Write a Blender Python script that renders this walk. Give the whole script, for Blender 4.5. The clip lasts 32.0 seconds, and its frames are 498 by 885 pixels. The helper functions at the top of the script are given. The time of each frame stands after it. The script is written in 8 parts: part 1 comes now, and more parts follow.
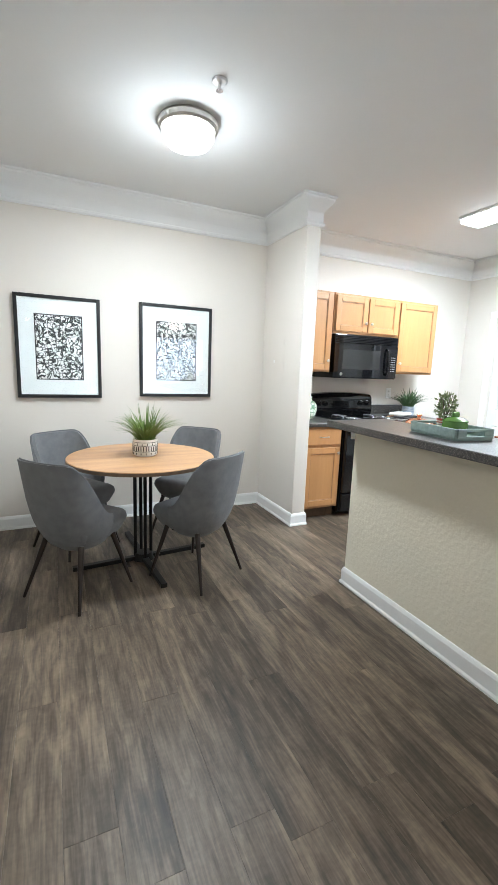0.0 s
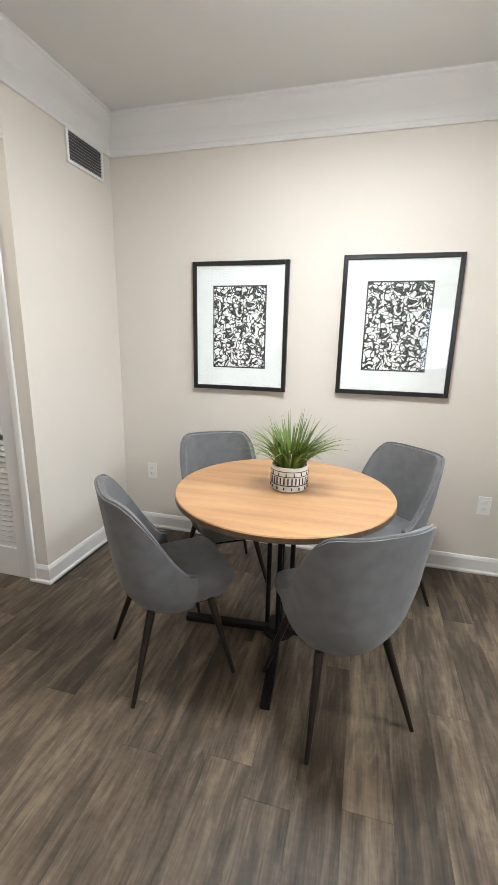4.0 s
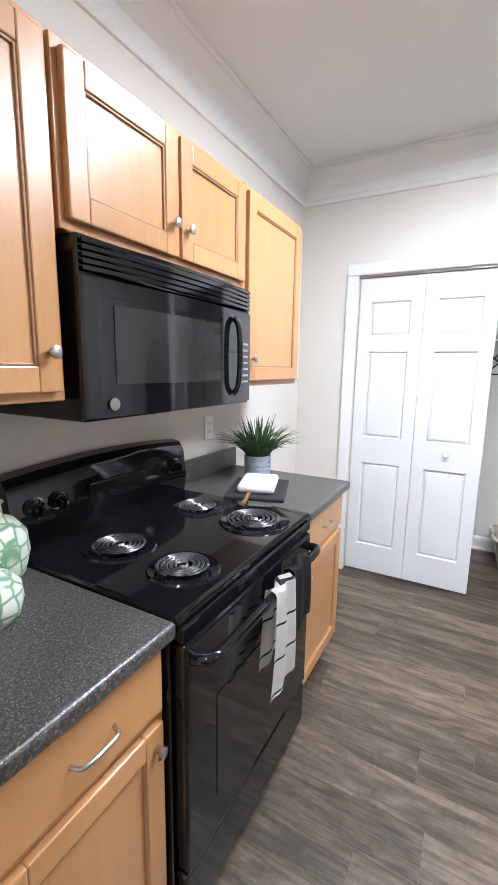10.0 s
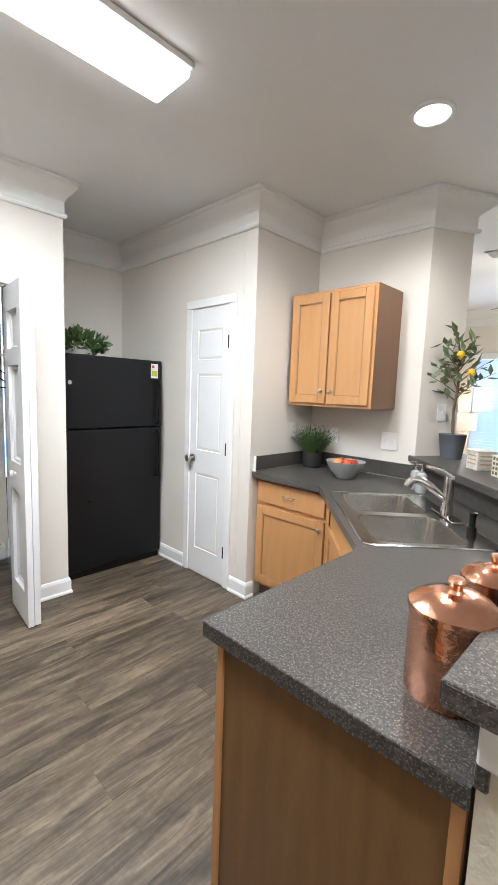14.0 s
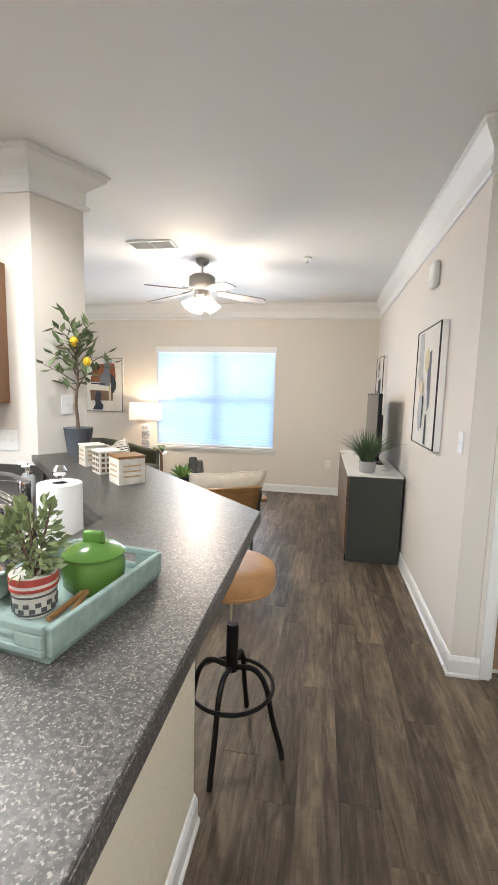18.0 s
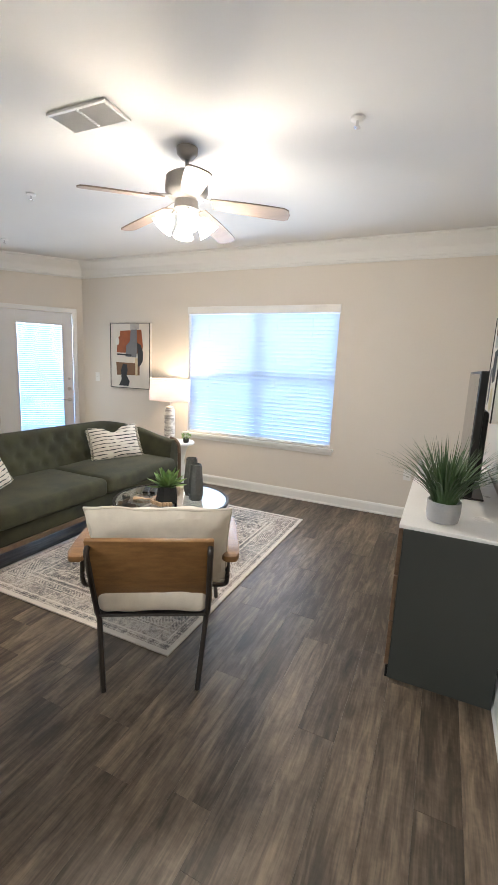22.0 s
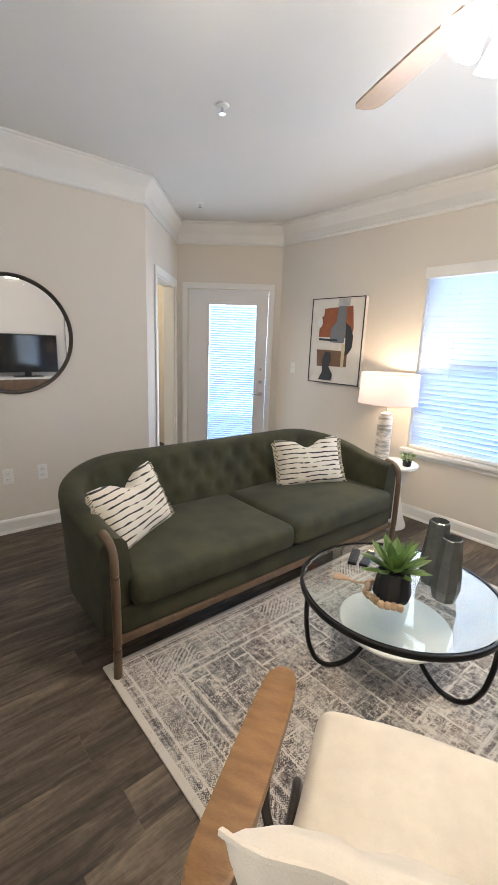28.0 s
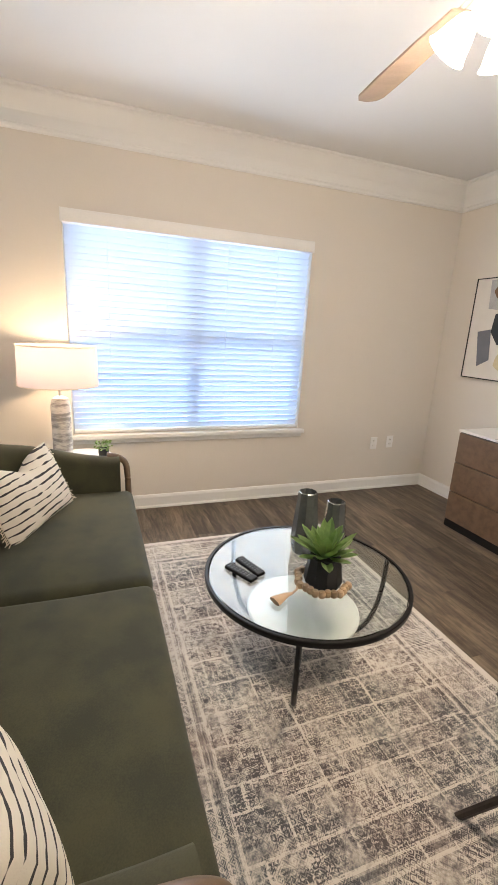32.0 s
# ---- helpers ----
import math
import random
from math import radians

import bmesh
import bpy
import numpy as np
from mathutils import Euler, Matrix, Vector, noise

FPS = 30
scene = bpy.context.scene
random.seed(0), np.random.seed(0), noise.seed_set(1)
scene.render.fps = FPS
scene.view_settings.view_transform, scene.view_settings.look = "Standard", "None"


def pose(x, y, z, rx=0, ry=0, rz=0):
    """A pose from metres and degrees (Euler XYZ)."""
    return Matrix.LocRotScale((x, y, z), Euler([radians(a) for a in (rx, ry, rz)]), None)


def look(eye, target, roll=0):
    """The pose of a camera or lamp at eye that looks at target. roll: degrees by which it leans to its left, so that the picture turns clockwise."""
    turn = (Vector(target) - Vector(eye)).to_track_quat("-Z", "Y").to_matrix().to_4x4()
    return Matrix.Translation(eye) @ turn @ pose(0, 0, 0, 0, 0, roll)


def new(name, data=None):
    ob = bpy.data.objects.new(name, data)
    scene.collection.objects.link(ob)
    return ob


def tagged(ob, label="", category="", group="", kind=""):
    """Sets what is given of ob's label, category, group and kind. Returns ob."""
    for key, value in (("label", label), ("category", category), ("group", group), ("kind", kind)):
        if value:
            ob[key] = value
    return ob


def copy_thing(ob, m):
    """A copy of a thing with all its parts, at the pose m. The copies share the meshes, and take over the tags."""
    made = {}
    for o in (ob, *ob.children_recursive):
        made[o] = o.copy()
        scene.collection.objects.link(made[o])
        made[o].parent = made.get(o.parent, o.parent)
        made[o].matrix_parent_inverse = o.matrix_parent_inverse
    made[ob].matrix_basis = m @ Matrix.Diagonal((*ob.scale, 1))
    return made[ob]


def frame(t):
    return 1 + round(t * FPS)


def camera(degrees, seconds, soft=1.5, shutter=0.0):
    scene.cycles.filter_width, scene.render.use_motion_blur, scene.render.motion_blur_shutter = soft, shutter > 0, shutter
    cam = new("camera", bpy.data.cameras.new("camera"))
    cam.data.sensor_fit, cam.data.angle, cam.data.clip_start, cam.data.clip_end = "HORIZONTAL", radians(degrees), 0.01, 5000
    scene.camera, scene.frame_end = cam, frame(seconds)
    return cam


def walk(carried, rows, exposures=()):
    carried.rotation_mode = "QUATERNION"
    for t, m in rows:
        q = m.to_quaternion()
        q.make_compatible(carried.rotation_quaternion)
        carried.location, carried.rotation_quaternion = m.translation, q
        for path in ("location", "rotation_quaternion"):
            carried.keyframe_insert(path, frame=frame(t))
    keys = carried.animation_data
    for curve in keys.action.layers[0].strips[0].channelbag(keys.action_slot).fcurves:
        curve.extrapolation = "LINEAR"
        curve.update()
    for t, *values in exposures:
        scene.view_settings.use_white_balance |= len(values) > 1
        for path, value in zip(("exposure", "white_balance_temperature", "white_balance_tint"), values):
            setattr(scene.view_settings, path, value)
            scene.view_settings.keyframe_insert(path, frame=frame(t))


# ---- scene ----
cam = camera(61.1, 32.0)
PATH = [
    (0, (1.074, 1.336, 1.362), (1.902, 3.123, 1.017), 2.1),
    (0.5, (1.152, 1.483, 1.348), (1.733, 3.362, 0.985), 1.3),
    (1, (1.166, 1.625, 1.359), (1.462, 3.565, 0.974), 1.8),
    (1.5, (1.329, 1.732, 1.344), (1.19, 3.688, 0.954), 3.8),
    (2, (1.48, 1.848, 1.363), (1.287, 3.794, 0.946), 2.9),
    (2.5, (1.6, 1.993, 1.347), (1.318, 3.928, 0.927), 2.6),
    (4.5, (1.956, 2.57, 1.419), (1.44, 4.436, 0.914), 0.9),
    (5, (1.971, 2.741, 1.41), (1.618, 4.64, 0.891), 0.2),
    (5.5, (2.065, 2.945, 1.426), (1.725, 4.845, 0.903), 0.5),
    (6, (2.175, 3.112, 1.442), (1.971, 5.03, 0.913), 0.6),
    (6.5, (2.254, 3.299, 1.449), (2.37, 5.237, 0.969), 0.6),
    (7, (2.329, 3.433, 1.443), (2.77, 5.329, 0.986), 0.2),
    (7.5, (2.42, 3.551, 1.449), (3.131, 5.369, 1.013), 1.4),
    (8, (2.536, 3.614, 1.444), (3.447, 5.346, 1.031), 2.2),
    (8.5, (2.607, 3.693, 1.44), (3.766, 5.28, 1.068), 2.0),
    (9, (2.652, 3.836, 1.449), (4.081, 5.191, 1.103), -0.0),
    (9.5, (2.726, 3.906, 1.436), (4.353, 5.01, 1.071), -0.1),
    (10, (2.846, 3.933, 1.436), (4.572, 4.882, 1.086), 0.9),
    (10.5, (2.964, 3.97, 1.454), (4.806, 4.664, 1.102), 1.1),
    (11, (2.966, 3.955, 1.44), (4.918, 4.256, 1.123), 1.9),
    (11.5, (2.964, 4.005, 1.45), (4.933, 3.831, 1.145), 1.0),
    (12, (2.943, 4.018, 1.424), (4.856, 3.507, 1.143), 1.8),
    (12.5, (2.912, 4.026, 1.434), (4.737, 3.255, 1.161), 2.3),
    (13, (2.874, 4.025, 1.442), (4.593, 3.036, 1.185), 2.1),
    (13.5, (2.852, 4.025, 1.446), (4.43, 2.82, 1.204), 2.2),
    (14, (2.849, 4.021, 1.451), (4.235, 2.598, 1.211), 2.1),
    (14.5, (2.837, 4.022, 1.459), (4.054, 2.452, 1.226), 2.0),
    (15, (2.818, 4.029, 1.472), (3.874, 2.346, 1.24), 2.1),
    (15.5, (2.808, 4.02, 1.476), (3.697, 2.244, 1.238), 1.7),
    (17.5, (2.46, 3.636, 1.462), (2.948, 1.709, 1.24), 0.7),
    (18, (2.385, 3.46, 1.465), (2.718, 1.503, 1.226), 1.5),
    (18.5, (2.326, 3.247, 1.474), (2.6, 1.284, 1.203), 2.3),
    (19, (2.259, 3.064, 1.464), (2.509, 1.101, 1.169), 1.9),
    (19.5, (2.158, 2.853, 1.467), (2.544, 0.913, 1.167), 1.6),
    (20, (2.111, 2.641, 1.469), (2.605, 0.731, 1.142), 1.5),
    (20.5, (2.115, 2.39, 1.461), (2.598, 0.474, 1.15), 1.7),
    (21, (2.084, 2.157, 1.445), (2.6, 0.252, 1.12), 1.3),
    (21.5, (2.025, 1.912, 1.455), (2.696, 0.058, 1.119), 2.6),
    (22, (2.025, 1.725, 1.453), (2.836, -0.068, 1.097), 2.6),
    (22.5, (2.081, 1.522, 1.464), (2.99, -0.222, 1.099), 2.5),
    (23, (2.115, 1.335, 1.452), (3.123, -0.351, 1.075), 2.3),
    (23.5, (2.135, 1.13, 1.458), (3.419, -0.355, 1.076), 3.6),
    (24, (2.171, 1.009, 1.448), (3.655, -0.266, 1.029), 3.2),
    (24.5, (2.261, 0.872, 1.449), (3.921, -0.16, 1.026), 3.1),
    (25, (2.342, 0.737, 1.426), (4.129, -0.044, 0.983), 1.9),
    (25.5, (2.422, 0.567, 1.372), (4.34, 0.18, 0.959), 2.7),
    (27.5, (2.806, 0.737, 1.438), (4.464, -0.287, 0.988), 1.6),
    (28, (3.009, 0.729, 1.455), (4.493, -0.534, 1.001), 2.2),
    (28.5, (3.219, 0.713, 1.459), (4.478, -0.753, 0.942), 1.6),
    (29, (3.439, 0.744, 1.477), (4.354, -0.951, 0.941), 0.5),
    (29.5, (3.652, 0.694, 1.46), (4.34, -1.102, 0.914), 1.8),
    (30, (3.891, 0.629, 1.48), (4.393, -1.217, 0.894), 2.5),
    (30.5, (4.137, 0.609, 1.446), (4.27, -1.306, 0.883), 2.0),
    (31, (4.348, 0.594, 1.406), (4.261, -1.328, 0.862), 1.8),
    (31.5, (4.532, 0.53, 1.445), (4.217, -1.362, 0.879), 2.1),
    (32, (4.711, 0.523, 1.416), (4.036, -1.289, 0.903), 3.1),
]
walk(cam, [(t, look(eye, target, roll)) for t, eye, target, roll in PATH],
     ((0, 0.20, 5950, 6), (2, 0.12, 6350, 9), (5, 0.03, 6450, 10), (6, -0.08, 6400, 10), (6.9, -0.09, 6350, 11), (8, 0.02, 6300, 13), (9, -0.10, 6050, 14), (11, -0.12, 6000, 13), (11.7, -0.30, 6050, 10), (12.3, -0.27, 6120, 10), (13, -0.16, 6200, 10), (14, -0.15, 6350, 10),
      (15, 0.08, 6500, 10), (17.5, 0.18, 6400, 10), (19, 0.05, 6500, 10), (22, 0.03, 6350, 10), (25, -0.05, 6700, 12), (28, -0.09, 6450, 11), (30, 0.0, 7050, 14), (32, -0.06, 7050, 14)))
# ---------------------------------------------------------------- world and light
CEIL = 2.713
world = bpy.data.worlds.new("sky")
scene.world = world
world.use_nodes = True
sky = world.node_tree.nodes.new("ShaderNodeTexSky")
sky.sky_type, sky.sun_disc = "NISHITA", False
sky.sun_elevation, sky.sun_rotation = radians(38), radians(20)
back = world.node_tree.nodes["Background"]
back.inputs[1].default_value = 0.12
world.node_tree.links.new(sky.outputs[0], back.inputs[0])


def lamp(name, kind, energy, colour, m, size=0.1, size_y=None):
    data = bpy.data.lights.new(name, kind)
    data.energy, data.color = energy, colour
    if kind == "AREA":
        data.shape = "RECTANGLE" if size_y else "DISK"
        data.size = size
        if size_y:
            data.size_y = size_y
    elif kind == "SUN":
        data.angle = size
    else:
        data.shadow_soft_size = size
    ob = new(name, data)
    ob.matrix_world = m
    return ob


lamp("sun", "SUN", 2.5, (1.0, 0.95, 0.88), look((20, 30, 30), (0, 0, 0)), radians(0.6))
lamp("window_daylight", "AREA", 26, (0.75, 0.87, 1.0), look((3.97, -2.52, 1.38), (3.97, 0, 1.2)), 1.7, 1.4)
lamp("patio_daylight", "AREA", 12, (0.72, 0.86, 1.0), look((6.88, -2.17, 1.2), (6.0, -1.4, 1.1)), 0.55, 1.5)
lamp("dining_bulb", "POINT", 9, (0.95, 0.98, 1.0), pose(1.812, 3.89, 2.455), 0.12)
lamp("dining_dome", "AREA", 37, (0.95, 0.98, 1.0), pose(1.812, 3.89, 2.556), 0.30)
lamp("kitchen_tube", "AREA", 112, (0.88, 0.95, 1.0), pose(4.42, 3.54, 2.635), 0.22, 1.2)
lamp("recessed_bulb", "SPOT", 62, (1.0, 0.97, 0.93), pose(3.73, 2.02, 2.675), 0.06)
bpy.data.lights["recessed_bulb"].spot_size = radians(150)
bpy.data.lights["recessed_bulb"].spot_blend = 0.6
for k in range(4):
    a = radians(40 + 90 * k)
    lamp("fan_bulb", "POINT", 12.5, (1.0, 0.87, 0.72), pose(3.58 + 0.13 * math.cos(a), -0.633 + 0.13 * math.sin(a), 2.205), 0.05)
lamp("fan_shades", "AREA", 12, (1.0, 0.87, 0.72), pose(3.58, -0.633, 2.165), 0.30)
lamp("table_lamp_bulb", "POINT", 17, (1.0, 0.76, 0.50), pose(4.93, -2.37, 1.20), 0.05)
lamp("next_room_bulb", "POINT", 40, (1.0, 0.82, 0.50), pose(7.9, -0.6, 2.3), 0.1)
# added lamp out of view, no fixture: lifts the bedroom behind its doorway
lamp("bedroom_bulb", "POINT", 14, (1.0, 0.88, 0.66), pose(0.6, -0.6, 2.2), 0.1)
# unseen lamp without a fixture, added to brighten the hall and louvred door
lamp("hall_bulb", "POINT", 12, (1.0, 0.95, 0.88), pose(-0.5, 3.7, 2.3), 0.1)


# ---------------------------------------------------------------- materials
def mat(name, base, second=None, rough=0.5, metal=0.0, scale=8.0, fine=90.0, amount=0.6, bump=0.1, stretch=(1, 1, 1),
        spread=0.0, coat=0.0, world_space=False, emit=0.0, trans=0.0, sheen=0.0, rough_var=0.08):
    """A surface whose colour wanders between two tones at two scales, with fine relief."""
    m = bpy.data.materials.new(name)
    m.use_nodes = True
    nt = m.node_tree
    n, l = nt.nodes, nt.links
    p = n["Principled BSDF"]
    second = second or tuple(c * 0.86 for c in base)
    co = n.new("ShaderNodeTexCoord")
    info = n.new("ShaderNodeObjectInfo")
    shift = n.new("ShaderNodeVectorMath")
    shift.operation = "SCALE"
    shift.inputs[0].default_value = (37.0, 19.0, 53.0)
    l.new(info.outputs["Random"], shift.inputs["Scale"])
    add = n.new("ShaderNodeVectorMath")
    add.operation = "ADD"
    if world_space:
        geo = n.new("ShaderNodeNewGeometry")
        l.new(geo.outputs["Position"], add.inputs[0])
    else:
        l.new(co.outputs["Object"], add.inputs[0])
        l.new(shift.outputs[0], add.inputs[1])
    mp = n.new("ShaderNodeMapping")
    mp.inputs["Scale"].default_value = stretch
    l.new(add.outputs[0], mp.inputs[0])
    big = n.new("ShaderNodeTexNoise")
    big.inputs["Scale"].default_value, big.inputs["Detail"].default_value = scale, 4
    l.new(mp.outputs[0], big.inputs["Vector"])
    small = n.new("ShaderNodeTexNoise")
    small.inputs["Scale"].default_value, small.inputs["Detail"].default_value = fine, 3
    l.new(mp.outputs[0], small.inputs["Vector"])
    mixf = n.new("ShaderNodeMath")
    mixf.operation = "MULTIPLY_ADD"
    l.new(small.outputs["Fac"], mixf.inputs[0])
    mixf.inputs[1].default_value = 0.45
    l.new(big.outputs["Fac"], mixf.inputs[2])
    ramp = n.new("ShaderNodeMapRange")
    ramp.inputs["From Min"].default_value, ramp.inputs["From Max"].default_value = 0.72 - 0.3 / max(amount, 0.05) * 0.5, 0.72 + 0.3 / max(amount, 0.05) * 0.5
    l.new(mixf.outputs[0], ramp.inputs["Value"])
    mix = n.new("ShaderNodeMix")
    mix.data_type = "RGBA"
    mix.inputs[6].default_value, mix.inputs[7].default_value = (*second, 1), (*base, 1)
    l.new(ramp.outputs[0], mix.inputs[0])
    out = mix.outputs[2]
    if spread:
        hsv = n.new("ShaderNodeHueSaturation")
        val = n.new("ShaderNodeMapRange")
        val.inputs["To Min"].default_value, val.inputs["To Max"].default_value = 1 - spread, 1 + spread
        l.new(info.outputs["Random"], val.inputs["Value"])
        l.new(val.outputs[0], hsv.inputs["Value"])
        l.new(out, hsv.inputs["Color"])
        out = hsv.outputs[0]
    l.new(out, p.inputs["Base Color"])
    rr = n.new("ShaderNodeMapRange")
    rr.inputs["To Min"].default_value, rr.inputs["To Max"].default_value = max(rough - rough_var, 0.02), min(rough + rough_var, 1)
    l.new(big.outputs["Fac"], rr.inputs["Value"])
    l.new(rr.outputs[0], p.inputs["Roughness"])
    p.inputs["Metallic"].default_value = metal
    if coat:
        p.inputs["Coat Weight"].default_value, p.inputs["Coat Roughness"].default_value = coat, 0.12
    if sheen:
        p.inputs["Sheen Weight"].default_value, p.inputs["Sheen Roughness"].default_value = sheen, 0.5
    if trans:
        p.inputs["Transmission Weight"].default_value = trans
    if emit:
        p.inputs["Emission Color"].default_value, p.inputs["Emission Strength"].default_value = (*base, 1), emit
    if bump:
        b = n.new("ShaderNodeBump")
        b.inputs["Strength"].default_value, b.inputs["Distance"].default_value = bump, 0.004
        l.new(mixf.outputs[0], b.inputs["Height"])
        l.new(b.outputs[0], p.inputs["Normal"])
    return m


def speckle(name, dark, light, extra, rough):
    """Speckled laminate: grains of three tones."""
    m = mat(name, dark, None, rough, 0, 30, 300, 0.6, 0.03, rough_var=0.03)
    nt = m.node_tree
    n, l = nt.nodes, nt.links
    p = n["Principled BSDF"]
    geo = n.new("ShaderNodeNewGeometry")
    masks = []
    for scale, lo, hi in ((130, 0.47, 0.61), (240, 0.56, 0.66)):
        t = n.new("ShaderNodeTexNoise")
        t.inputs["Scale"].default_value, t.inputs["Detail"].default_value = scale, 4
        l.new(geo.outputs["Position"], t.inputs["Vector"])
        r = n.new("ShaderNodeMapRange")
        r.inputs["From Min"].default_value, r.inputs["From Max"].default_value = lo, hi
        l.new(t.outputs["Fac"], r.inputs["Value"])
        masks.append(r)
    prev = None
    for r, tone in zip(masks, (light, extra)):
        mix = n.new("ShaderNodeMix")
        mix.data_type = "RGBA"
        if prev is None:
            mix.inputs[6].default_value = (*dark, 1)
        else:
            l.new(prev, mix.inputs[6])
        mix.inputs[7].default_value = (*tone, 1)
        l.new(r.outputs[0], mix.inputs[0])
        prev = mix.outputs[2]
    l.new(prev, p.inputs["Base Color"])
    return m


def plank_material():
    """Weathered oak-look vinyl: long streaks, knots and a tone of its own for each plank."""
    m = bpy.data.materials.new("plank_vinyl")
    m.use_nodes = True
    n, l = m.node_tree.nodes, m.node_tree.links
    p = n["Principled BSDF"]
    co, info = n.new("ShaderNodeTexCoord"), n.new("ShaderNodeObjectInfo")
    shift = n.new("ShaderNodeVectorMath")
    shift.operation = "SCALE"
    shift.inputs[0].default_value = (31.0, 71.0, 13.0)
    l.new(info.outputs["Random"], shift.inputs["Scale"])
    add = n.new("ShaderNodeVectorMath")
    add.operation = "ADD"
    l.new(co.outputs["Object"], add.inputs[0])
    l.new(shift.outputs[0], add.inputs[1])

    def noise_at(sx, sy, scale, detail, dist=0.0):
        mp = n.new("ShaderNodeMapping")
        mp.inputs["Scale"].default_value = (sx, sy, 1)
        l.new(add.outputs[0], mp.inputs[0])
        t = n.new("ShaderNodeTexNoise")
        t.inputs["Scale"].default_value, t.inputs["Detail"].default_value, t.inputs["Distortion"].default_value = scale, detail, dist
        l.new(mp.outputs[0], t.inputs["Vector"])
        return t.outputs["Fac"]

    broad, streak, grain, cross = noise_at(1, 0.15, 7.5, 4, 0.6), noise_at(1, 0.06, 34, 5, 0.5), noise_at(1, 0.05, 160, 4), noise_at(1, 1.5, 42, 3)

    def madd(a, k, c):
        q = n.new("ShaderNodeMath")
        q.operation = "MULTIPLY_ADD"
        l.new(a, q.inputs[0])
        q.inputs[1].default_value = k
        if isinstance(c, float):
            q.inputs[2].default_value = c
        else:
            l.new(c, q.inputs[2])
        return q.outputs[0]

    patch = noise_at(1, 0.20, 17, 7, 1.8)
    v = madd(broad, 0.86, madd(patch, 0.72, madd(streak, 0.44, madd(grain, 0.38, madd(info.outputs["Random"], 0.17, madd(cross, 0.18, -0.825))))))
    ramp = n.new("ShaderNodeValToRGB")
    ramp.color_ramp.elements[0].position, ramp.color_ramp.elements[0].color = 0.20, (0.026, 0.0190, 0.0140, 1)
    ramp.color_ramp.elements[1].position, ramp.color_ramp.elements[1].color = 0.92, (0.250, 0.190, 0.132, 1)
    e = ramp.color_ramp.elements.new(0.42)
    e.color = (0.058, 0.043, 0.0290, 1)
    e = ramp.color_ramp.elements.new(0.62)
    e.color = (0.120, 0.0895, 0.0620, 1)
    l.new(v, ramp.inputs[0])
    l.new(ramp.outputs[0], p.inputs["Base Color"])
    l.new(madd(streak, -0.16, 0.54), p.inputs["Roughness"])
    p.inputs["Specular IOR Level"].default_value = 0.45
    b = n.new("ShaderNodeBump")
    b.inputs["Strength"].default_value, b.inputs["Distance"].default_value = 0.22, 0.002
    l.new(madd(grain, 0.6, madd(cross, 0.4, streak)), b.inputs["Height"])
    l.new(b.outputs[0], p.inputs["Normal"])
    return m


def slat_material():
    m = bpy.data.materials.new("blind_slat")
    m.use_nodes = True
    n, l = m.node_tree.nodes, m.node_tree.links
    d, t, mix = n.new("ShaderNodeBsdfDiffuse"), n.new("ShaderNodeBsdfTranslucent"), n.new("ShaderNodeMixShader")
    d.inputs[0].default_value = (0.82, 0.84, 0.86, 1)
    t.inputs[0].default_value = (0.75, 0.84, 0.95, 1)
    mix.inputs[0].default_value = 0.44
    l.new(d.outputs[0], mix.inputs[1])
    l.new(t.outputs[0], mix.inputs[2])
    l.new(mix.outputs[0], n["Material Output"].inputs[0])
    return m


def glass_material(name, tint=(0.95, 0.98, 0.98), rough=0.0):
    m = bpy.data.materials.new(name)
    m.use_nodes = True
    p = m.node_tree.nodes["Principled BSDF"]
    p.inputs["Base Color"].default_value = (*tint, 1)
    p.inputs["Transmission Weight"].default_value, p.inputs["Roughness"].default_value, p.inputs["IOR"].default_value = 1.0, rough, 1.45
    return m


def glow(name, colour, strength):
    m = bpy.data.materials.new(name)
    m.use_nodes = True
    p = m.node_tree.nodes["Principled BSDF"]
    p.inputs["Base Color"].default_value = (*colour, 1)
    p.inputs["Emission Color"].default_value, p.inputs["Emission Strength"].default_value = (*colour, 1), strength
    return m


WALL = mat("wall_paint", (0.71, 0.665, 0.605), (0.68, 0.635, 0.575), 0.75, 0, 1.3, 130, 0.5, 0.30, world_space=True)
HALF_WALL = mat("stippled_wall_paint", (0.745, 0.690, 0.565), (0.705, 0.650, 0.525), 0.75, 0, 1.3, 44, 0.5, 1.0, world_space=True)
HALF_WALL.node_tree.nodes["Bump"].inputs["Distance"].default_value = 0.006
CEILM = mat("ceiling_paint", (0.77, 0.77, 0.76), (0.74, 0.74, 0.73), 0.85, 0, 1.5, 200, 0.5, 0.1, world_space=True)
TRIM = mat("trim_paint", (0.79, 0.79, 0.775), (0.76, 0.76, 0.745), 0.38, 0, 3, 120, 0.5, 0.03, world_space=True)
DOORM = mat("door_paint", (0.76, 0.76, 0.76), (0.73, 0.73, 0.73), 0.42, 0, 4, 150, 0.5, 0.05)
PLANK = plank_material()
END_VENEER = mat("brown_end_veneer", (0.205, 0.108, 0.042), (0.145, 0.074, 0.028), 0.40, 0, 5, 60, 0.6, 0.03, (6, 6, 0.5))
CARPET = mat("carpet_pile", (0.42, 0.31, 0.20), (0.33, 0.24, 0.15), 0.95, 0, 9, 240, 0.8, 0.6, world_space=True)
# darker maple for door beads: the moulding's shadow line is in the colour
BEAD_SHADE = mat("maple_bead_shade", (0.38, 0.20, 0.092), (0.32, 0.165, 0.075), 0.45, 0, 5, 60, 0.5, 0.03)
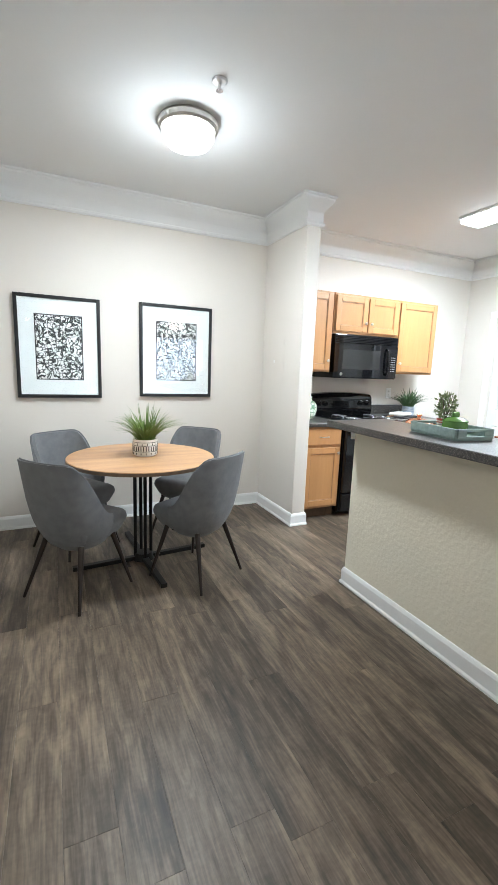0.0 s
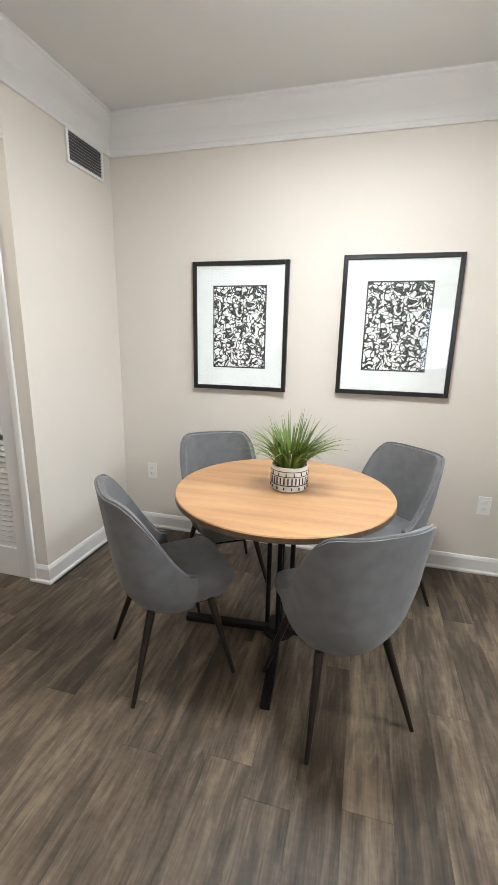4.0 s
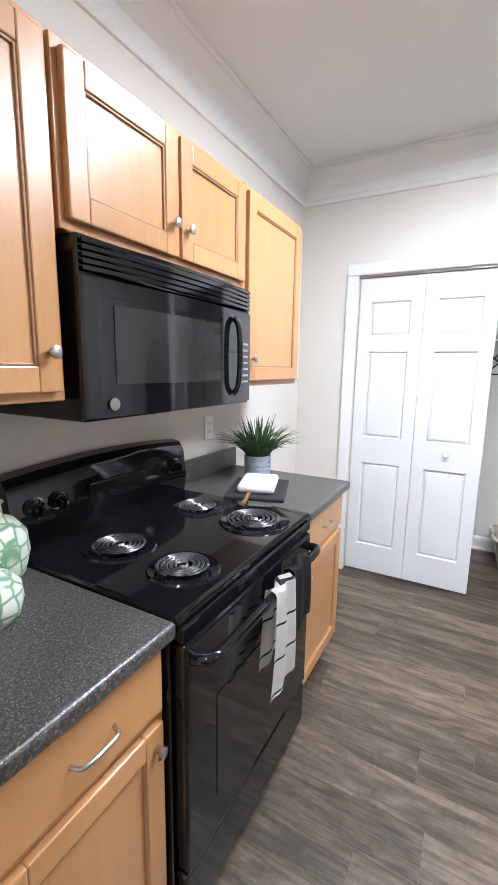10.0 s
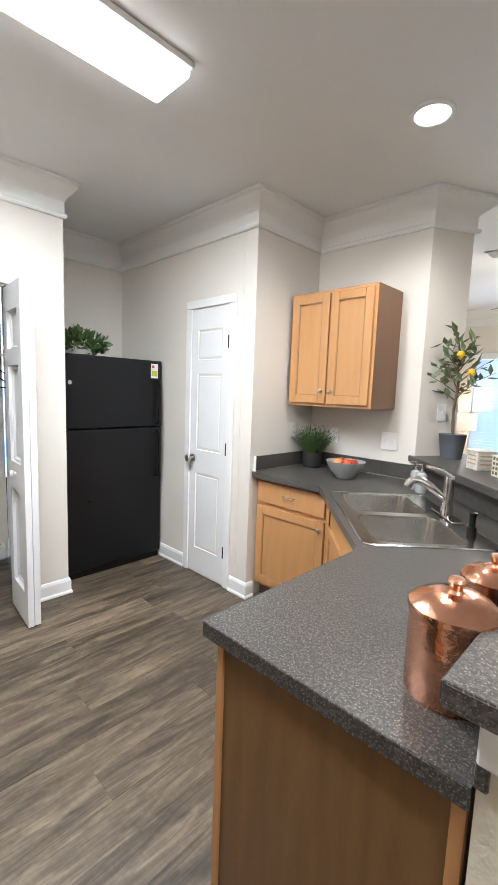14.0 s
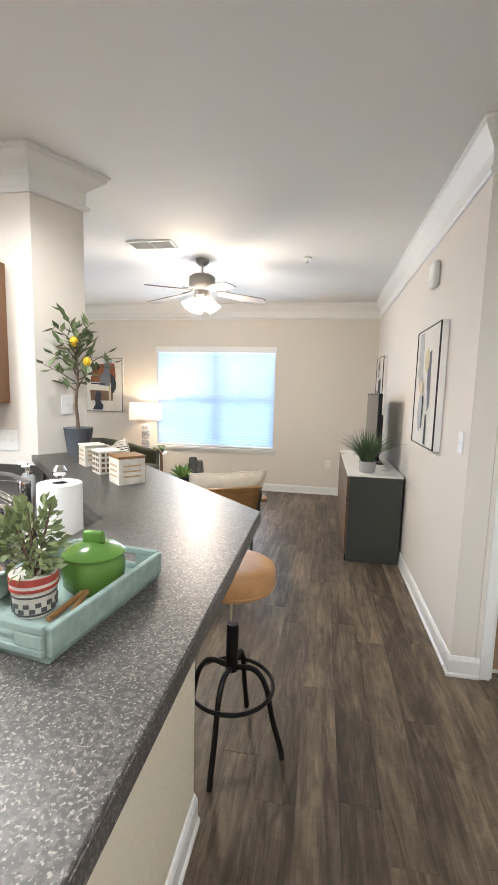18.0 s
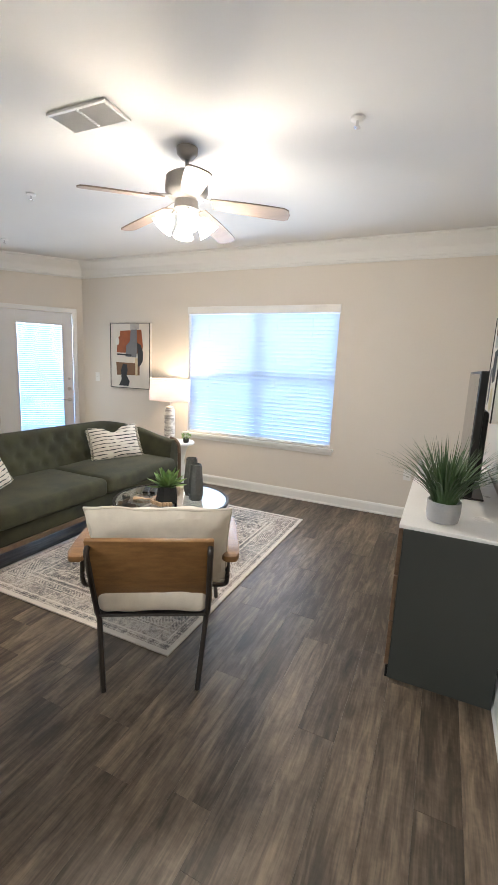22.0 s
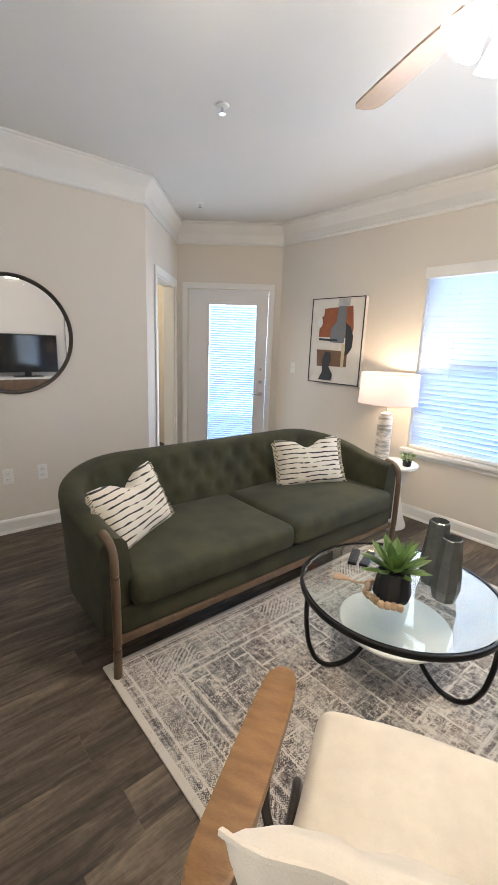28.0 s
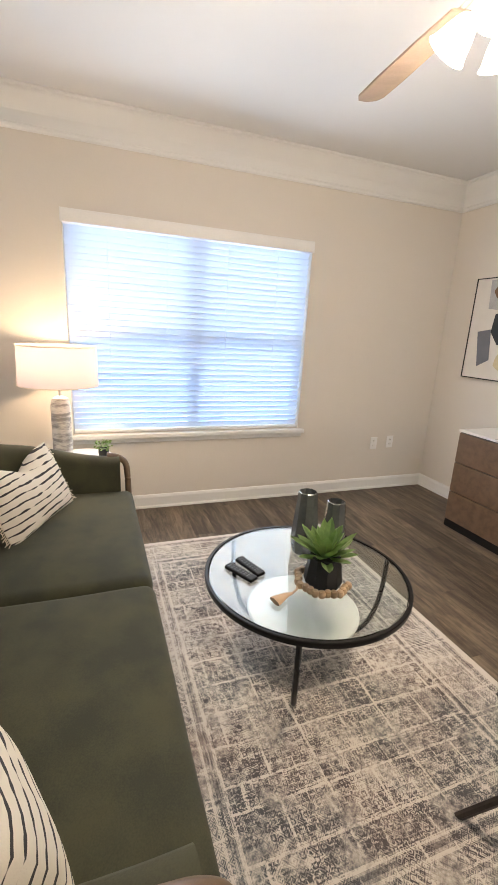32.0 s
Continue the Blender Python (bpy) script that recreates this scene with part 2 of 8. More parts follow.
MAPLE = mat("maple_veneer", (0.53, 0.275, 0.110), (0.45, 0.222, 0.086), 0.34, 0, 5, 60, 0.5, 0.04, (6, 6, 0.55), 0.05, 0.25)
# maple toned down for carcass sides, their shade put into the colour
MAPLE_SHADED = mat("maple_shaded", (0.23, 0.118, 0.058), (0.185, 0.092, 0.044), 0.42, 0, 5, 60, 0.6, 0.04, (6, 6, 0.5))
COUNTER = speckle("speckled_laminate", (0.036, 0.034, 0.032), (0.086, 0.078, 0.071), (0.225, 0.203, 0.180), 0.37)
BLACK_GLOSS = mat("black_enamel", (0.007, 0.007, 0.008), (0.005, 0.005, 0.006), 0.055, 0, 5, 80, 0.5, 0.0, rough_var=0.02)
BLACK_SATIN = mat("black_fridge_skin", (0.008, 0.008, 0.009), (0.007, 0.007, 0.008), 0.32, 0, 8, 240, 0.3, 0.35)
BLACK_MATT = mat("black_metal", (0.018, 0.016, 0.015), (0.012, 0.011, 0.010), 0.42, 0.6, 12, 150, 0.6, 0.06)
BLACK_SATIN.node_tree.nodes["Principled BSDF"].inputs["Specular IOR Level"].default_value = 0.28
COIL = mat("blued_steel_coil", (0.17, 0.17, 0.175), (0.11, 0.11, 0.115), 0.28, 0.8, 12, 90, 0.6, 0.0)
DARKGLASS = mat("dark_glass", (0.012, 0.012, 0.013), None, 0.05, 0, 4, 60, 0.4, 0.0)
CHROME = mat("chrome", (0.72, 0.72, 0.72), (0.66, 0.66, 0.66), 0.14, 1.0, 14, 120, 0.5, 0.0)
NICKEL = mat("brushed_nickel", (0.60, 0.58, 0.54), (0.52, 0.50, 0.47), 0.30, 1.0, 14, 160, 0.5, 0.03)
STEEL = mat("stainless_steel", (0.60, 0.59, 0.57), (0.55, 0.54, 0.52), 0.22, 1.0, 6, 260, 0.3, 0.0)
COPPER = mat("hammered_copper", (0.86, 0.46, 0.31), (0.74, 0.36, 0.22), 0.20, 1.0, 22, 45, 0.7, 0.9)
FABRIC_GREY = mat("grey_upholstery", (0.158, 0.160, 0.164), (0.122, 0.124, 0.128), 0.92, 0, 18, 420, 0.8, 0.35, sheen=0.12)
FABRIC_GREEN = mat("dark_green_velvet", (0.052, 0.051, 0.025), (0.026, 0.027, 0.0135), 0.9, 0, 6, 260, 1.0, 0.25, sheen=0.03)
LINEN = mat("cream_linen", (0.68, 0.60, 0.48), (0.60, 0.525, 0.42), 0.9, 0, 14, 380, 0.8, 0.4, sheen=0.2)
OAK_TABLE = mat("oak_tabletop", (0.52, 0.31, 0.155), (0.36, 0.19, 0.09), 0.42, 0, 3.2, 55, 0.75, 0.05, (0.5, 5, 5))
OAK_DARK = mat("brown_oak", (0.15, 0.095, 0.055), (0.10, 0.062, 0.036), 0.45, 0, 6, 90, 0.7, 0.08, (5, 5, 0.6))
WALNUT = mat("walnut_front", (0.150, 0.088, 0.050), (0.092, 0.053, 0.030), 0.45, 0, 4, 60, 0.8, 0.05, (5, 0.5, 5))
TEAK = mat("oiled_teak", (0.285, 0.148, 0.053), (0.185, 0.090, 0.032), 0.34, 0, 7, 80, 0.75, 0.22, (1.5, 6, 6))
LEATHER = mat("tan_leather", (0.52, 0.29, 0.125), (0.40, 0.20, 0.08), 0.40, 0, 9, 130, 0.8, 0.3)
GREY_BODY = mat("grey_lacquer", (0.075, 0.077, 0.075), None, 0.5, 0, 3, 120, 0.5, 0.03)
WHITE_TOP = mat("white_laminate", (0.78, 0.77, 0.74), None, 0.3, 0, 3, 120, 0.5, 0.02)
PLASTIC_W = mat("white_plastic", (0.86, 0.855, 0.84), None, 0.4, 0, 3, 100, 0.4, 0.0)
PLASTIC_B = mat("beige_plastic", (0.66, 0.60, 0.49), (0.61, 0.55, 0.45), 0.45, 0, 5, 100, 0.5, 0.03)
CERAMIC_W = mat("white_ceramic", (0.80, 0.79, 0.76), (0.74, 0.73, 0.70), 0.4, 0, 9, 90, 0.5, 0.05)
CERAMIC_DK = mat("black_ceramic", (0.022, 0.022, 0.022), None, 0.55, 0, 9, 90, 0.5, 0.05)
CERAMIC_GREY = mat("grey_ceramic", (0.34, 0.34, 0.34), (0.28, 0.28, 0.28), 0.55, 0, 9, 90, 0.6, 0.1)
CERAMIC_BLUE = mat("blue_washed_ceramic", (0.30, 0.37, 0.48), (0.55, 0.58, 0.62), 0.5, 0, 22, 60, 1.2, 0.1, (1, 1, 4))
GREEN_GLAZE = mat("green_glaze", (0.095, 0.20, 0.038), (0.08, 0.175, 0.034), 0.22, 0, 6, 90, 0.5, 0.02)
TEAL_WOOD = mat("washed_teal_wood", (0.24, 0.31, 0.28), (0.17, 0.23, 0.21), 0.7, 0, 9, 120, 0.9, 0.2, (1, 5, 5))
LEAF = mat("green_leaf", (0.075, 0.135, 0.035), (0.05, 0.095, 0.025), 0.5, 0, 12, 90, 0.8, 0.05, spread=0.2)
LEAF_LIGHT = mat("light_green_blade", (0.19, 0.27, 0.05), (0.10, 0.17, 0.03), 0.5, 0, 6, 60, 0.9, 0.03, spread=0.2)
LEAF_DARK = mat("dark_green_blade", (0.072, 0.135, 0.048), (0.042, 0.085, 0.030), 0.5, 0, 8, 60, 0.9, 0.03)
LEAF_OLIVE = mat("olive_leaf", (0.17, 0.21, 0.095), (0.10, 0.14, 0.06), 0.55, 0, 10, 60, 0.9, 0.03)
CONIFER = mat("sage_leaf", (0.21, 0.25, 0.11), (0.14, 0.18, 0.075), 0.55, 0, 10, 60, 0.9, 0.03)
SUCC = mat("succulent_leaf", (0.30, 0.43, 0.16), (0.19, 0.31, 0.10), 0.4, 0, 10, 60, 0.9, 0.03)
BARK = mat("brown_bark", (0.16, 0.11, 0.075), (0.09, 0.06, 0.04), 0.9, 0, 20, 90, 0.9, 0.5, (1, 1, 0.3))
SOIL = mat("dark_soil", (0.035, 0.027, 0.02), None, 0.95, 0, 40, 160, 0.9, 0.8)
LEMON = mat("yellow_fruit", (0.75, 0.48, 0.02), (0.66, 0.40, 0.015), 0.45, 0, 20, 90, 0.6, 0.1)
APPLE = mat("red_fruit", (0.42, 0.022, 0.018), (0.55, 0.12, 0.03), 0.3, 0, 12, 60, 0.6, 0.02)
PEACH = mat("orange_fruit", (0.68, 0.22, 0.06), (0.72, 0.34, 0.09), 0.5, 0, 12, 60, 0.6, 0.02)
BRONZE = mat("dark_bronze_tube", (0.060, 0.050, 0.043), (0.042, 0.035, 0.030), 0.38, 0.5, 12, 150, 0.6, 0.06)
MIRROR = mat("mirror_silver", (0.86, 0.87, 0.87), (0.85, 0.86, 0.86), 0.015, 1.0, 2, 50, 0.3, 0.0, rough_var=0.005)
GLASS = glass_material("clear_glass")
TABLE_GLASS = glass_material("table_glass", (0.88, 0.95, 0.93))
SLAT = slat_material()
PAPER = mat("mat_board", (0.80, 0.80, 0.78), None, 0.35, 0, 3, 120, 0.4, 0.02)
FRAME_BLACK = mat("black_frame", (0.012, 0.012, 0.012), None, 0.35, 0, 8, 120, 0.6, 0.05)
FRAME_SILVER = mat("silver_grey_frame", (0.36, 0.345, 0.32), (0.24, 0.23, 0.21), 0.5, 0.3, 14, 120, 0.9, 0.15, (1, 1, 5))
CANVAS = mat("painted_canvas", (0.72, 0.69, 0.63), (0.66, 0.63, 0.58), 0.8, 0, 9, 320, 0.7, 0.3)
RUST = mat("rust_paint", (0.32, 0.105, 0.045), (0.25, 0.08, 0.035), 0.8, 0, 12, 200, 0.8, 0.25)
BROWN_P = mat("brown_paint", (0.20, 0.115, 0.065), None, 0.8, 0, 12, 200, 0.8, 0.25)
NAVY_P = mat("charcoal_paint", (0.035, 0.04, 0.05), None, 0.8, 0, 12, 200, 0.8, 0.25)
SLATE_P = mat("slate_paint", (0.17, 0.18, 0.205), None, 0.8, 0, 12, 200, 0.8, 0.25)
GREY_P = mat("grey_paint", (0.36, 0.36, 0.37), (0.48, 0.48, 0.48), 0.8, 0, 12, 200, 0.8, 0.25)
OCHRE_P = mat("ochre_paint", (0.62, 0.53, 0.35), None, 0.8, 0, 12, 200, 0.8, 0.25)
VASE = mat("iridescent_grey_vase", (0.20, 0.21, 0.20), (0.13, 0.14, 0.14), 0.22, 0.55, 9, 60, 0.9, 0.05)
BEAD = mat("wooden_bead", (0.52, 0.36, 0.22), (0.42, 0.28, 0.16), 0.6, 0, 14, 90, 0.8, 0.1)
GLOBE = glow("frosted_glass_glow", (1.0, 0.96, 0.88), 5.0)
DOME = glow("dome_glow", (1.0, 0.98, 0.94), 5.0)
TUBE = glow("diffuser_glow", (0.98, 0.99, 1.0), 5.0)
SPOTG = glow("recessed_glow", (1.0, 0.98, 0.95), 8.0)


# ---------------------------------------------------------------- mesh helpers
def add_box(bm, lo, hi, bev=0.0, seg=2, m=None):
    r = bmesh.ops.create_cube(bm, size=1.0)
    vs = r["verts"]
    c = [(a + b) / 2 for a, b in zip(lo, hi)]
    s = [abs(b - a) for a, b in zip(lo, hi)]
    for v in vs:
        v.co = Vector((v.co.x * s[0] + c[0], v.co.y * s[1] + c[1], v.co.z * s[2] + c[2]))
    if bev:
        es = list({e for v in vs for e in v.link_edges})
        out = bmesh.ops.bevel(bm, geom=es, offset=min(bev, min(s) * 0.45), segments=seg, affect="EDGES", profile=0.5)
        vs = list({v for f in out["faces"] for v in f.verts} | {v for v in vs if v.is_valid})
    if m is not None:
        for v in vs:
            v.co = m @ v.co
    return vs


def box(lo, hi, bev=0.0, seg=2, m=None):
    bm = bmesh.new()
    add_box(bm, lo, hi, bev, seg, m)
    return bm


def add_cyl(bm, p0, p1, r0, r1=None, n=16, caps=True):
    p0, p1 = Vector(p0), Vector(p1)
    r1 = r0 if r1 is None else r1
    q = (p1 - p0).to_track_quat("Z", "Y")
    rings = []
    for p, r in ((p0, r0), (p1, r1)):
        rings.append([bm.verts.new(p + q @ Vector((r * math.cos(2 * math.pi * k / n), r * math.sin(2 * math.pi * k / n), 0))) for k in range(n)])
    for k in range(n):
        bm.faces.new((rings[0][k], rings[0][(k + 1) % n], rings[1][(k + 1) % n], rings[1][k]))
    if caps:
        bm.faces.new(list(reversed(rings[0])))
        bm.faces.new(rings[1])


def cyl(p0, p1, r0, r1=None, n=16):
    bm = bmesh.new()
    add_cyl(bm, p0, p1, r0, r1, n)
    return bm


def add_lathe(bm, prof, n=24, c=(0, 0, 0), squash=1.0):
    rings = []
    for r, z in prof:
        if r < 1e-5:
            rings.append([bm.verts.new((c[0], c[1], c[2] + z))])
        else:
            rings.append([bm.verts.new((c[0] + r * math.cos(2 * math.pi * k / n), c[1] + squash * r * math.sin(2 * math.pi * k / n), c[2] + z)) for k in range(n)])
    for a, b in zip(rings, rings[1:]):
        for k in range(n):
            k2 = (k + 1) % n
            if len(a) == 1 and len(b) == 1:
                continue
            if len(a) == 1:
                bm.faces.new((a[0], b[k2], b[k]))
            elif len(b) == 1:
                bm.faces.new((a[k], a[k2], b[0]))
            else:
                bm.faces.new((a[k], a[k2], b[k2], b[k]))


def lathe(prof, n=24, c=(0, 0, 0), squash=1.0):
    bm = bmesh.new()
    add_lathe(bm, prof, n, c, squash)
    return bm


def add_tube(bm, pts, r, n=8, closed=False, flat=1.0):
    pts = [Vector(p) for p in pts]
    rings, count = [], len(pts)
    up = Vector((0, 0, 1))
    for i, p in enumerate(pts):
        a = pts[(i - 1) % count] if closed or i else p
        b = pts[(i + 1) % count] if closed or i < count - 1 else p
        t = (b - a).normalized()
        side = t.cross(up)
        if side.length < 0.05:
            side = t.cross(Vector((1, 0, 0.01)))
        side.normalize()
        if rings and side.dot(last) < 0:
            side = -side
        last = side
        nor = side.cross(t)
        rad = r[min(i, len(r) - 1)] if isinstance(r, (list, tuple)) else r
        rings.append([bm.verts.new(p + rad * (math.cos(2 * math.pi * k / n) * side + flat * math.sin(2 * math.pi * k / n) * nor)) for k in range(n)])
    pairs = list(zip(rings, rings[1:])) + ([(rings[-1], rings[0])] if closed else [])
    for a, b in pairs:
        for k in range(n):
            bm.faces.new((a[k], a[(k + 1) % n], b[(k + 1) % n], b[k]))
    if not closed:
        bm.faces.new(list(reversed(rings[0])))
        bm.faces.new(rings[-1])


def tube(pts, r, n=8, closed=False, flat=1.0):
    bm = bmesh.new()
    add_tube(bm, pts, r, n, closed, flat)
    return bm


def add_prism(bm, pts, z0, z1, bev=0.0):
    lo = [bm.verts.new((x, y, z0)) for x, y in pts]
    hi = [bm.verts.new((x, y, z1)) for x, y in pts]
    k = len(pts)
    faces = [bm.faces.new(list(reversed(lo))), bm.faces.new(hi)]
    for i in range(k):
        faces.append(bm.faces.new((lo[i], lo[(i + 1) % k], hi[(i + 1) % k], hi[i])))
    if bev:
        es = [e for e in {e for f in faces for e in f.edges} if any(v in hi for v in e.verts) or any(v in lo for v in e.verts)]
        bmesh.ops.bevel(bm, geom=es, offset=bev, segments=2, affect="EDGES", profile=0.5)


def prism(pts, z0, z1, bev=0.0):
    bm = bmesh.new()
    add_prism(bm, pts, z0, z1, bev)
    return bm


def arc(c, r, a0, a1, k):
    return [(c[0] + r * math.cos(radians(a0 + (a1 - a0) * i / k)), c[1] + r * math.sin(radians(a0 + (a1 - a0) * i / k))) for i in range(k + 1)]


def bend(pts, r=0.03, k=5):
    """Rounds the corners of a line of points."""
    pts = [Vector(p) for p in pts]
    out = [pts[0]]
    for a, b, c in zip(pts, pts[1:], pts[2:]):
        d0, d1 = min(r, (a - b).length * 0.45), min(r, (c - b).length * 0.45)
        s, e = b + (a - b).normalized() * d0, b + (c - b).normalized() * d1
        for i in range(k + 1):
            t = i / k
            out.append((1 - t) ** 2 * s + 2 * t * (1 - t) * b + t * t * e)
    return out + [pts[-1]]


def link(name, bm, material, smooth=False):
    me = bpy.data.meshes.new(name)
    bmesh.ops.recalc_face_normals(bm, faces=bm.faces)
    bm.to_mesh(me)
    bm.free()
    me.materials.append(material)
    if smooth:
        me.polygons.foreach_set("use_smooth", [True] * len(me.polygons))
        me.set_sharp_from_angle(angle=radians(smooth if smooth > 1 else 40))
    return new(name, me)


def part(name, bm, material, parent=None, label="", smooth=False):
    """One mesh object under a thing or a part."""
    ob = link(name, bm, material, smooth)
    if parent is not None:
        ob.parent = parent
    return tagged(ob, label)


def thing(name, m, label, category, group=""):
    ob = new(name)
    ob.empty_display_size = 0.1
    ob.matrix_world = m
    return tagged(ob, label, category, group)


def solo(name, bm, material, label, category, group="", smooth=False, m=None):
    ob = link(name, bm, material, smooth)
    if m is not None:
        ob.matrix_world = m
    return tagged(ob, label, category, group)


def setting(name, bm, material, label, category="", smooth=False):
    return tagged(link(name, bm, material, smooth), label, category or name.split("_")[0], "", "structure")


def run(a, b, side=1.0):
    """A pose whose x axis runs from a to b on the floor; its y axis points to the left of that way."""
    ang = math.degrees(math.atan2(b[1] - a[1], b[0] - a[0]))
    return pose(a[0], a[1], 0, 0, 0, ang), math.dist(a, b)


def wall(name, a, b, label, thick=0.12, top=CEIL, holes=(), material=None):
    """A wall whose room face runs from a to b with the room on the left; holes are (from, to, bottom, top) along it."""
    m, length = run(a, b)
    xs = sorted({0.0, length, *[h[0] for h in holes], *[h[1] for h in holes]})
    zs = sorted({0.0, top, *[h[2] for h in holes], *[h[3] for h in holes]})
    bm = bmesh.new()
    for x0, x1 in zip(xs, xs[1:]):
        for z0, z1 in zip(zs, zs[1:]):
            cx, cz = (x0 + x1) / 2, (z0 + z1) / 2
            if not any(h[0] < cx < h[1] and h[2] < cz < h[3] for h in holes):
                add_box(bm, (x0, -thick, z0), (x1, 0, z1))
    bmesh.ops.remove_doubles(bm, verts=bm.verts, dist=1e-5)
    ob = setting(name, bm, material or WALL, label, "wall")
    ob.matrix_world = m
    return ob


def moulding(name, pts, prof, material, label, closed=False):
    """Sweeps a profile of (out, z) along the wall line pts, the room being on the left, with mitred corners."""
    k = len(pts)
    rows = []
    for i in range(k):
        p = Vector((*pts[i], 0))
        a = Vector((*pts[(i - 1) % k], 0)) if closed or i else None
        b = Vector((*pts[(i + 1) % k], 0)) if closed or i < k - 1 else None
        d0 = (p - a).normalized() if a is not None else (b - p).normalized()
        d1 = (b - p).normalized() if b is not None else d0
        n0, n1 = Vector((-d0.y, d0.x, 0)), Vector((-d1.y, d1.x, 0))
        mit = (n0 + n1) / max(1 + n0.dot(n1), 0.2)
        rows.append((p, mit))
    bm = bmesh.new()
    rings = [[bm.verts.new(p + mit * o + Vector((0, 0, z))) for o, z in prof] for p, mit in rows]
    for a, b in list(zip(rings, rings[1:])) + ([(rings[-1], rings[0])] if closed else []):
        for j in range(len(prof)):
            j2 = (j + 1) % len(prof)
            bm.faces.new((a[j], b[j], b[j2], a[j2]))
    if not closed:
        bm.faces.new(list(reversed(rings[0])))
        bm.faces.new(rings[-1])
    return setting(name, bm, material, label, "trim")


def casing(name, a, b, s0, s1, top, label, wide=0.075, deep=0.018, parent=None):
    """Door trim round an opening from s0 to s1 along the wall a-b: two legs and a head."""
    m, _ = run(a, b)
    root = tagged(new(name), label, "trim", "", "structure")
    root.matrix_world = m
    for lo, hi in (((s0 - wide, 0.002, 0), (s0, deep, top)), ((s1, 0.002, 0), (s1 + wide, deep, top)), ((s0 - wide, 0.002, top), (s1 + wide, deep, top + wide))):
        part("casing_board", box(lo, hi, 0.006), TRIM, root)
    return root

# ---------------------------------------------------------------- the rooms
XT, YW, XM, YD, XH, XD, YB, XC = 1.653, -2.689, 6.398, 1.218, 0.655, 0.244, 5.108, 5.703
C1, C2, C3 = (6.57, YW), (7.37, -1.84), (XM, -0.974)
YL, YK, XP, YP, XF, YF = 1.03, 1.30, 4.82, 1.98, 6.55, 2.858
HALL0, HALL1 = 3.12, 4.238
E1, E2 = (3.83, YL), (3.98, YK)

wall("wall_living_west", (XT, YD), (XT, YW - 0.12), "warm white painted wall behind the TV console")
wall("wall_window", (XT, YW), C1, "warm white painted wall with a wide double window", 0.14, holes=((1.42, 3.22, 0.62, 2.08),))
wall("wall_patio", C1, C2, "short angled wall with a glazed patio door", 0.12, holes=((0.135, 1.045, 0.0, 2.04),))
wall("wall_angled_doorway", C2, C3, "short angled wall with an open doorway", 0.12, holes=((0.16, 0.97, 0.0, 2.04),))
wall("wall_mirror", C3, (XM, YL + 0.12), "warm white painted wall with a round mirror")
bm = prism([E1, E2, (XM, YK), (XM, YL)], 0, CEIL)
setting("wall_kitchen_south", bm, WALL, "thick warm white wall between kitchen and living room", "wall")
wall("wall_pantry_side", (XP, YK), (XP, YP), "short wall beside the pantry", 0.11)
wall("wall_pantry", (XP + 0.112, YP), (XF, YP), "wall with the closed pantry door", 0.12)
wall("wall_fridge_back", (XF, YP - 0.12), (XF, YF + 0.1), "wall behind the refrigerator")
wall("wall_fridge_side", (XF, YF), (XC + 0.122, YF), "side wall of the refrigerator niche", 0.11)
wall("wall_closet", (XC, YF), (XC, YB), "wall with the laundry closet opening", 0.12, holes=((0.265, 1.85, 0.0, 2.03),))
wall("wall_closet_back", (6.62, YF + 0.12), (6.62, YB + 0.05), "back wall of the laundry closet")
wall("wall_closet_north", (6.62, 4.86), (XC + 0.122, 4.86), "side wall of the laundry closet", 0.1)
wall("wall_north", (6.74, YB), (-1.42, YB), "long back wall of kitchen and dining area", 0.12)
setting("wall_stub", box((2.937, 4.41, 0), (3.07, YB - 0.002, CEIL), 0.008), WALL, "short partition wall between dining area and kitchen", "wall")
wall("wall_dining_west", (XD, YB), (XD, HALL1), "warm white wall with an air vent")
wall("wall_hall_north", (XD - 0.122, HALL1), (-1.3, HALL1), "hall wall with a louvred closet door", 0.1, holes=((0.055, 0.535, 0.10, 1.90),))
setting("hall_header", box((XD - 0.12, HALL0 + 0.002, 2.265), (XD, HALL1 - 0.002, CEIL)), WALL, "lowered beam over the hall opening", "wall")
wall("wall_hall_south", (-1.3, HALL0), (XH - 0.002, HALL0), "hall wall", 0.1)
wall("wall_entry", (XH, HALL0), (XH, YD - 0.1), "wall with a light switch beside the hall", 0.12)
wall("wall_hall_end", (-1.3, YB), (-1.3, HALL0 - 0.1), "end wall of the hall")
wall("wall_bedroom_door", (XH + 0.002, YD), (XT - 0.122, YD), "short wall with an open bedroom doorway", 0.12, holes=((0.02, 0.803, 0.0, 2.04),))
# bedroom and next room, seen only through their doorways
wall("wall_bedroom_west", (-0.6, YD - 0.1), (-0.6, YW), "bedroom wall")
wall("wall_bedroom_south", (-0.6, YW), (XT - 0.122, YW), "bedroom wall")
wall("wall_next_east", (8.9, YW), (8.9, 0.6), "yellow lit wall of the next room")
wall("wall_next_north", (8.9, 0.6), (XM + 0.122, 0.6), "yellow lit wall of the next room")
wall("wall_next_south", (7.6, -2.2), (8.9, -2.2), "wall of the next room")

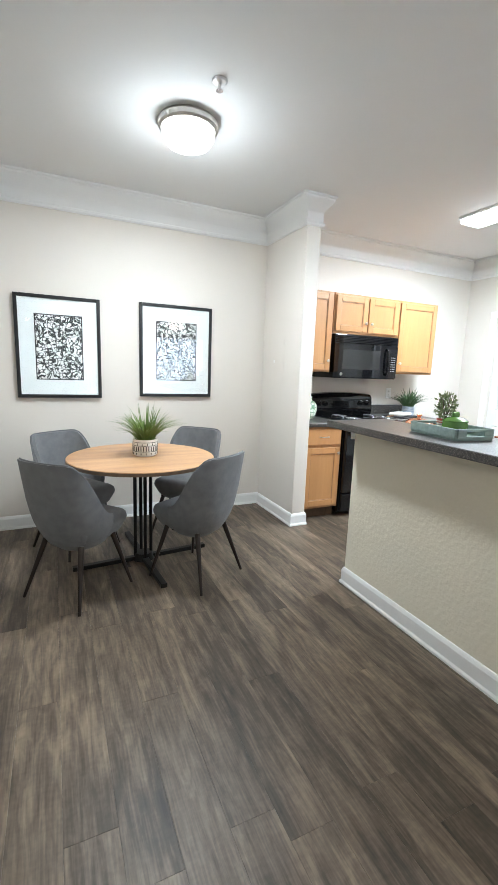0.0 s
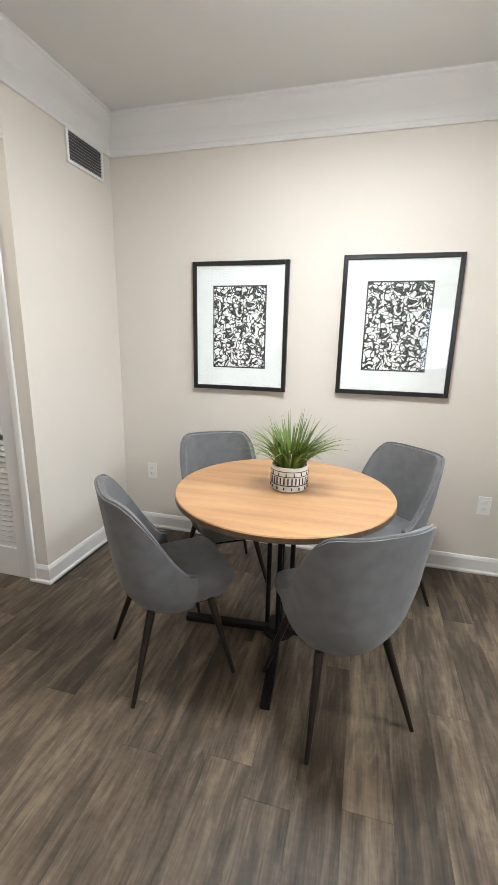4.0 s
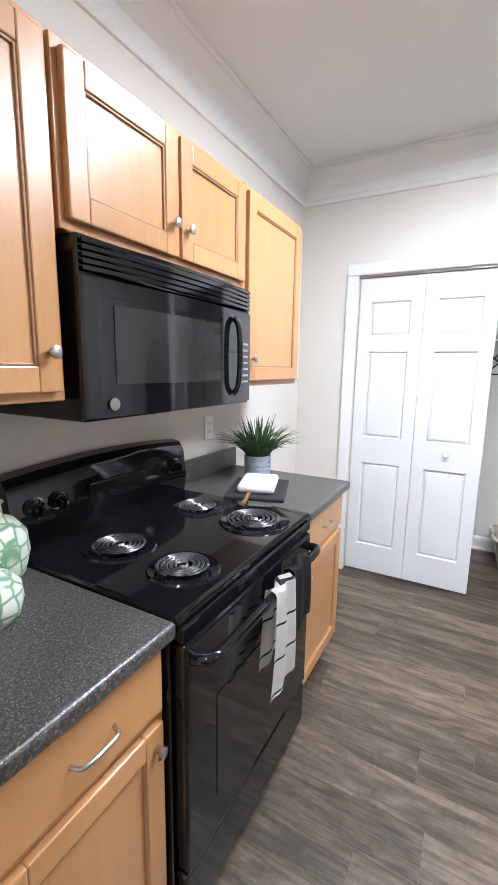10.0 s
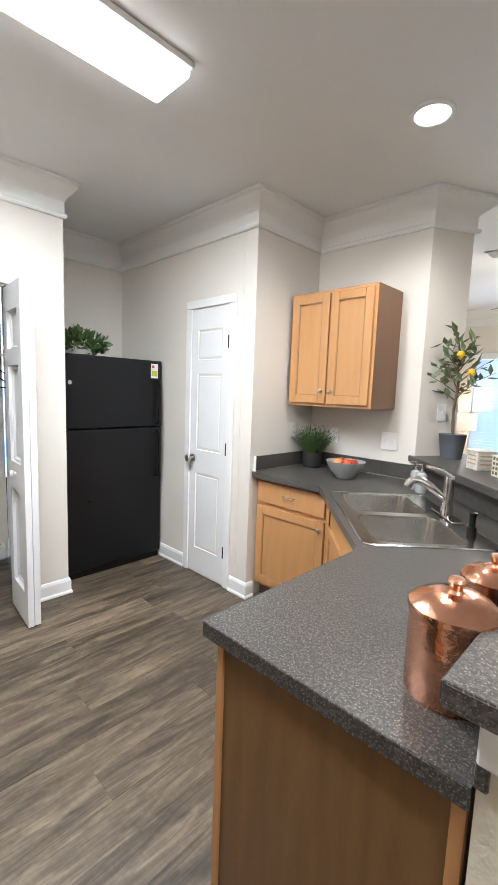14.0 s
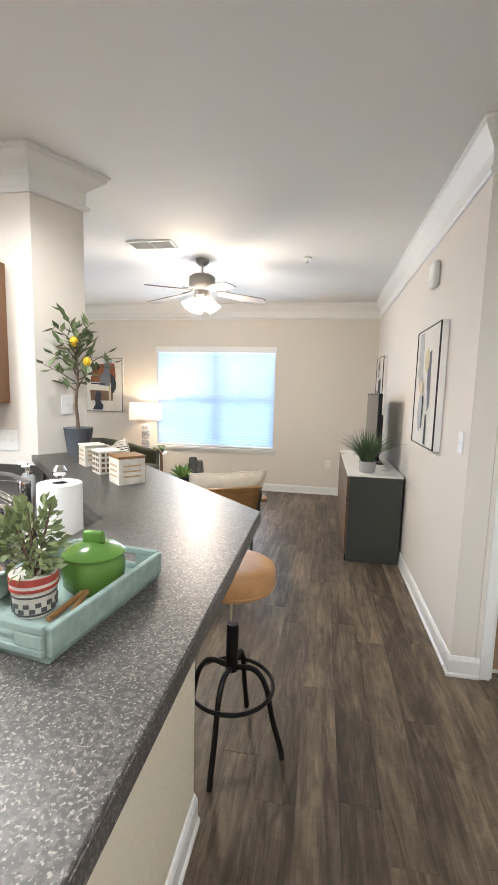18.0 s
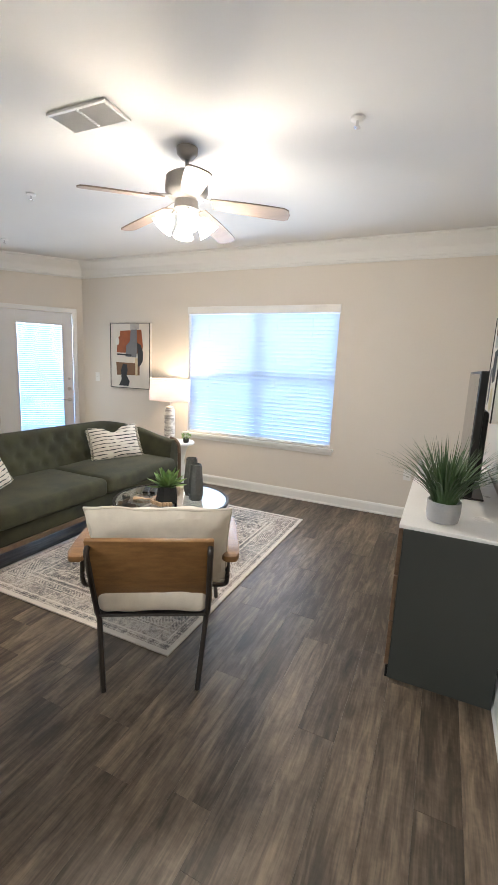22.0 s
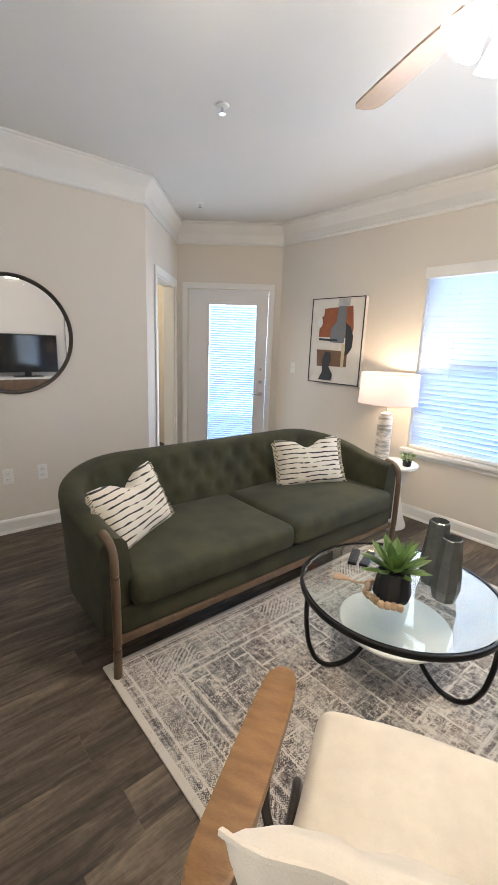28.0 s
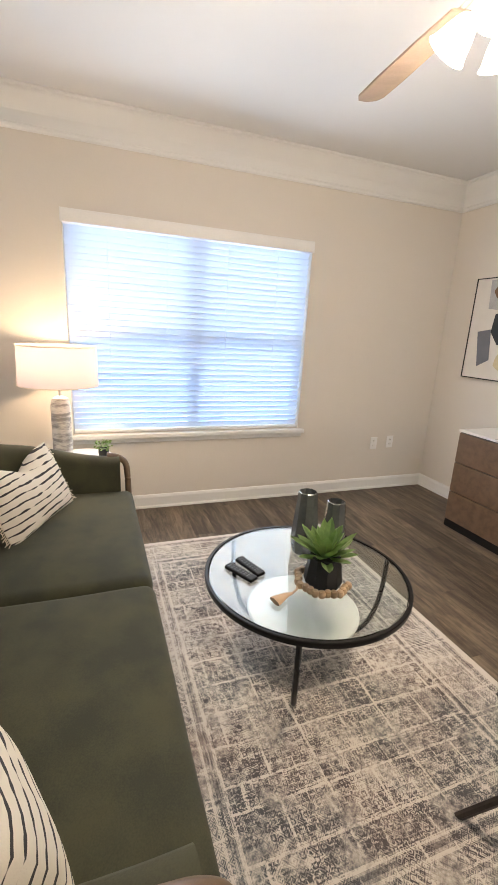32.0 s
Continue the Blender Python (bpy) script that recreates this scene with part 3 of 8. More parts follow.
ceiling = setting("ceiling", box((-1.5, -2.9, CEIL), (9.1, 5.3, CEIL + 0.15)), CEILM, "flat white painted ceiling", "ceiling")
floor = setting("floor", box((-1.5, -2.83, -0.12), (9.1, 5.3, -0.009)), mat("floor_joint", (0.02, 0.015, 0.012), None, 0.8), "weathered grey brown vinyl plank floor", "floor")
setting("threshold", box((XH + 0.02, YD - 0.075, 0.0), (XH + 0.80, YD - 0.058, 0.014), 0.003), TRIM, "pale carpet edge strip in the bedroom doorway", "trim")
setting("carpet_floor", box((-0.6, YW, -0.008), (XT - 0.122, YD - 0.06, 0.012), 0.004), CARPET, "tan bedroom carpet", "carpet")

ring = [(XH, HALL0), (XH, YD), (XT, YD), (XT, YW), C1, C2, C3, (XM, YL), E1, E2, (XP, YK), (XP, YP), (XF, YP), (XF, YF), (XC, YF), (XC, YB),
        (3.07, YB), (3.07, 4.41), (2.937, 4.41), (2.937, YB), (XD, YB), (XD, HALL0)]
CROWN = [(0.0, 2.495), (0.012, 2.495), (0.020, 2.506), (0.020, 2.520), (0.008, 2.528), (0.008, 2.595), (0.014, 2.608), (0.026, 2.625), (0.044, 2.645),
         (0.062, 2.668), (0.070, 2.680), (0.070, 2.694), (0.080, 2.699), (0.080, 2.712), (0.0, 2.712)]
moulding("crown_trim", ring, CROWN, TRIM, "wide white crown moulding", True)
BASE = [(0.0, 0.0), (0.022, 0.0), (0.022, 0.012), (0.014, 0.022), (0.014, 0.088), (0.010, 0.100), (0.006, 0.108), (0.0, 0.110)]


def along(a, b, s):
    d = math.dist(a, b)
    return (a[0] + (b[0] - a[0]) * s / d, a[1] + (b[1] - a[1]) * s / d)


for line in ([(XT, YD - 0.045), (XT, YW), C1, along(C1, C2, 0.05)],
             [along(C2, C3, 1.05), C3, (XM, YL), E1, along(E1, E2, 0.05)],
             [(XP, YK + 0.62), (XP, YP), (XP + 0.165, YP)], [(5.54, YP), (XF, YP)], [(XC + 0.1, YF), (XC, YF), (XC, YF + 0.20)], [(XC, 4.80), (XC, YB), (4.80, YB)],
             [(3.07, 4.49), (3.07, 4.41), (2.937, 4.41), (2.937, YB), (XD, YB), (XD, HALL1), (XD - 0.12, HALL1)],
             [(XH - 0.3, HALL0), (XH, HALL0), (XH, YD)], [(6.62, 3.0), (6.62, 4.86)], [(XH + 0.856, YD), (XT, YD), (XT, YD - 0.04)]):
    moulding("baseboard", line, BASE, TRIM, "white painted baseboard")

casing("door_trim_1", (XH, YD), (XT, YD), 0.02, 0.803, 2.04, "white door casing of the bedroom doorway", 0.052)
casing("door_trim_2", (XC, YF), (XC, YB), 0.265, 1.85, 2.03, "white casing round the laundry closet")
casing("door_trim_3", C1, C2, 0.135, 1.045, 2.04, "white casing of the patio door", 0.06)
casing("door_trim_4", C2, C3, 0.16, 0.97, 2.04, "white casing of an open doorway", 0.07)
casing("door_trim_5", (XP, YP), (XF, YP), 0.230, 0.655, 2.05, "white casing of the pantry door", 0.06)
casing("door_trim_6", (XD, HALL1), (-1.3, HALL1), 0.118, 0.728, 1.965, "white casing of the louvred door", 0.042)
# jamb linings of the open doorways
for a, b, s0, s1 in (((XH, YD), (XT, YD), 0.02, 0.803), (C2, C3, 0.16, 0.97)):
    m, _ = run(a, b)
    root = tagged(new("door_jamb"), "white painted door lining", "trim", "", "structure")
    root.matrix_world = m
    for lo, hi in (((s0, -0.118, 0), (s0 + 0.015, -0.001, 2.025)), ((s1 - 0.015, -0.118, 0), (s1, -0.001, 2.025)), ((s0, -0.118, 2.025), (s1, -0.001, 2.04))):
        part("jamb_board", box(lo, hi, 0.003), TRIM, root)


# ---------------------------------------------------------------- half wall and breakfast bar
def offset_line(x, s):
    """Corner of a line at the given x with the 45 degree line x + y = s."""
    return (x, s - x)


def edge_strip(a, b, z0, z1, proud=0.002):
    """A thin laminate strip along a counter edge, standing proud to the left of a-b."""
    d = Vector((b[0] - a[0], b[1] - a[1])).normalized()
    n = Vector((-d.y, d.x)) * proud
    pa, pb = Vector(a) + d * 0.003, Vector(b) - d * 0.003
    return prism([tuple(pa), tuple(pb), tuple(pb + n), tuple(pa + n)], z0, z1)


HX0, HX1, HS0, HS1 = 2.752, 2.98, 4.985, 5.22
half = [(HX0, 3.40), offset_line(HX0, HS0), (3.84, HS0 - 3.84), (3.93, HS1 - 3.93), offset_line(HX1, HS1), (HX1, 3.40)]
setting("half_wall", prism(half, 0, 1.03), HALF_WALL, "textured warm white half wall under the bar", "wall")
moulding("baseboard", [(3.82, HS0 - 3.82), offset_line(HX0, HS0), (HX0, 3.40), (HX1 - 0.02, 3.40)], BASE, TRIM, "white painted baseboard")
setting("trim_bar", prism([(HX0 - 0.02, 3.42), (HX0 - 0.02, 3.402), (HX1, 3.402), (HX1, 3.42)], 0.955, 1.03, 0.004), TRIM, "white board under the bar top", "trim")
bar = thing("breakfast_bar", pose(0, 0, 0), "raised angled bar top of dark speckled laminate", "counter")
rim = [(2.570, 3.448), (2.570, 2.110), (3.81, 0.870), (4.07, 1.25), (3.024, 2.31), (3.024, 3.448)]
part("bar_top", prism(rim, 1.032, 1.072, 0.003), COUNTER, bar)
for a, b in zip(rim, rim[1:] + rim[:1]):
    part("edge_band", edge_strip(b, a, 1.0355, 1.0685), COUNTER, bar)

# ---------------------------------------------------------------- shared pieces
def panel_board(bm, w, h, thick, panels, inset=0.010):
    """A door leaf in x 0..w, z 0..h, front at y = 0 facing -y, with recessed and raised panels (x0, x1, z0, z1)."""
    xs = sorted({0.0, w, *[p[0] for p in panels], *[p[1] for p in panels]})
    zs = sorted({0.0, h, *[p[2] for p in panels], *[p[3] for p in panels]})
    for x0, x1 in zip(xs, xs[1:]):
        for z0, z1 in zip(zs, zs[1:]):
            cx, cz = (x0 + x1) / 2, (z0 + z1) / 2
            if not any(p[0] < cx < p[1] and p[2] < cz < p[3] for p in panels):
                add_box(bm, (x0, 0, z0), (x1, thick, z1))
    bmesh.ops.remove_doubles(bm, verts=bm.verts, dist=1e-5)
    for x0, x1, z0, z1 in panels:
        e = 0.022
        v = [bm.verts.new(c) for c in ((x0, 0, z0), (x1, 0, z0), (x1, 0, z1), (x0, 0, z1))]
        a = [bm.verts.new(c) for c in ((x0 + 0.008, inset * 1.6, z0 + 0.008), (x1 - 0.008, inset * 1.6, z0 + 0.008), (x1 - 0.008, inset * 1.6, z1 - 0.008), (x0 + 0.008, inset * 1.6, z1 - 0.008))]
        b = [bm.verts.new(c) for c in ((x0 + e, inset * 0.5, z0 + e), (x1 - e, inset * 0.5, z0 + e), (x1 - e, inset * 0.5, z1 - e), (x0 + e, inset * 0.5, z1 - e))]
        for k in range(4):
            bm.faces.new((v[k], v[(k + 1) % 4], a[(k + 1) % 4], a[k]))
            bm.faces.new((a[k], a[(k + 1) % 4], b[(k + 1) % 4], b[k]))
        bm.faces.new(b)


def six_panel(w, h, thick=0.035, cols=2):
    st, mid = 0.10 if cols == 2 else 0.075, 0.075
    bm = bmesh.new()
    pw = (w - 2 * st - (cols - 1) * mid) / cols
    panels = []
    for c in range(cols):
        x0 = st + c * (pw + mid)
        for z0, z1 in ((0.20, 0.80), (0.98, 1.56), (1.66, 1.88)):
            panels.append((x0, x0 + pw, z0 * h / 2.03, z1 * h / 2.03))
    panel_board(bm, w, h, thick, panels)
    return bm


def shaker(parent, x, y, z, w, h, rail=0.055, thick=0.019):
    """A cabinet door: a flat panel with stiles, rails and a moulded inner edge, toned darker as its shadow line, laid
    round it.
    """
    door = part("door", box((rail, 0.010, rail), (w - rail, thick - 0.002, h - rail)), MAPLE, parent)
    door.location = (x, y, z)
    r, q = rail, rail + 0.006
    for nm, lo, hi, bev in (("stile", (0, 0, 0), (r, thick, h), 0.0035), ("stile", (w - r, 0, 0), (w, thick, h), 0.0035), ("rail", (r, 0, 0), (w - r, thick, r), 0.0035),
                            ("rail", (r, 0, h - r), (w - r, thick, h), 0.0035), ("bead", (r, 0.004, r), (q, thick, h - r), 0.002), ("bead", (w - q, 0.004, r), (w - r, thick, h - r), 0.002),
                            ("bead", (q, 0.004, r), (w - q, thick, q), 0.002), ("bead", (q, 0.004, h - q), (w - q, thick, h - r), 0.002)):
        part(nm, box(lo, hi, bev), BEAD_SHADE if nm == "bead" else MAPLE, door)
    return door


KNOB = [(0.0, -0.026), (0.010, -0.0255), (0.0145, -0.022), (0.0145, -0.018), (0.009, -0.014), (0.006, -0.010), (0.006, 0.0)]


def knob(parent, x, z, name="knob"):
    bm = lathe(KNOB, 14)
    bmesh.ops.transform(bm, matrix=Matrix.Translation((x, 0, z)) @ Matrix.Rotation(radians(-90), 4, "X"), verts=bm.verts)
    return part(name, bm, NICKEL, parent, "brushed nickel knob", True)


def pull(parent, x, z, w=0.095):
    pts = bend([(x - w / 2, 0.0, z), (x - w / 2 + 0.008, -0.026, z), (x + w / 2 - 0.008, -0.026, z), (x + w / 2, 0.0, z)], 0.02)
    return part("pull", tube(pts, 0.0045, 8), NICKEL, parent, "brushed nickel bow pull", True)


def cabinet_door(parent, x, z, w, h, knob_x, knob_z, y=0.0):
    d = shaker(parent, x, y - 0.020, z, w, h)
    knob(d, knob_x, knob_z)
    return d


def upper_cabinet(label, m, w, z0, z1, depth, doors, side=MAPLE):
    """A wall cabinet, x along its front, front at y = 0 facing -y; doors are (x, width, knob at right)."""
    root = thing("wall_cabinet", m, label, "cabinet", "kitchen wall cabinets")
    part("body", box((0, 0.001, z0), (w, depth, z1), 0.003), side, root)
    part("face_frame", box((0.001, -0.001, z0 + 0.001), (w - 0.001, 0.016, z1 - 0.001), 0.002), MAPLE, root)
    for x, dw, right in doors:
        cabinet_door(root, x, z0 + 0.022, dw, z1 - z0 - 0.044, dw - 0.028 if right else 0.028, 0.085)
    return root


def base_cabinet(label, m, w, doors, drawers, depth=0.58, h=0.868, top=None):
    root = thing("base_cabinet", m, label, "cabinet", "kitchen base cabinets")
    part("body", box((0, 0.001, 0.10), (w, depth, top or h), 0.003), MAPLE_SHADED, root)
    part("face_frame", box((0.001, -0.001, 0.101), (w - 0.001, 0.016, h - 0.001), 0.002), MAPLE, root)
    part("toe_kick", box((0.004, 0.06, 0.0), (w - 0.004, 0.075, 0.10)), OAK_DARK, root)
    for x, dw, right in doors:
        cabinet_door(root, x, 0.125, dw, 0.55, dw - 0.028 if right else 0.028, 0.50)
    for x, dw in drawers:
        d = part("drawer_front", box((0, 0, 0), (dw, 0.019, 0.145), 0.006, 3), MAPLE, root)
        d.location = (x, -0.020, 0.703)
        pull(d, dw / 2, 0.075)
    return root


def blades(n, length, lift, width, seed, droop=0.5, base=0.03, segs=5):
    """A tuft of arching grass blades."""
    rnd = random.Random(seed)
    verts, faces = [], []
    for _ in range(n):
        a, lean = rnd.uniform(0, 2 * math.pi), rnd.uniform(0.08, 1.0) ** 0.8
        ln, r0 = length * rnd.uniform(0.65, 1.1), base * math.sqrt(rnd.random())
        c, s = math.cos(a), math.sin(a)
        px, py, w = r0 * c, r0 * s, width * rnd.uniform(0.7, 1.2)
        pts = []
        for k in range(segs + 1):
            t = k / segs
            out = lean * ln * 0.75 * t ** 1.25
            up = ln * lift * (t - droop * lean * t * t)
            pts.append((px + c * out, py + s * out, up, w * (1 - t ** 1.8) + 0.0004))
        i0 = len(verts)
        for x, y, z, q in pts:
            verts += [(x - s * q, y + c * q, z), (x + c * q * 0.3, y + s * q * 0.3, z - q * 0.35), (x + s * q, y - c * q, z)]
        for k in range(segs):
            b = i0 + 3 * k
            faces += [(b, b + 1, b + 4, b + 3), (b + 1, b + 2, b + 5, b + 4)]
    me = bpy.data.meshes.new("foliage")
    me.from_pydata(verts, [], faces)
    return me


def foliage(me, material, parent, name="foliage", z=0.0, smooth=True):
    me.materials.append(material)
    if smooth:
        me.polygons.foreach_set("use_smooth", [True] * len(me.polygons))
    ob = new(name, me)
    ob.parent = parent
    ob.location = (0, 0, z)
    return ob


def leaf_cloud(n, rx, ry, rz, size, seed, aspect=0.45, stems=()):
    """Small leaves scattered through a loose clump."""
    rnd = random.Random(seed)
    verts, faces = [], []
    for _ in range(n):
        while True:
            p = Vector((rnd.uniform(-1, 1), rnd.uniform(-1, 1), rnd.uniform(-1, 1)))
            if 0.15 < p.length < 1 and noise.noise(p * 2.3 + Vector((seed, 0, 0))) > -0.12:
                break
        c = Vector((p.x * rx, p.y * ry, p.z * rz))
        d = (p + Vector((rnd.uniform(-.6, .6), rnd.uniform(-.6, .6), rnd.uniform(-.2, .8)))).normalized()
        s = d.cross(Vector((rnd.uniform(-1, 1), rnd.uniform(-1, 1), rnd.uniform(-1, 1)))).normalized()
        ln = size * rnd.uniform(0.6, 1.25)
        nrm = d.cross(s)
        i = len(verts)
        verts += [tuple(c), tuple(c + d * ln * 0.5 + s * ln * aspect * 0.5 + nrm * ln * 0.08), tuple(c + d * ln), tuple(c + d * ln * 0.5 - s * ln * aspect * 0.5 + nrm * ln * 0.08)]
        faces += [(i, i + 1, i + 2), (i, i + 2, i + 3)]
    me = bpy.data.meshes.new("leaves")
    me.from_pydata(verts, [], faces)
    return me


POT = [(0.0, 0.0), (0.78, 0.0), (0.92, 0.06), (1.0, 0.45), (1.0, 1.0), (0.93, 1.0), (0.92, 0.86), (0.0, 0.84)]


def pot(parent, r, h, material, prof=POT, label="", n=28):
    return part("pot", lathe([(a * r, b * h) for a, b in prof], n), material, parent, label, True)


# ---------------------------------------------------------------- dining area
def dining_chair(m, label):
    root = thing("dining_chair", m, label, "chair", "chairs round the dining table")
    # wrapping back shell
    bm = bmesh.new()
    nu, nv = 28, 12
    def shell(u, v, off):
        th = radians(u * 104)
        rise = 0.5 + 0.5 * math.cos(math.pi * min(1.0, max(0.0, (abs(u) - 0.36) / 0.62)))
        top = 0.505 + 0.332 * rise
        z = 0.292 + (top - 0.292) * v
        k = (z - 0.345) / 0.5
        rx, ry = 0.215 + 0.035 * min(k, 1.0) - off, 0.215 + 0.03 * k - off
        if z < 0.50:
            t = (0.50 - z) / 0.208
            under = 0.125 * (1 - math.sqrt(1 - 0.96 * t * t))
            rx, ry = rx - under, ry - under
        ex = 2.1 + 0.9 * min(1.0, max(0.0, (z - 0.38) / 0.22))
        sq = 1.0 / max(abs(math.sin(th)) ** ex + abs(math.cos(th)) ** ex, 0.2) ** (1 / ex)
        return Vector((math.sin(th) * rx * sq, -math.cos(th) * ry * sq - 0.040 * max(k, 0) + 0.012, z))
    outer = [[bm.verts.new(shell(2 * i / nu - 1, j / nv, 0)) for j in range(nv + 1)] for i in range(nu + 1)]
    inner = [[bm.verts.new(shell(2 * i / nu - 1, j / nv, 0.032) - Vector((0, 0, 0.004 if j == nv else 0))) for j in range(nv + 1)] for i in range(nu + 1)]
    for i in range(nu):
        for j in range(nv):
            bm.faces.new((outer[i][j], outer[i + 1][j], outer[i + 1][j + 1], outer[i][j + 1]))
            bm.faces.new((inner[i][j], inner[i][j + 1], inner[i + 1][j + 1], inner[i + 1][j]))
        bm.faces.new((outer[i][nv], outer[i + 1][nv], inner[i + 1][nv], inner[i][nv]))
        bm.faces.new((outer[i][0], inner[i][0], inner[i + 1][0], outer[i + 1][0]))
    for i in (0, nu):
        for j in range(nv):
            bm.faces.new((outer[i][j], outer[i][j + 1], inner[i][j + 1], inner[i][j]))
    part("backrest", bm, FABRIC_GREY, root, "grey upholstered wrap-around back", 60)
    seam = [shell(2 * i / 40 - 1, 1.0, 0.012) + Vector((0, 0, 0.002)) for i in range(41)]
    part("piping", tube(seam, 0.0045, 6), FABRIC_GREY, root, "", True)
    bm = box((-0.195, -0.16, 0.300), (0.195, 0.255, 0.475), 0.060, 5)
    for v in bm.verts:
        if v.co.z > 0.45:
            v.co.z += 0.012 * (1 - (v.co.x / 0.2) ** 2)
        else:
            t = min(1.0, (0.475 - v.co.z) / 0.175)
            v.co.x *= 1 - 0.42 * t ** 2
            v.co.y = 0.05 + (v.co.y - 0.05) * (1 - 0.40 * t ** 2)
    part("seat", bm, FABRIC_GREY, root, "grey padded seat", 60)
    part("seat_base", box((-0.085, -0.075, 0.290), (0.085, 0.15, 0.302), 0.004), BLACK_MATT, root)
    for sx in (-1, 1):
        for sy, fy in ((-0.13, -0.215), (0.16, 0.215)):
            part("leg", cyl((sx * 0.215, fy, 0.0), (sx * 0.135, sy * 0.86, 0.345), 0.009, 0.0175, 12), mat_leg, root, "", True)
    return root


mat_leg = mat("dark_bronze_leg", (0.030, 0.020, 0.016), (0.020, 0.014, 0.011), 0.4, 0.4, 10, 120, 0.6, 0.05)
tagged_label = "grey upholstered dining chair with tapered dark legs"
chair = dining_chair(pose(1.168, 3.913, 0, 0, 0, -48.5), tagged_label)
copy_thing(chair, pose(1.895, 3.872, 0, 0, 0, 33))
copy_thing(chair, pose(2.050, 4.64, 0, 0, 0, 136))
copy_thing(chair, pose(1.185, 4.61, 0, 0, 0, 213))

table = thing("dining_table", pose(1.605, 4.21, 0), "round oak dining table on a black metal base", "table")
part("tabletop", lathe([(0.0, 0.722), (0.470, 0.722), (0.484, 0.727), (0.487, 0.744), (0.484, 0.748), (0.0, 0.750)], 72), OAK_TABLE, table, "round oak veneer top", 30)
part("top_edge", lathe([(0.4875, 0.7225), (0.4885, 0.7225), (0.4885, 0.744), (0.4875, 0.744)], 72), OAK_DARK, table)
for k in range(4):
    a = radians(5 + 90 * k)
    c, s = math.cos(a), math.sin(a)
    part("foot", box((0.015, -0.02, 0.0), (0.47, 0.02, 0.028), 0.003, m=Matrix.Rotation(a, 4, "Z")), BLACK_MATT, table)
    part("leg", tube([(c * 0.055, s * 0.055, 0.02), (c * 0.055, s * 0.055, 0.722)], 0.012, 10), BLACK_MATT, table, "", True)
    part("top_arm", box((0.01, -0.018, 0.700), (0.36, 0.018, 0.7215), 0.003, m=Matrix.Rotation(a, 4, "Z")), BLACK_MATT, table)
part("hub", cyl((0, 0, 0.0), (0, 0, 0.05), 0.075, 0.06, 20), BLACK_MATT, table, "", 30)

plant = thing("potted_grass", pose(1.625, 4.22, 0.750), "bushy green grass in a black and white patterned pot", "plant")
pot(plant, 0.083, 0.115, CERAMIC_W, label="white patterned ceramic pot")
for k in range(30):
    a = 2 * math.pi * k / 30
    for z0, z1, w in ((0.040, 0.070, 0.0028), (0.078, 0.092, 0.0022), (0.015, 0.026, 0.0024)):
        rr = 0.0835
        if k % 2 == 0 or z0 == 0.040:
            part("pot_stripe", box((rr - 0.003, -w, z0), (rr + 0.0008, w, z1), m=Matrix.Rotation(a + (0.1 if z0 > 0.07 else 0), 4, "Z")), FRAME_BLACK, plant)
for z in (0.034, 0.074, 0.096):
    part("pot_band", lathe([(0.080, z), (0.0842, z), (0.0842, z + 0.003), (0.080, z + 0.003)], 36), FRAME_BLACK, plant)
part("soil", lathe([(0.0, 0.100), (0.075, 0.098)], 20), SOIL, plant)
foliage(blades(190, 0.34, 0.80, 0.0052, 4, 0.60, 0.055, 7), LEAF_LIGHT, plant, z=0.095)


def ink_material(seed):
    m = mat("ink_print", (0.78, 0.77, 0.74), None, 0.6, 0, 5, 80, 0.4, 0.0)
    n, l = m.node_tree.nodes, m.node_tree.links
    p = n["Principled BSDF"]
    co = n.new("ShaderNodeTexCoord")
    mp = n.new("ShaderNodeMapping")
    mp.inputs["Location"].default_value = (seed, seed * 0.7, 0)
    l.new(co.outputs["Object"], mp.inputs[0])
    warp = n.new("ShaderNodeTexNoise")
    warp.inputs["Scale"].default_value, warp.inputs["Detail"].default_value = 14, 1
    l.new(mp.outputs[0], warp.inputs["Vector"])
    off = n.new("ShaderNodeVectorMath")
    off.operation = "MULTIPLY_ADD"
    off.inputs[1].default_value = (0.10, 0.10, 0.10)
    l.new(warp.outputs["Color"], off.inputs[0])
    l.new(mp.outputs[0], off.inputs[2])
    vor = n.new("ShaderNodeTexVoronoi")
    vor.feature = "DISTANCE_TO_EDGE"
    vor.inputs["Scale"].default_value = 36
    l.new(off.outputs[0], vor.inputs["Vector"])
    big = n.new("ShaderNodeTexNoise")
    big.inputs["Scale"].default_value = 30
    l.new(off.outputs[0], big.inputs["Vector"])
    th = n.new("ShaderNodeMapRange")
    th.inputs["From Min"].default_value, th.inputs["From Max"].default_value = 0.42, 0.62
    th.inputs["To Min"].default_value, th.inputs["To Max"].default_value = 0.05, 0.26
    l.new(big.outputs["Fac"], th.inputs["Value"])
    cmp = n.new("ShaderNodeMath")
    cmp.operation = "GREATER_THAN"
    l.new(vor.outputs["Distance"], cmp.inputs[0])
    l.new(th.outputs[0], cmp.inputs[1])
    mix = n.new("ShaderNodeMix")
    mix.data_type = "RGBA"
    mix.inputs[6].default_value, mix.inputs[7].default_value = (0.02, 0.02, 0.02, 1), (0.76, 0.75, 0.71, 1)
    l.new(cmp.outputs[0], mix.inputs[0])
    l.new(mix.outputs[2], p.inputs["Base Color"])
    return m


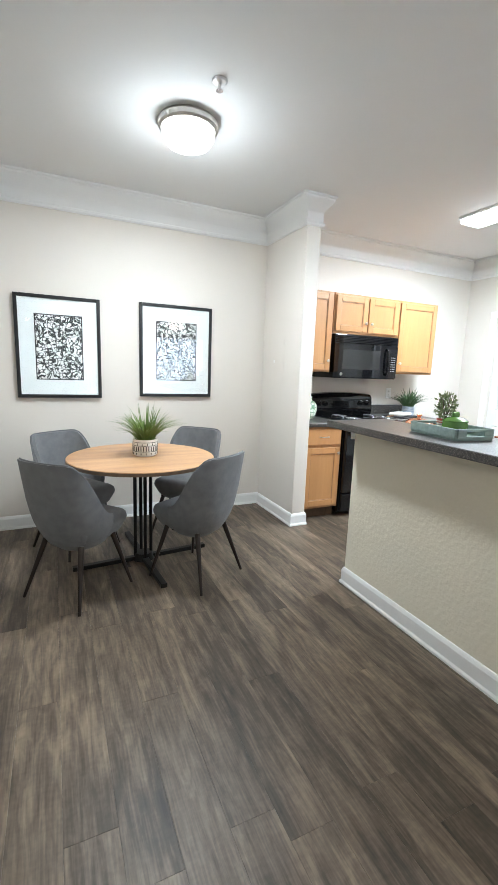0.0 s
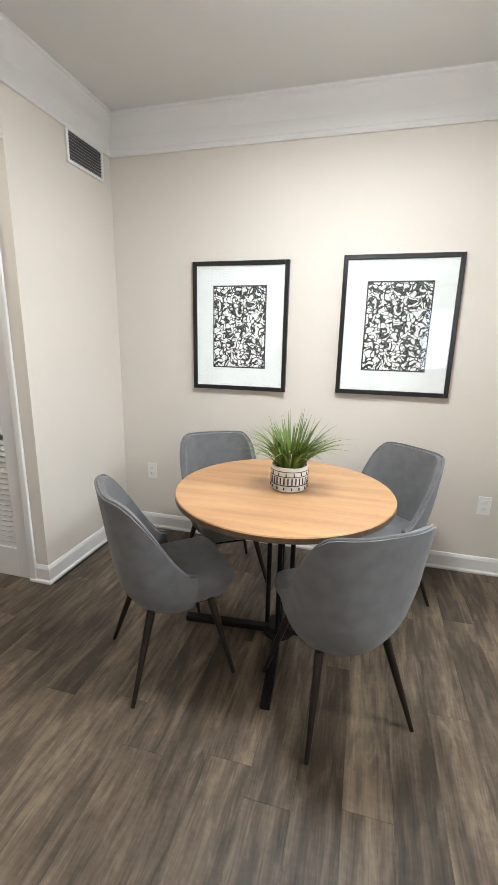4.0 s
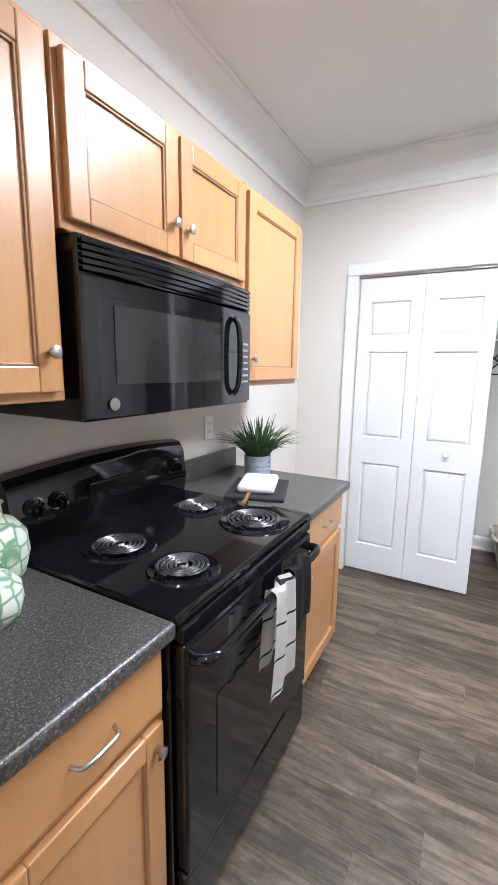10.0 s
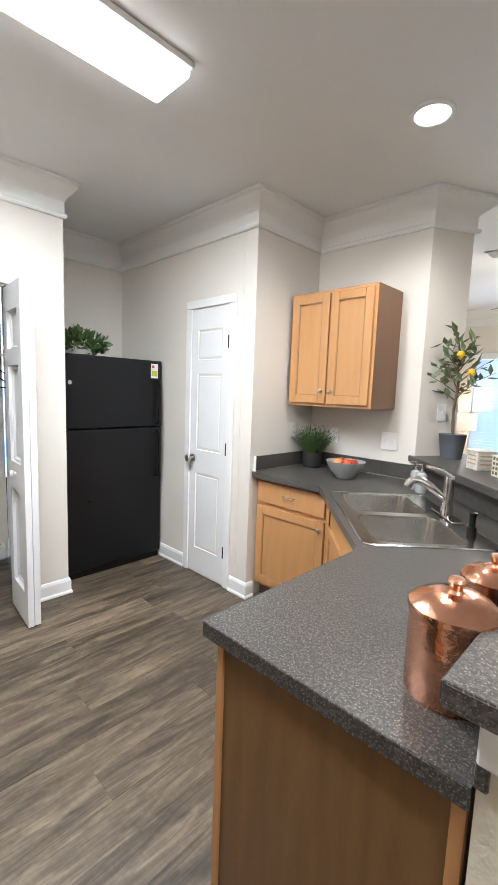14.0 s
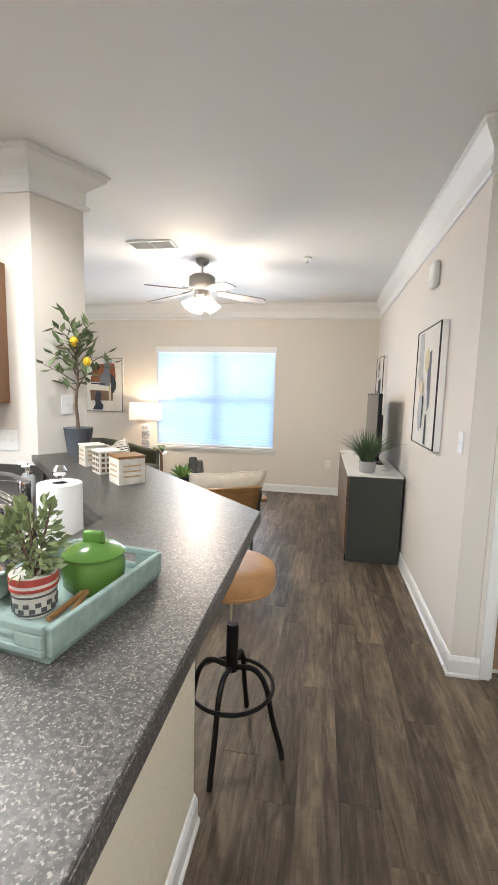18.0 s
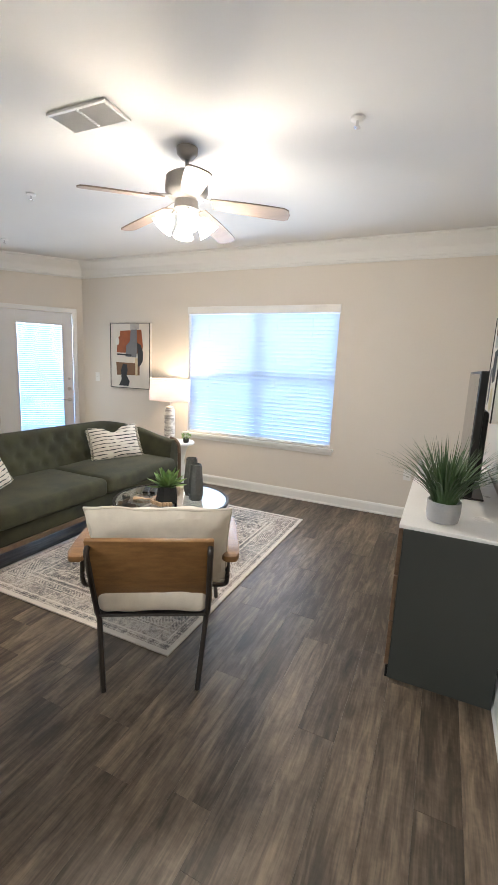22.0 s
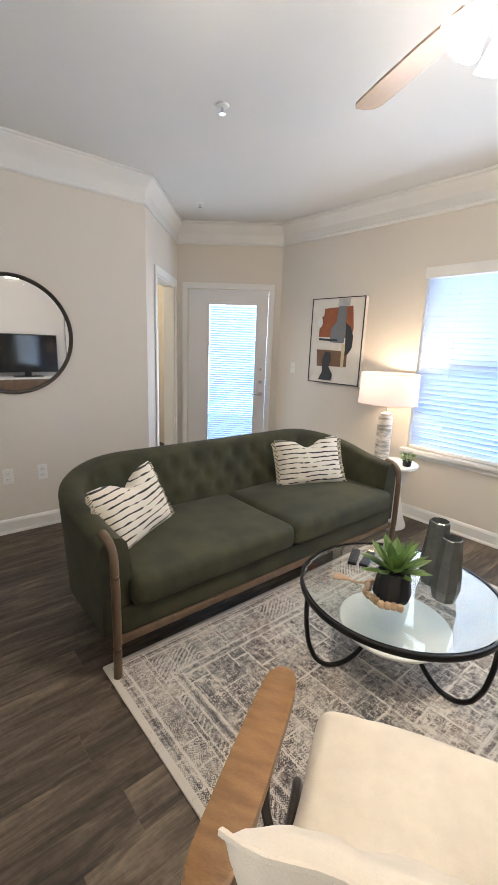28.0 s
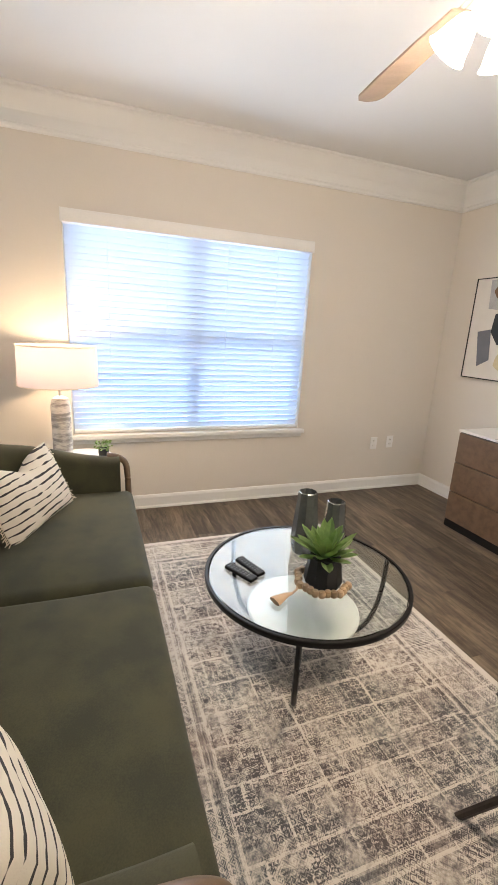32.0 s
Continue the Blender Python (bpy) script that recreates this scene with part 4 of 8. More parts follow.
def framed_print(m, w, h, label, seed):
    root = thing("framed_print", m, label, "picture", "prints above the dining table")
    f = 0.026
    for lo, hi in (((-w / 2, 0, -h / 2), (-w / 2 + f, 0.032, h / 2)), ((w / 2 - f, 0, -h / 2), (w / 2, 0.032, h / 2)),
                   ((-w / 2 + f, 0, -h / 2), (w / 2 - f, 0.032, -h / 2 + f)), ((-w / 2 + f, 0, h / 2 - f), (w / 2 - f, 0.032, h / 2))):
        part("frame", box(lo, hi, 0.003), FRAME_BLACK, root)
    part("mat_board", box((-w / 2 + f, 0.012, -h / 2 + f), (w / 2 - f, 0.026, h / 2 - f)), PAPER, root, "white mat board")
    pw, ph = w * 0.56, h * 0.64
    part("print_border", box((-pw / 2, 0.010, -ph / 2), (pw / 2, 0.0118, ph / 2)), FRAME_BLACK, root)
    part("print", box((-pw / 2 + 0.008, 0.0085, -ph / 2 + 0.008), (pw / 2 - 0.008, 0.0098, ph / 2 - 0.008)), ink_material(seed), root, "black and white abstract print")
    g = part("glazing", box((-w / 2 + f, 0.004, -h / 2 + f), (w / 2 - f, 0.006, h / 2 - f)), GLASS, root, "clear picture glass")
    g.visible_shadow = False
    return root


framed_print(pose(1.123, YB - 0.034, 1.470), 0.62, 0.79, "black framed black and white abstract print", 1.0)
framed_print(pose(2.071, YB - 0.034, 1.484), 0.645, 0.79, "black framed black and white abstract print", 1.0)


def wall_plate(m, label, kind="outlet"):
    root = thing("wall_" + kind, m, label, kind)
    part("plate", box((-0.036, -0.006, -0.058), (0.036, 0.0, 0.058), 0.003), PLASTIC_W, root)
    if kind == "outlet":
        for z in (-0.022, 0.022):
            part("socket", cyl((0, -0.0075, z), (0, -0.005, z), 0.016, n=16), CERAMIC_W, root)
            for dx in (-0.006, 0.006):
                part("slot", box((dx - 0.001, -0.0082, z - 0.002), (dx + 0.001, -0.007, z + 0.007)), FRAME_BLACK, root)
    else:
        part("toggle", box((-0.005, -0.016, -0.006), (0.005, -0.006, 0.012), 0.002), CERAMIC_W, root)
    return root


wall_plate(pose(0.465, YB - 0.001, 0.445), "white wall outlet on the dining wall")
wall_plate(pose(2.68, YB - 0.001, 0.447), "white wall outlet on the dining wall")
wall_plate(pose(XH + 0.001, 2.71, 1.16, 0, 0, 90), "white light switch beside the hall", "switch")
wall_plate(pose(XT + 0.001, 1.095, 1.23, 0, 0, 90), "white light switch on the living room wall", "switch")
wall_plate(pose(XM - 0.001, 0.16, 0.44, 0, 0, -90), "white wall outlet under the mirror")
wall_plate(pose(XM - 0.001, -0.075, 0.44, 0, 0, -90), "white cable plate under the mirror")
wall_plate(pose(2.265, YW + 0.001, 0.452, 0, 0, 180), "white wall outlet below the window wall")
wall_plate(pose(2.085, YW + 0.001, 0.46, 0, 0, 180), "white wall outlet below the window wall")
wall_plate(pose(6.32, YW + 0.001, 1.22, 0, 0, 180), "white light switch beside the patio door", "switch")
plate = thing("wall_switch", pose(4.16, YK + 0.001, 1.15, 0, 0, 180), "white double switch plate above the counter", "switch")
part("plate", box((-0.060, -0.006, -0.060), (0.060, 0.0, 0.060), 0.003), PLASTIC_W, plate)
for dx in (-0.026, 0.026):
    part("toggle", box((dx - 0.005, -0.016, -0.006), (dx + 0.005, -0.006, 0.012), 0.002), CERAMIC_W, plate)
wall_plate(pose(XP - 0.001, 1.54, 1.18, 0, 0, -90), "white wall outlet above the counter")
wall_plate(pose(4.60, YK + 0.001, 1.15, 0, 0, 180), "white wall outlet above the counter")
wall_plate(pose(6.619, 3.32, 0.86, 0, 0, -90), "white wall outlet in the closet")
wall_plate(pose(4.56, YB - 0.001, 1.14), "white wall outlet beside the range")
m_end, _ = run(E1, E2)
wall_plate(Matrix.Translation((0, 0, 1.36)) @ m_end @ pose(0.13, 0.001, 0, 0, 0, 180), "white switch plate at the end of the wall", "switch")

vent = thing("wall_vent", pose(XD + 0.001, 4.845, 2.415, 0, 0, 90), "white wall air vent with grey slats", "vent")
for lo, hi in (((-0.17, -0.012, -0.09), (0.17, 0, -0.072)), ((-0.17, -0.012, 0.072), (0.17, 0, 0.09)), ((-0.17, -0.012, -0.072), (-0.152, 0, 0.072)), ((0.152, -0.012, -0.072), (0.17, 0, 0.072))):
    part("frame", box(lo, hi, 0.003), TRIM, vent)
part("backing", box((-0.152, -0.003, -0.072), (0.152, -0.001, 0.072)), GREY_BODY, vent)
for k in range(9):
    part("slat", box((-0.152, -0.010, -0.001), (0.152, 0.0, 0.0012), m=Matrix.Translation((0, -0.001, -0.064 + 0.016 * k)) @ Matrix.Rotation(radians(35), 4, "X")), CERAMIC_GREY, vent)

bp = thing("breaker_panel", pose(2.937, 4.79, 1.435), "painted-over electrical panel door on the partition", "panel")
part("door", box((-0.0016, -0.105, -0.205), (-0.0003, 0.105, 0.205), 0.0006), WALL, bp)
part("latch", box((-0.005, 0.062, -0.014), (-0.0017, 0.080, 0.014), 0.0015), PLASTIC_W, bp)

dome = thing("ceiling_light", pose(1.812, 3.89, CEIL - 0.001), "flush ceiling light with a nickel rim and glowing dome", "lamp")
part("pan", lathe([(0.0, 0.0), (0.150, 0.0), (0.168, -0.02), (0.166, -0.042), (0.152, -0.052), (0.138, -0.045)], 40), NICKEL, dome, "brushed nickel rim", True)
part("diffuser", lathe([(0.147, -0.048), (0.146, -0.085), (0.123, -0.120), (0.075, -0.143), (0.0, -0.150)], 36), DOME, dome, "frosted glass dome", True)


def sprinkler(x, y):
    root = thing("fire_sprinkler", pose(x, y, CEIL - 0.001), "small white ceiling fire sprinkler", "sprinkler", "ceiling sprinklers")
    part("escutcheon", lathe([(0.0, 0.0), (0.038, 0.0), (0.034, -0.008), (0.014, -0.014), (0.0, -0.014)], 20), PLASTIC_W, root, "", True)
    part("nozzle", cyl((0, 0, -0.012), (0, 0, -0.040), 0.007, n=10), CHROME, root)
    part("deflector", lathe([(0.0, -0.040), (0.017, -0.041), (0.017, -0.044), (0.0, -0.044)], 14), CHROME, root)


for x, y in ((5.16, -0.82), (6.62, -1.64), (1.85, 3.495), (2.58, -0.655)):
    sprinkler(x, y)

# bedroom: seen through its doorway
chest = thing("chest_of_drawers", pose(0.36, -0.44, 0.012), "dark stained chest with a brown wooden top on the carpet", "dresser")
part("body", box((-0.48, -0.235, 0.03), (0.478, 0.238, 0.690), 0.006), OAK_DARK, chest, "dark stained sides")
part("top", box((-0.49, -0.245, 0.6905), (0.484, 0.243, 0.716), 0.005), WALNUT, chest, "brown wooden top")
for x in (-0.46, 0.42):
    for y in (-0.22, 0.18):
        part("foot", box((x, y, 0.0), (x + 0.04, y + 0.04, 0.0295)), OAK_DARK, chest)

# hall: louvred closet door
lou = thing("louvred_door", pose(XD - 0.122, HALL1 - 0.005, 0.006, 0, 0, 180), "white louvred closet door with black hinges", "door")
for lo, hi in (((0, -0.03, 0), (0.085, 0, 1.955)), ((0.515, -0.03, 0), (0.60, 0, 1.955)), ((0.085, -0.03, 0), (0.515, 0, 0.18)), ((0.085, -0.03, 0.86), (0.515, 0, 0.98)), ((0.085, -0.03, 1.85), (0.515, 0, 1.955))):
    part("rail", box(tuple(lo), tuple(hi), 0.003), DOORM, lou)
for k in range(52):
    z = 0.195 + k * 0.0325
    if 0.84 < z < 0.985 or z > 1.84:
        continue
    part("slat", box((0.085, -0.013, -0.0025), (0.515, 0.013, 0.0025), m=Matrix.Translation((0, -0.015, z)) @ Matrix.Rotation(radians(-54), 4, "X")), DOORM, lou)
for z in (0.25, 1.0, 1.78):
    part("hinge", box((-0.006, -0.036, z - 0.045), (0.008, -0.028, z + 0.045), 0.002), BLACK_MATT, lou, "black hinge")


# ---------------------------------------------------------------- kitchen, north side
FN = YB - 0.345
base_cabinet("honey maple base cabinet with a drawer beside the range", pose(3.072, YB - 0.615, 0), 0.408, [(0.018, 0.372, True)], [(0.018, 0.372)])
base_cabinet("honey maple base cabinet with a drawer beside the range", pose(4.266, YB - 0.615, 0), 0.522, [(0.018, 0.486, False)], [(0.018, 0.486)])
upper_cabinet("honey maple wall cabinet beside the microwave", pose(3.072, FN, 0), 0.414, 1.355, 2.095, 0.33, [(0.018, 0.378, True)])
upper_cabinet("honey maple two-door wall cabinet over the microwave", pose(3.495, FN, 0), 0.787, 1.725, 2.095, 0.33, [(0.016, 0.374, True), (0.403, 0.374, False)])
upper_cabinet("honey maple wall cabinet beside the microwave", pose(4.284, FN, 0), 0.536, 1.362, 2.095, 0.33, [(0.018, 0.500, False)])
for x0, x1, nm in ((3.072, 3.482, "left"), (4.262, 4.802, "right")):
    ct = thing("countertop", pose(0, 0, 0), "dark speckled laminate countertop with rounded edge", "counter")
    part("slab", box((x0, YB - 0.660, 0.870), (x1, YB - 0.002, 0.908), 0.010, 4), COUNTER, ct)
    part("backsplash", box((x0 + 0.001, YB - 0.022, 0.9085), (x1 - 0.001, YB - 0.002, 1.01), 0.004), COUNTER, ct)

rng = thing("electric_range", pose(3.487, YB - 0.660, 0), "black electric range with four coil burners", "stove")
part("body", box((0, 0.03, 0.04), (0.768, 0.63, 0.890), 0.006), BLACK_GLOSS, rng)
part("cooktop", box((-0.002, 0.0, 0.888), (0.770, 0.60, 0.915), 0.010, 3), BLACK_GLOSS, rng, "glossy black cooktop")
bm = bmesh.new()
prof = [(0.575, 0.912), (0.565, 0.985), (0.578, 1.092), (0.600, 1.122), (0.635, 1.130), (0.645, 1.108), (0.645, 0.912)]
cols = [[bm.verts.new((x, y, z + (0.02 * (1 - ((x - 0.384) / 0.384) ** 2) if z > 1.05 else 0))) for y, z in prof] for x in [0.768 * k / 16 for k in range(17)]]
for a, b in zip(cols, cols[1:]):
    for k in range(len(prof)):
        bm.faces.new((a[k], a[(k + 1) % len(prof)], b[(k + 1) % len(prof)], b[k]))
bm.faces.new(cols[0])
bm.faces.new(list(reversed(cols[-1])))
part("control_panel", bm, BLACK_GLOSS, rng, "black backguard with knobs", True)
part("clock_panel", box((0.26, 0.560, 0.99), (0.52, 0.5715, 1.06), 0.004, m=Matrix.Translation((0, 0.001, 0))), DARKGLASS, rng)
for x in (0.07, 0.15, 0.61, 0.69):
    dial = part("dial", lathe([(0.0, -0.030), (0.016, -0.029), (0.019, -0.012), (0.026, -0.010), (0.027, 0.0)], 18), BLACK_GLOSS, rng, "black control knob", True)
    dial.matrix_local = Matrix.Translation((x, 0.566, 1.035)) @ Matrix.Rotation(radians(-90 + 8), 4, "X")
    part("dial_grip", box((-0.004, -0.016, -0.040), (0.004, 0.016, -0.020), 0.002), BLACK_GLOSS, dial)
    part("dial_ring", lathe([(0.0275, -0.001), (0.031, -0.001), (0.031, 0.001), (0.0275, 0.001)], 24), CHROME, dial)
for x, y, r in ((0.190, 0.362, 0.076), (0.595, 0.378, 0.070), (0.180, 0.125, 0.070), (0.580, 0.130, 0.095)):
    burner = part("burner_bowl", lathe([(r + 0.028, 0.0), (r + 0.024, 0.006), (r + 0.010, 0.002), (0.03, -0.004), (0.0, -0.004)], 32, (x, y, 0.915)), BLACK_GLOSS, rng, "", True)
    coil = [(x + (0.018 + (r - 0.018) * k / 140) * math.cos(k * 2 * math.pi * 4.5 / 140), y + (0.018 + (r - 0.018) * k / 140) * math.sin(k * 2 * math.pi * 4.5 / 140), 0.928) for k in range(141)]
    part("coil", tube(coil, 0.0046, 6, flat=0.7), COIL, rng, "dark grey heating coil", True)
    part("coil_cap", lathe([(0.0, 0.932), (0.010, 0.931), (0.014, 0.926)], 14, (x, y, 0)), CHROME, rng, "", True)
part("oven_door", box((0.008, -0.012, 0.235), (0.760, 0.028, 0.845), 0.012, 3), BLACK_GLOSS, rng, "glossy black oven door")
part("oven_window", box((0.13, -0.0145, 0.34), (0.64, -0.010, 0.64), 0.004), DARKGLASS, rng)
part("control_strip", box((0.004, -0.006, 0.850), (0.764, 0.028, 0.885), 0.006), BLACK_GLOSS, rng)
part("handle", tube(bend([(0.035, -0.010, 0.800), (0.045, -0.058, 0.806), (0.723, -0.058, 0.806), (0.733, -0.010, 0.800)], 0.05, 6), 0.0145, 12), BLACK_GLOSS, rng, "black bar handle", True)
part("drawer", box((0.008, -0.008, 0.055), (0.760, 0.028, 0.225), 0.010, 3), BLACK_GLOSS, rng, "storage drawer")


def draped(name, root, x, w, top, front, back_z, material, label, y=-0.058, gather=0.2):
    """A cloth folded over the oven handle, gathered at the top and loose below."""
    bm = bmesh.new()
    rows = [(y - 0.020 - 0.012 * (1 - t) * t, front + (top - front) * t, 1 - gather * t) for t in [k / 14 for k in range(15)]]
    rows += [(y - 0.016, top + 0.010, 1 - gather), (y, top + 0.017, 1 - gather), (y + 0.015, top + 0.010, 1 - gather)]
    rows += [(y + 0.019, top - (top - back_z) * t, 1 - gather * (1 - t)) for t in (0.1, 0.5, 1.0)]
    n = 14
    grid = [[bm.verts.new((x + w * (0.5 + (i / n - 0.5) * k), a + 0.007 * math.sin(i * 0.85) * (1.3 - k + 0.4), b - 0.008 * math.sin(i * 0.42))) for a, b, k in rows] for i in range(n + 1)]
    for p, q in zip(grid, grid[1:]):
        for k in range(len(rows) - 1):
            bm.faces.new((p[k], q[k], q[k + 1], p[k + 1]))
    bmesh.ops.solidify(bm, geom=bm.faces, thickness=0.005)
    return part(name, bm, material, root, label, True)


def striped_cotton():
    """White cotton with thin woven black lines across."""
    m = mat("striped_towel", (0.76, 0.74, 0.70), (0.70, 0.68, 0.64), 0.95, 0, 12, 300, 0.7, 0.4)
    n, l = m.node_tree.nodes, m.node_tree.links
    co, sep, mix = n.new("ShaderNodeTexCoord"), n.new("ShaderNodeSeparateXYZ"), n.new("ShaderNodeMix")
    l.new(co.outputs["Object"], sep.inputs[0])
    fold, near = n.new("ShaderNodeMath"), n.new("ShaderNodeMath")
    fold.operation, near.operation = "PINGPONG", "LESS_THAN"
    l.new(sep.outputs[2], fold.inputs[0])
    fold.inputs[1].default_value, near.inputs[1].default_value = 0.0525, 0.0035
    l.new(fold.outputs[0], near.inputs[0])
    mix.data_type = "RGBA"
    mix.inputs[6].default_value, mix.inputs[7].default_value = (0.74, 0.72, 0.68, 1), (0.025, 0.025, 0.027, 1)
    l.new(near.outputs[0], mix.inputs[0])
    l.new(mix.outputs[2], n["Principled BSDF"].inputs["Base Color"])
    return m


TOWEL = mat("white_cotton", (0.74, 0.72, 0.68), (0.68, 0.66, 0.62), 0.95, 0, 12, 300, 0.7, 0.4)
TOWEL_DK = mat("black_cotton", (0.02, 0.02, 0.022), None, 0.95, 0, 12, 300, 0.7, 0.4)
tw = thing("kitchen_towel", pose(3.487, YB - 0.660, 0), "white kitchen towel with black stripes over the oven handle", "towel")
draped("cloth", tw, 0.290, 0.165, 0.825, 0.520, 0.60, striped_cotton(), "white cotton with thin black stripes", -0.064, 0.3)
tw = thing("kitchen_towel", pose(3.487, YB - 0.660, 0), "black kitchen towel over the oven handle", "towel")
draped("cloth", tw, 0.432, 0.15, 0.832, 0.640, 0.66, TOWEL_DK, "black cotton", -0.060)

mw = thing("microwave", pose(3.508, YB - 0.392, 1.304) @ Matrix.Diagonal((1.032, 1.0, 1.025, 1.0)), "black over-the-range microwave oven", "microwave")
part("body", box((0, 0.015, 0), (0.752, 0.38, 0.405), 0.006), BLACK_GLOSS, mw)
bm = bmesh.new()
front = [(x, 0.010 - 0.028 * (1 - ((x - 0.376) / 0.376) ** 2)) for x in [0.752 * k / 14 for k in range(15)]]
for z0, z1 in ((0.008, 0.318),):
    grid = [[bm.verts.new((x, y, z)) for z in (z0, z1)] + [bm.verts.new((x, 0.020, z)) for z in (z1, z0)] for x, y in front]
    for a, b in zip(grid, grid[1:]):
        for k in range(4):
            bm.faces.new((a[k], b[k], b[(k + 1) % 4], a[(k + 1) % 4]))
    bm.faces.new(grid[0])
    bm.faces.new(list(reversed(grid[-1])))
part("door", bm, BLACK_GLOSS, mw, "glossy black curved door", True)


def curved_patch(x0, x1, z0, z1, out, n=10):
    bm = bmesh.new()
    rows = []
    for k in range(n + 1):
        x = x0 + (x1 - x0) * k / n
        y = 0.010 - 0.028 * (1 - ((x - 0.376) / 0.376) ** 2)
        rows.append([bm.verts.new((x, y - out, z0)), bm.verts.new((x, y - out, z1)), bm.verts.new((x, y + 0.001, z1)), bm.verts.new((x, y + 0.001, z0))])
    for a, b in zip(rows, rows[1:]):
        for k in range(4):
            bm.faces.new((a[k], b[k], b[(k + 1) % 4], a[(k + 1) % 4]))
    bm.faces.new(rows[0])
    bm.faces.new(list(reversed(rows[-1])))
    return bm


part("window", curved_patch(0.085, 0.515, 0.085, 0.265, 0.002), mat("microwave_glass", (0.026, 0.025, 0.024), None, 0.06, 0, 4, 60, 0.4, 0.0), mw, "dark mesh window")
for k in range(5):
    part("vent_slat", curved_patch(0.01, 0.742, 0.330 + 0.014 * k, 0.339 + 0.014 * k, 0.003), BLACK_GLOSS, mw)
for r in range(7):
    for c in range(3):
        x = 0.667 + 0.022 * c
        part("button", box((x, 0.004 - 0.028 * (1 - ((x - 0.376) / 0.376) ** 2) + 0.003, 0.075 + 0.022 * r), (x + 0.012, 0.012, 0.082 + 0.022 * r)), CERAMIC_GREY, mw)
part("display", curved_patch(0.655, 0.735, 0.245, 0.285, 0.0015, 4), DARKGLASS, mw)
part("handle", tube(bend([(0.600, -0.012, 0.040), (0.603, -0.032, 0.06), (0.606, -0.037, 0.16), (0.603, -0.032, 0.27), (0.600, -0.012, 0.29)], 0.05, 6), 0.010, 10), BLACK_GLOSS, mw, "curved black handle", True)
part("badge", lathe([(0.0, -0.004), (0.014, -0.003), (0.015, 0.0)], 20), NICKEL, mw, "round silver badge", True).matrix_local = Matrix.Translation((0.075, -0.004, 0.038)) @ Matrix.Rotation(radians(90), 4, "X") @ Matrix.Scale(-1, 4, (0, 0, 1))

jar = thing("ceramic_jar", pose(3.385, 4.945, 0.908), "pale green and white honeycomb-pattern ceramic jar", "jar")
JARM = mat("crackle_ceramic", (0.66, 0.67, 0.60), (0.58, 0.59, 0.52), 0.35, 0, 30, 60, 1.0, 0.1)
jn, jl = JARM.node_tree.nodes, JARM.node_tree.links
jc, jv, jr, jm = (jn.new(k) for k in ("ShaderNodeTexCoord", "ShaderNodeTexVoronoi", "ShaderNodeMapRange", "ShaderNodeMix"))
jv.feature = "DISTANCE_TO_EDGE"
jv.inputs["Scale"].default_value, jv.inputs["Randomness"].default_value = 26, 0.45
jr.inputs["From Min"].default_value, jr.inputs["From Max"].default_value = 0.03, 0.12
jm.data_type = "RGBA"
jm.inputs[6].default_value, jm.inputs[7].default_value = (0.16, 0.30, 0.17, 1), (0.66, 0.67, 0.58, 1)
jl.new(jc.outputs["Object"], jv.inputs["Vector"])
jl.new(jv.outputs["Distance"], jr.inputs["Value"])
jl.new(jr.outputs[0], jm.inputs[0])
jl.new(jm.outputs[2], jn["Principled BSDF"].inputs["Base Color"])
JARP = [(0.0, 0.0), (0.06, 0.0), (0.078, 0.02), (0.090, 0.07), (0.086, 0.12), (0.062, 0.152), (0.036, 0.165), (0.034, 0.195), (0.040, 0.200), (0.030, 0.200), (0.028, 0.165), (0.0, 0.15)]
part("body", lathe(JARP, 32), JARM, jar, "", True)
jar = thing("ceramic_jar", pose(3.288, 4.780, 0.908), "small pale green and white honeycomb-pattern ceramic jar", "jar")
part("body", lathe([(a * 0.72, b * 0.64) for a, b in JARP], 32), JARM, jar, "", True)

plant = thing("potted_plant", pose(4.66, 4.88, 0.908), "dark green strappy plant in a blue washed pot", "plant")
pot(plant, 0.066, 0.105, CERAMIC_BLUE, label="blue washed ceramic pot")
foliage(blades(190, 0.33, 0.72, 0.0065, 11, 0.62, 0.045), LEAF_DARK, plant, z=0.09)

mitt = thing("pot_holder", pose(4.425, 4.75, 0.908, 0, 0, 20) @ Matrix.Scale(1.3, 4), "white folded cloth on a dark woven pot holder", "towel")
part("holder", box((-0.12, -0.095, 0), (0.12, 0.095, 0.012), 0.005), TOWEL_DK, mitt, "dark woven pad")
part("cloth", box((-0.085, -0.06, 0.0125), (0.085, 0.06, 0.040), 0.013, 4), TOWEL, mitt, "white folded cloth", True)
part("spoon", tube([(-0.19, 0.02, 0.012), (-0.08, 0.02, 0.014)], 0.006, 8), TEAK, mitt, "wooden handle", True)

# laundry closet
for k, (y0, ang) in enumerate(((4.702, -90), (4.301, -90))):
    d = thing("bifold_door", pose(XC + 0.03, y0, 0.015, 0, 0, ang), "white six-panel bifold closet door, closed leaf", "door", "bifold doors")
    part("leaf", six_panel(0.398, 2.00, 0.033, 1), DOORM, d)
    if k:
        b = part("knob", lathe([(0.0, -0.034), (0.014, -0.033), (0.019, -0.024), (0.014, -0.014), (0.007, -0.009), (0.008, 0.0)], 16), PLASTIC_W, d, "white knob", True)
        b.matrix_local = Matrix.Translation((0.20, 0, 0.90)) @ Matrix.Rotation(radians(-90), 4, "X") @ Matrix.Rotation(radians(180), 4, "X") @ Matrix.Scale(-1, 4, (0, 0, 1))
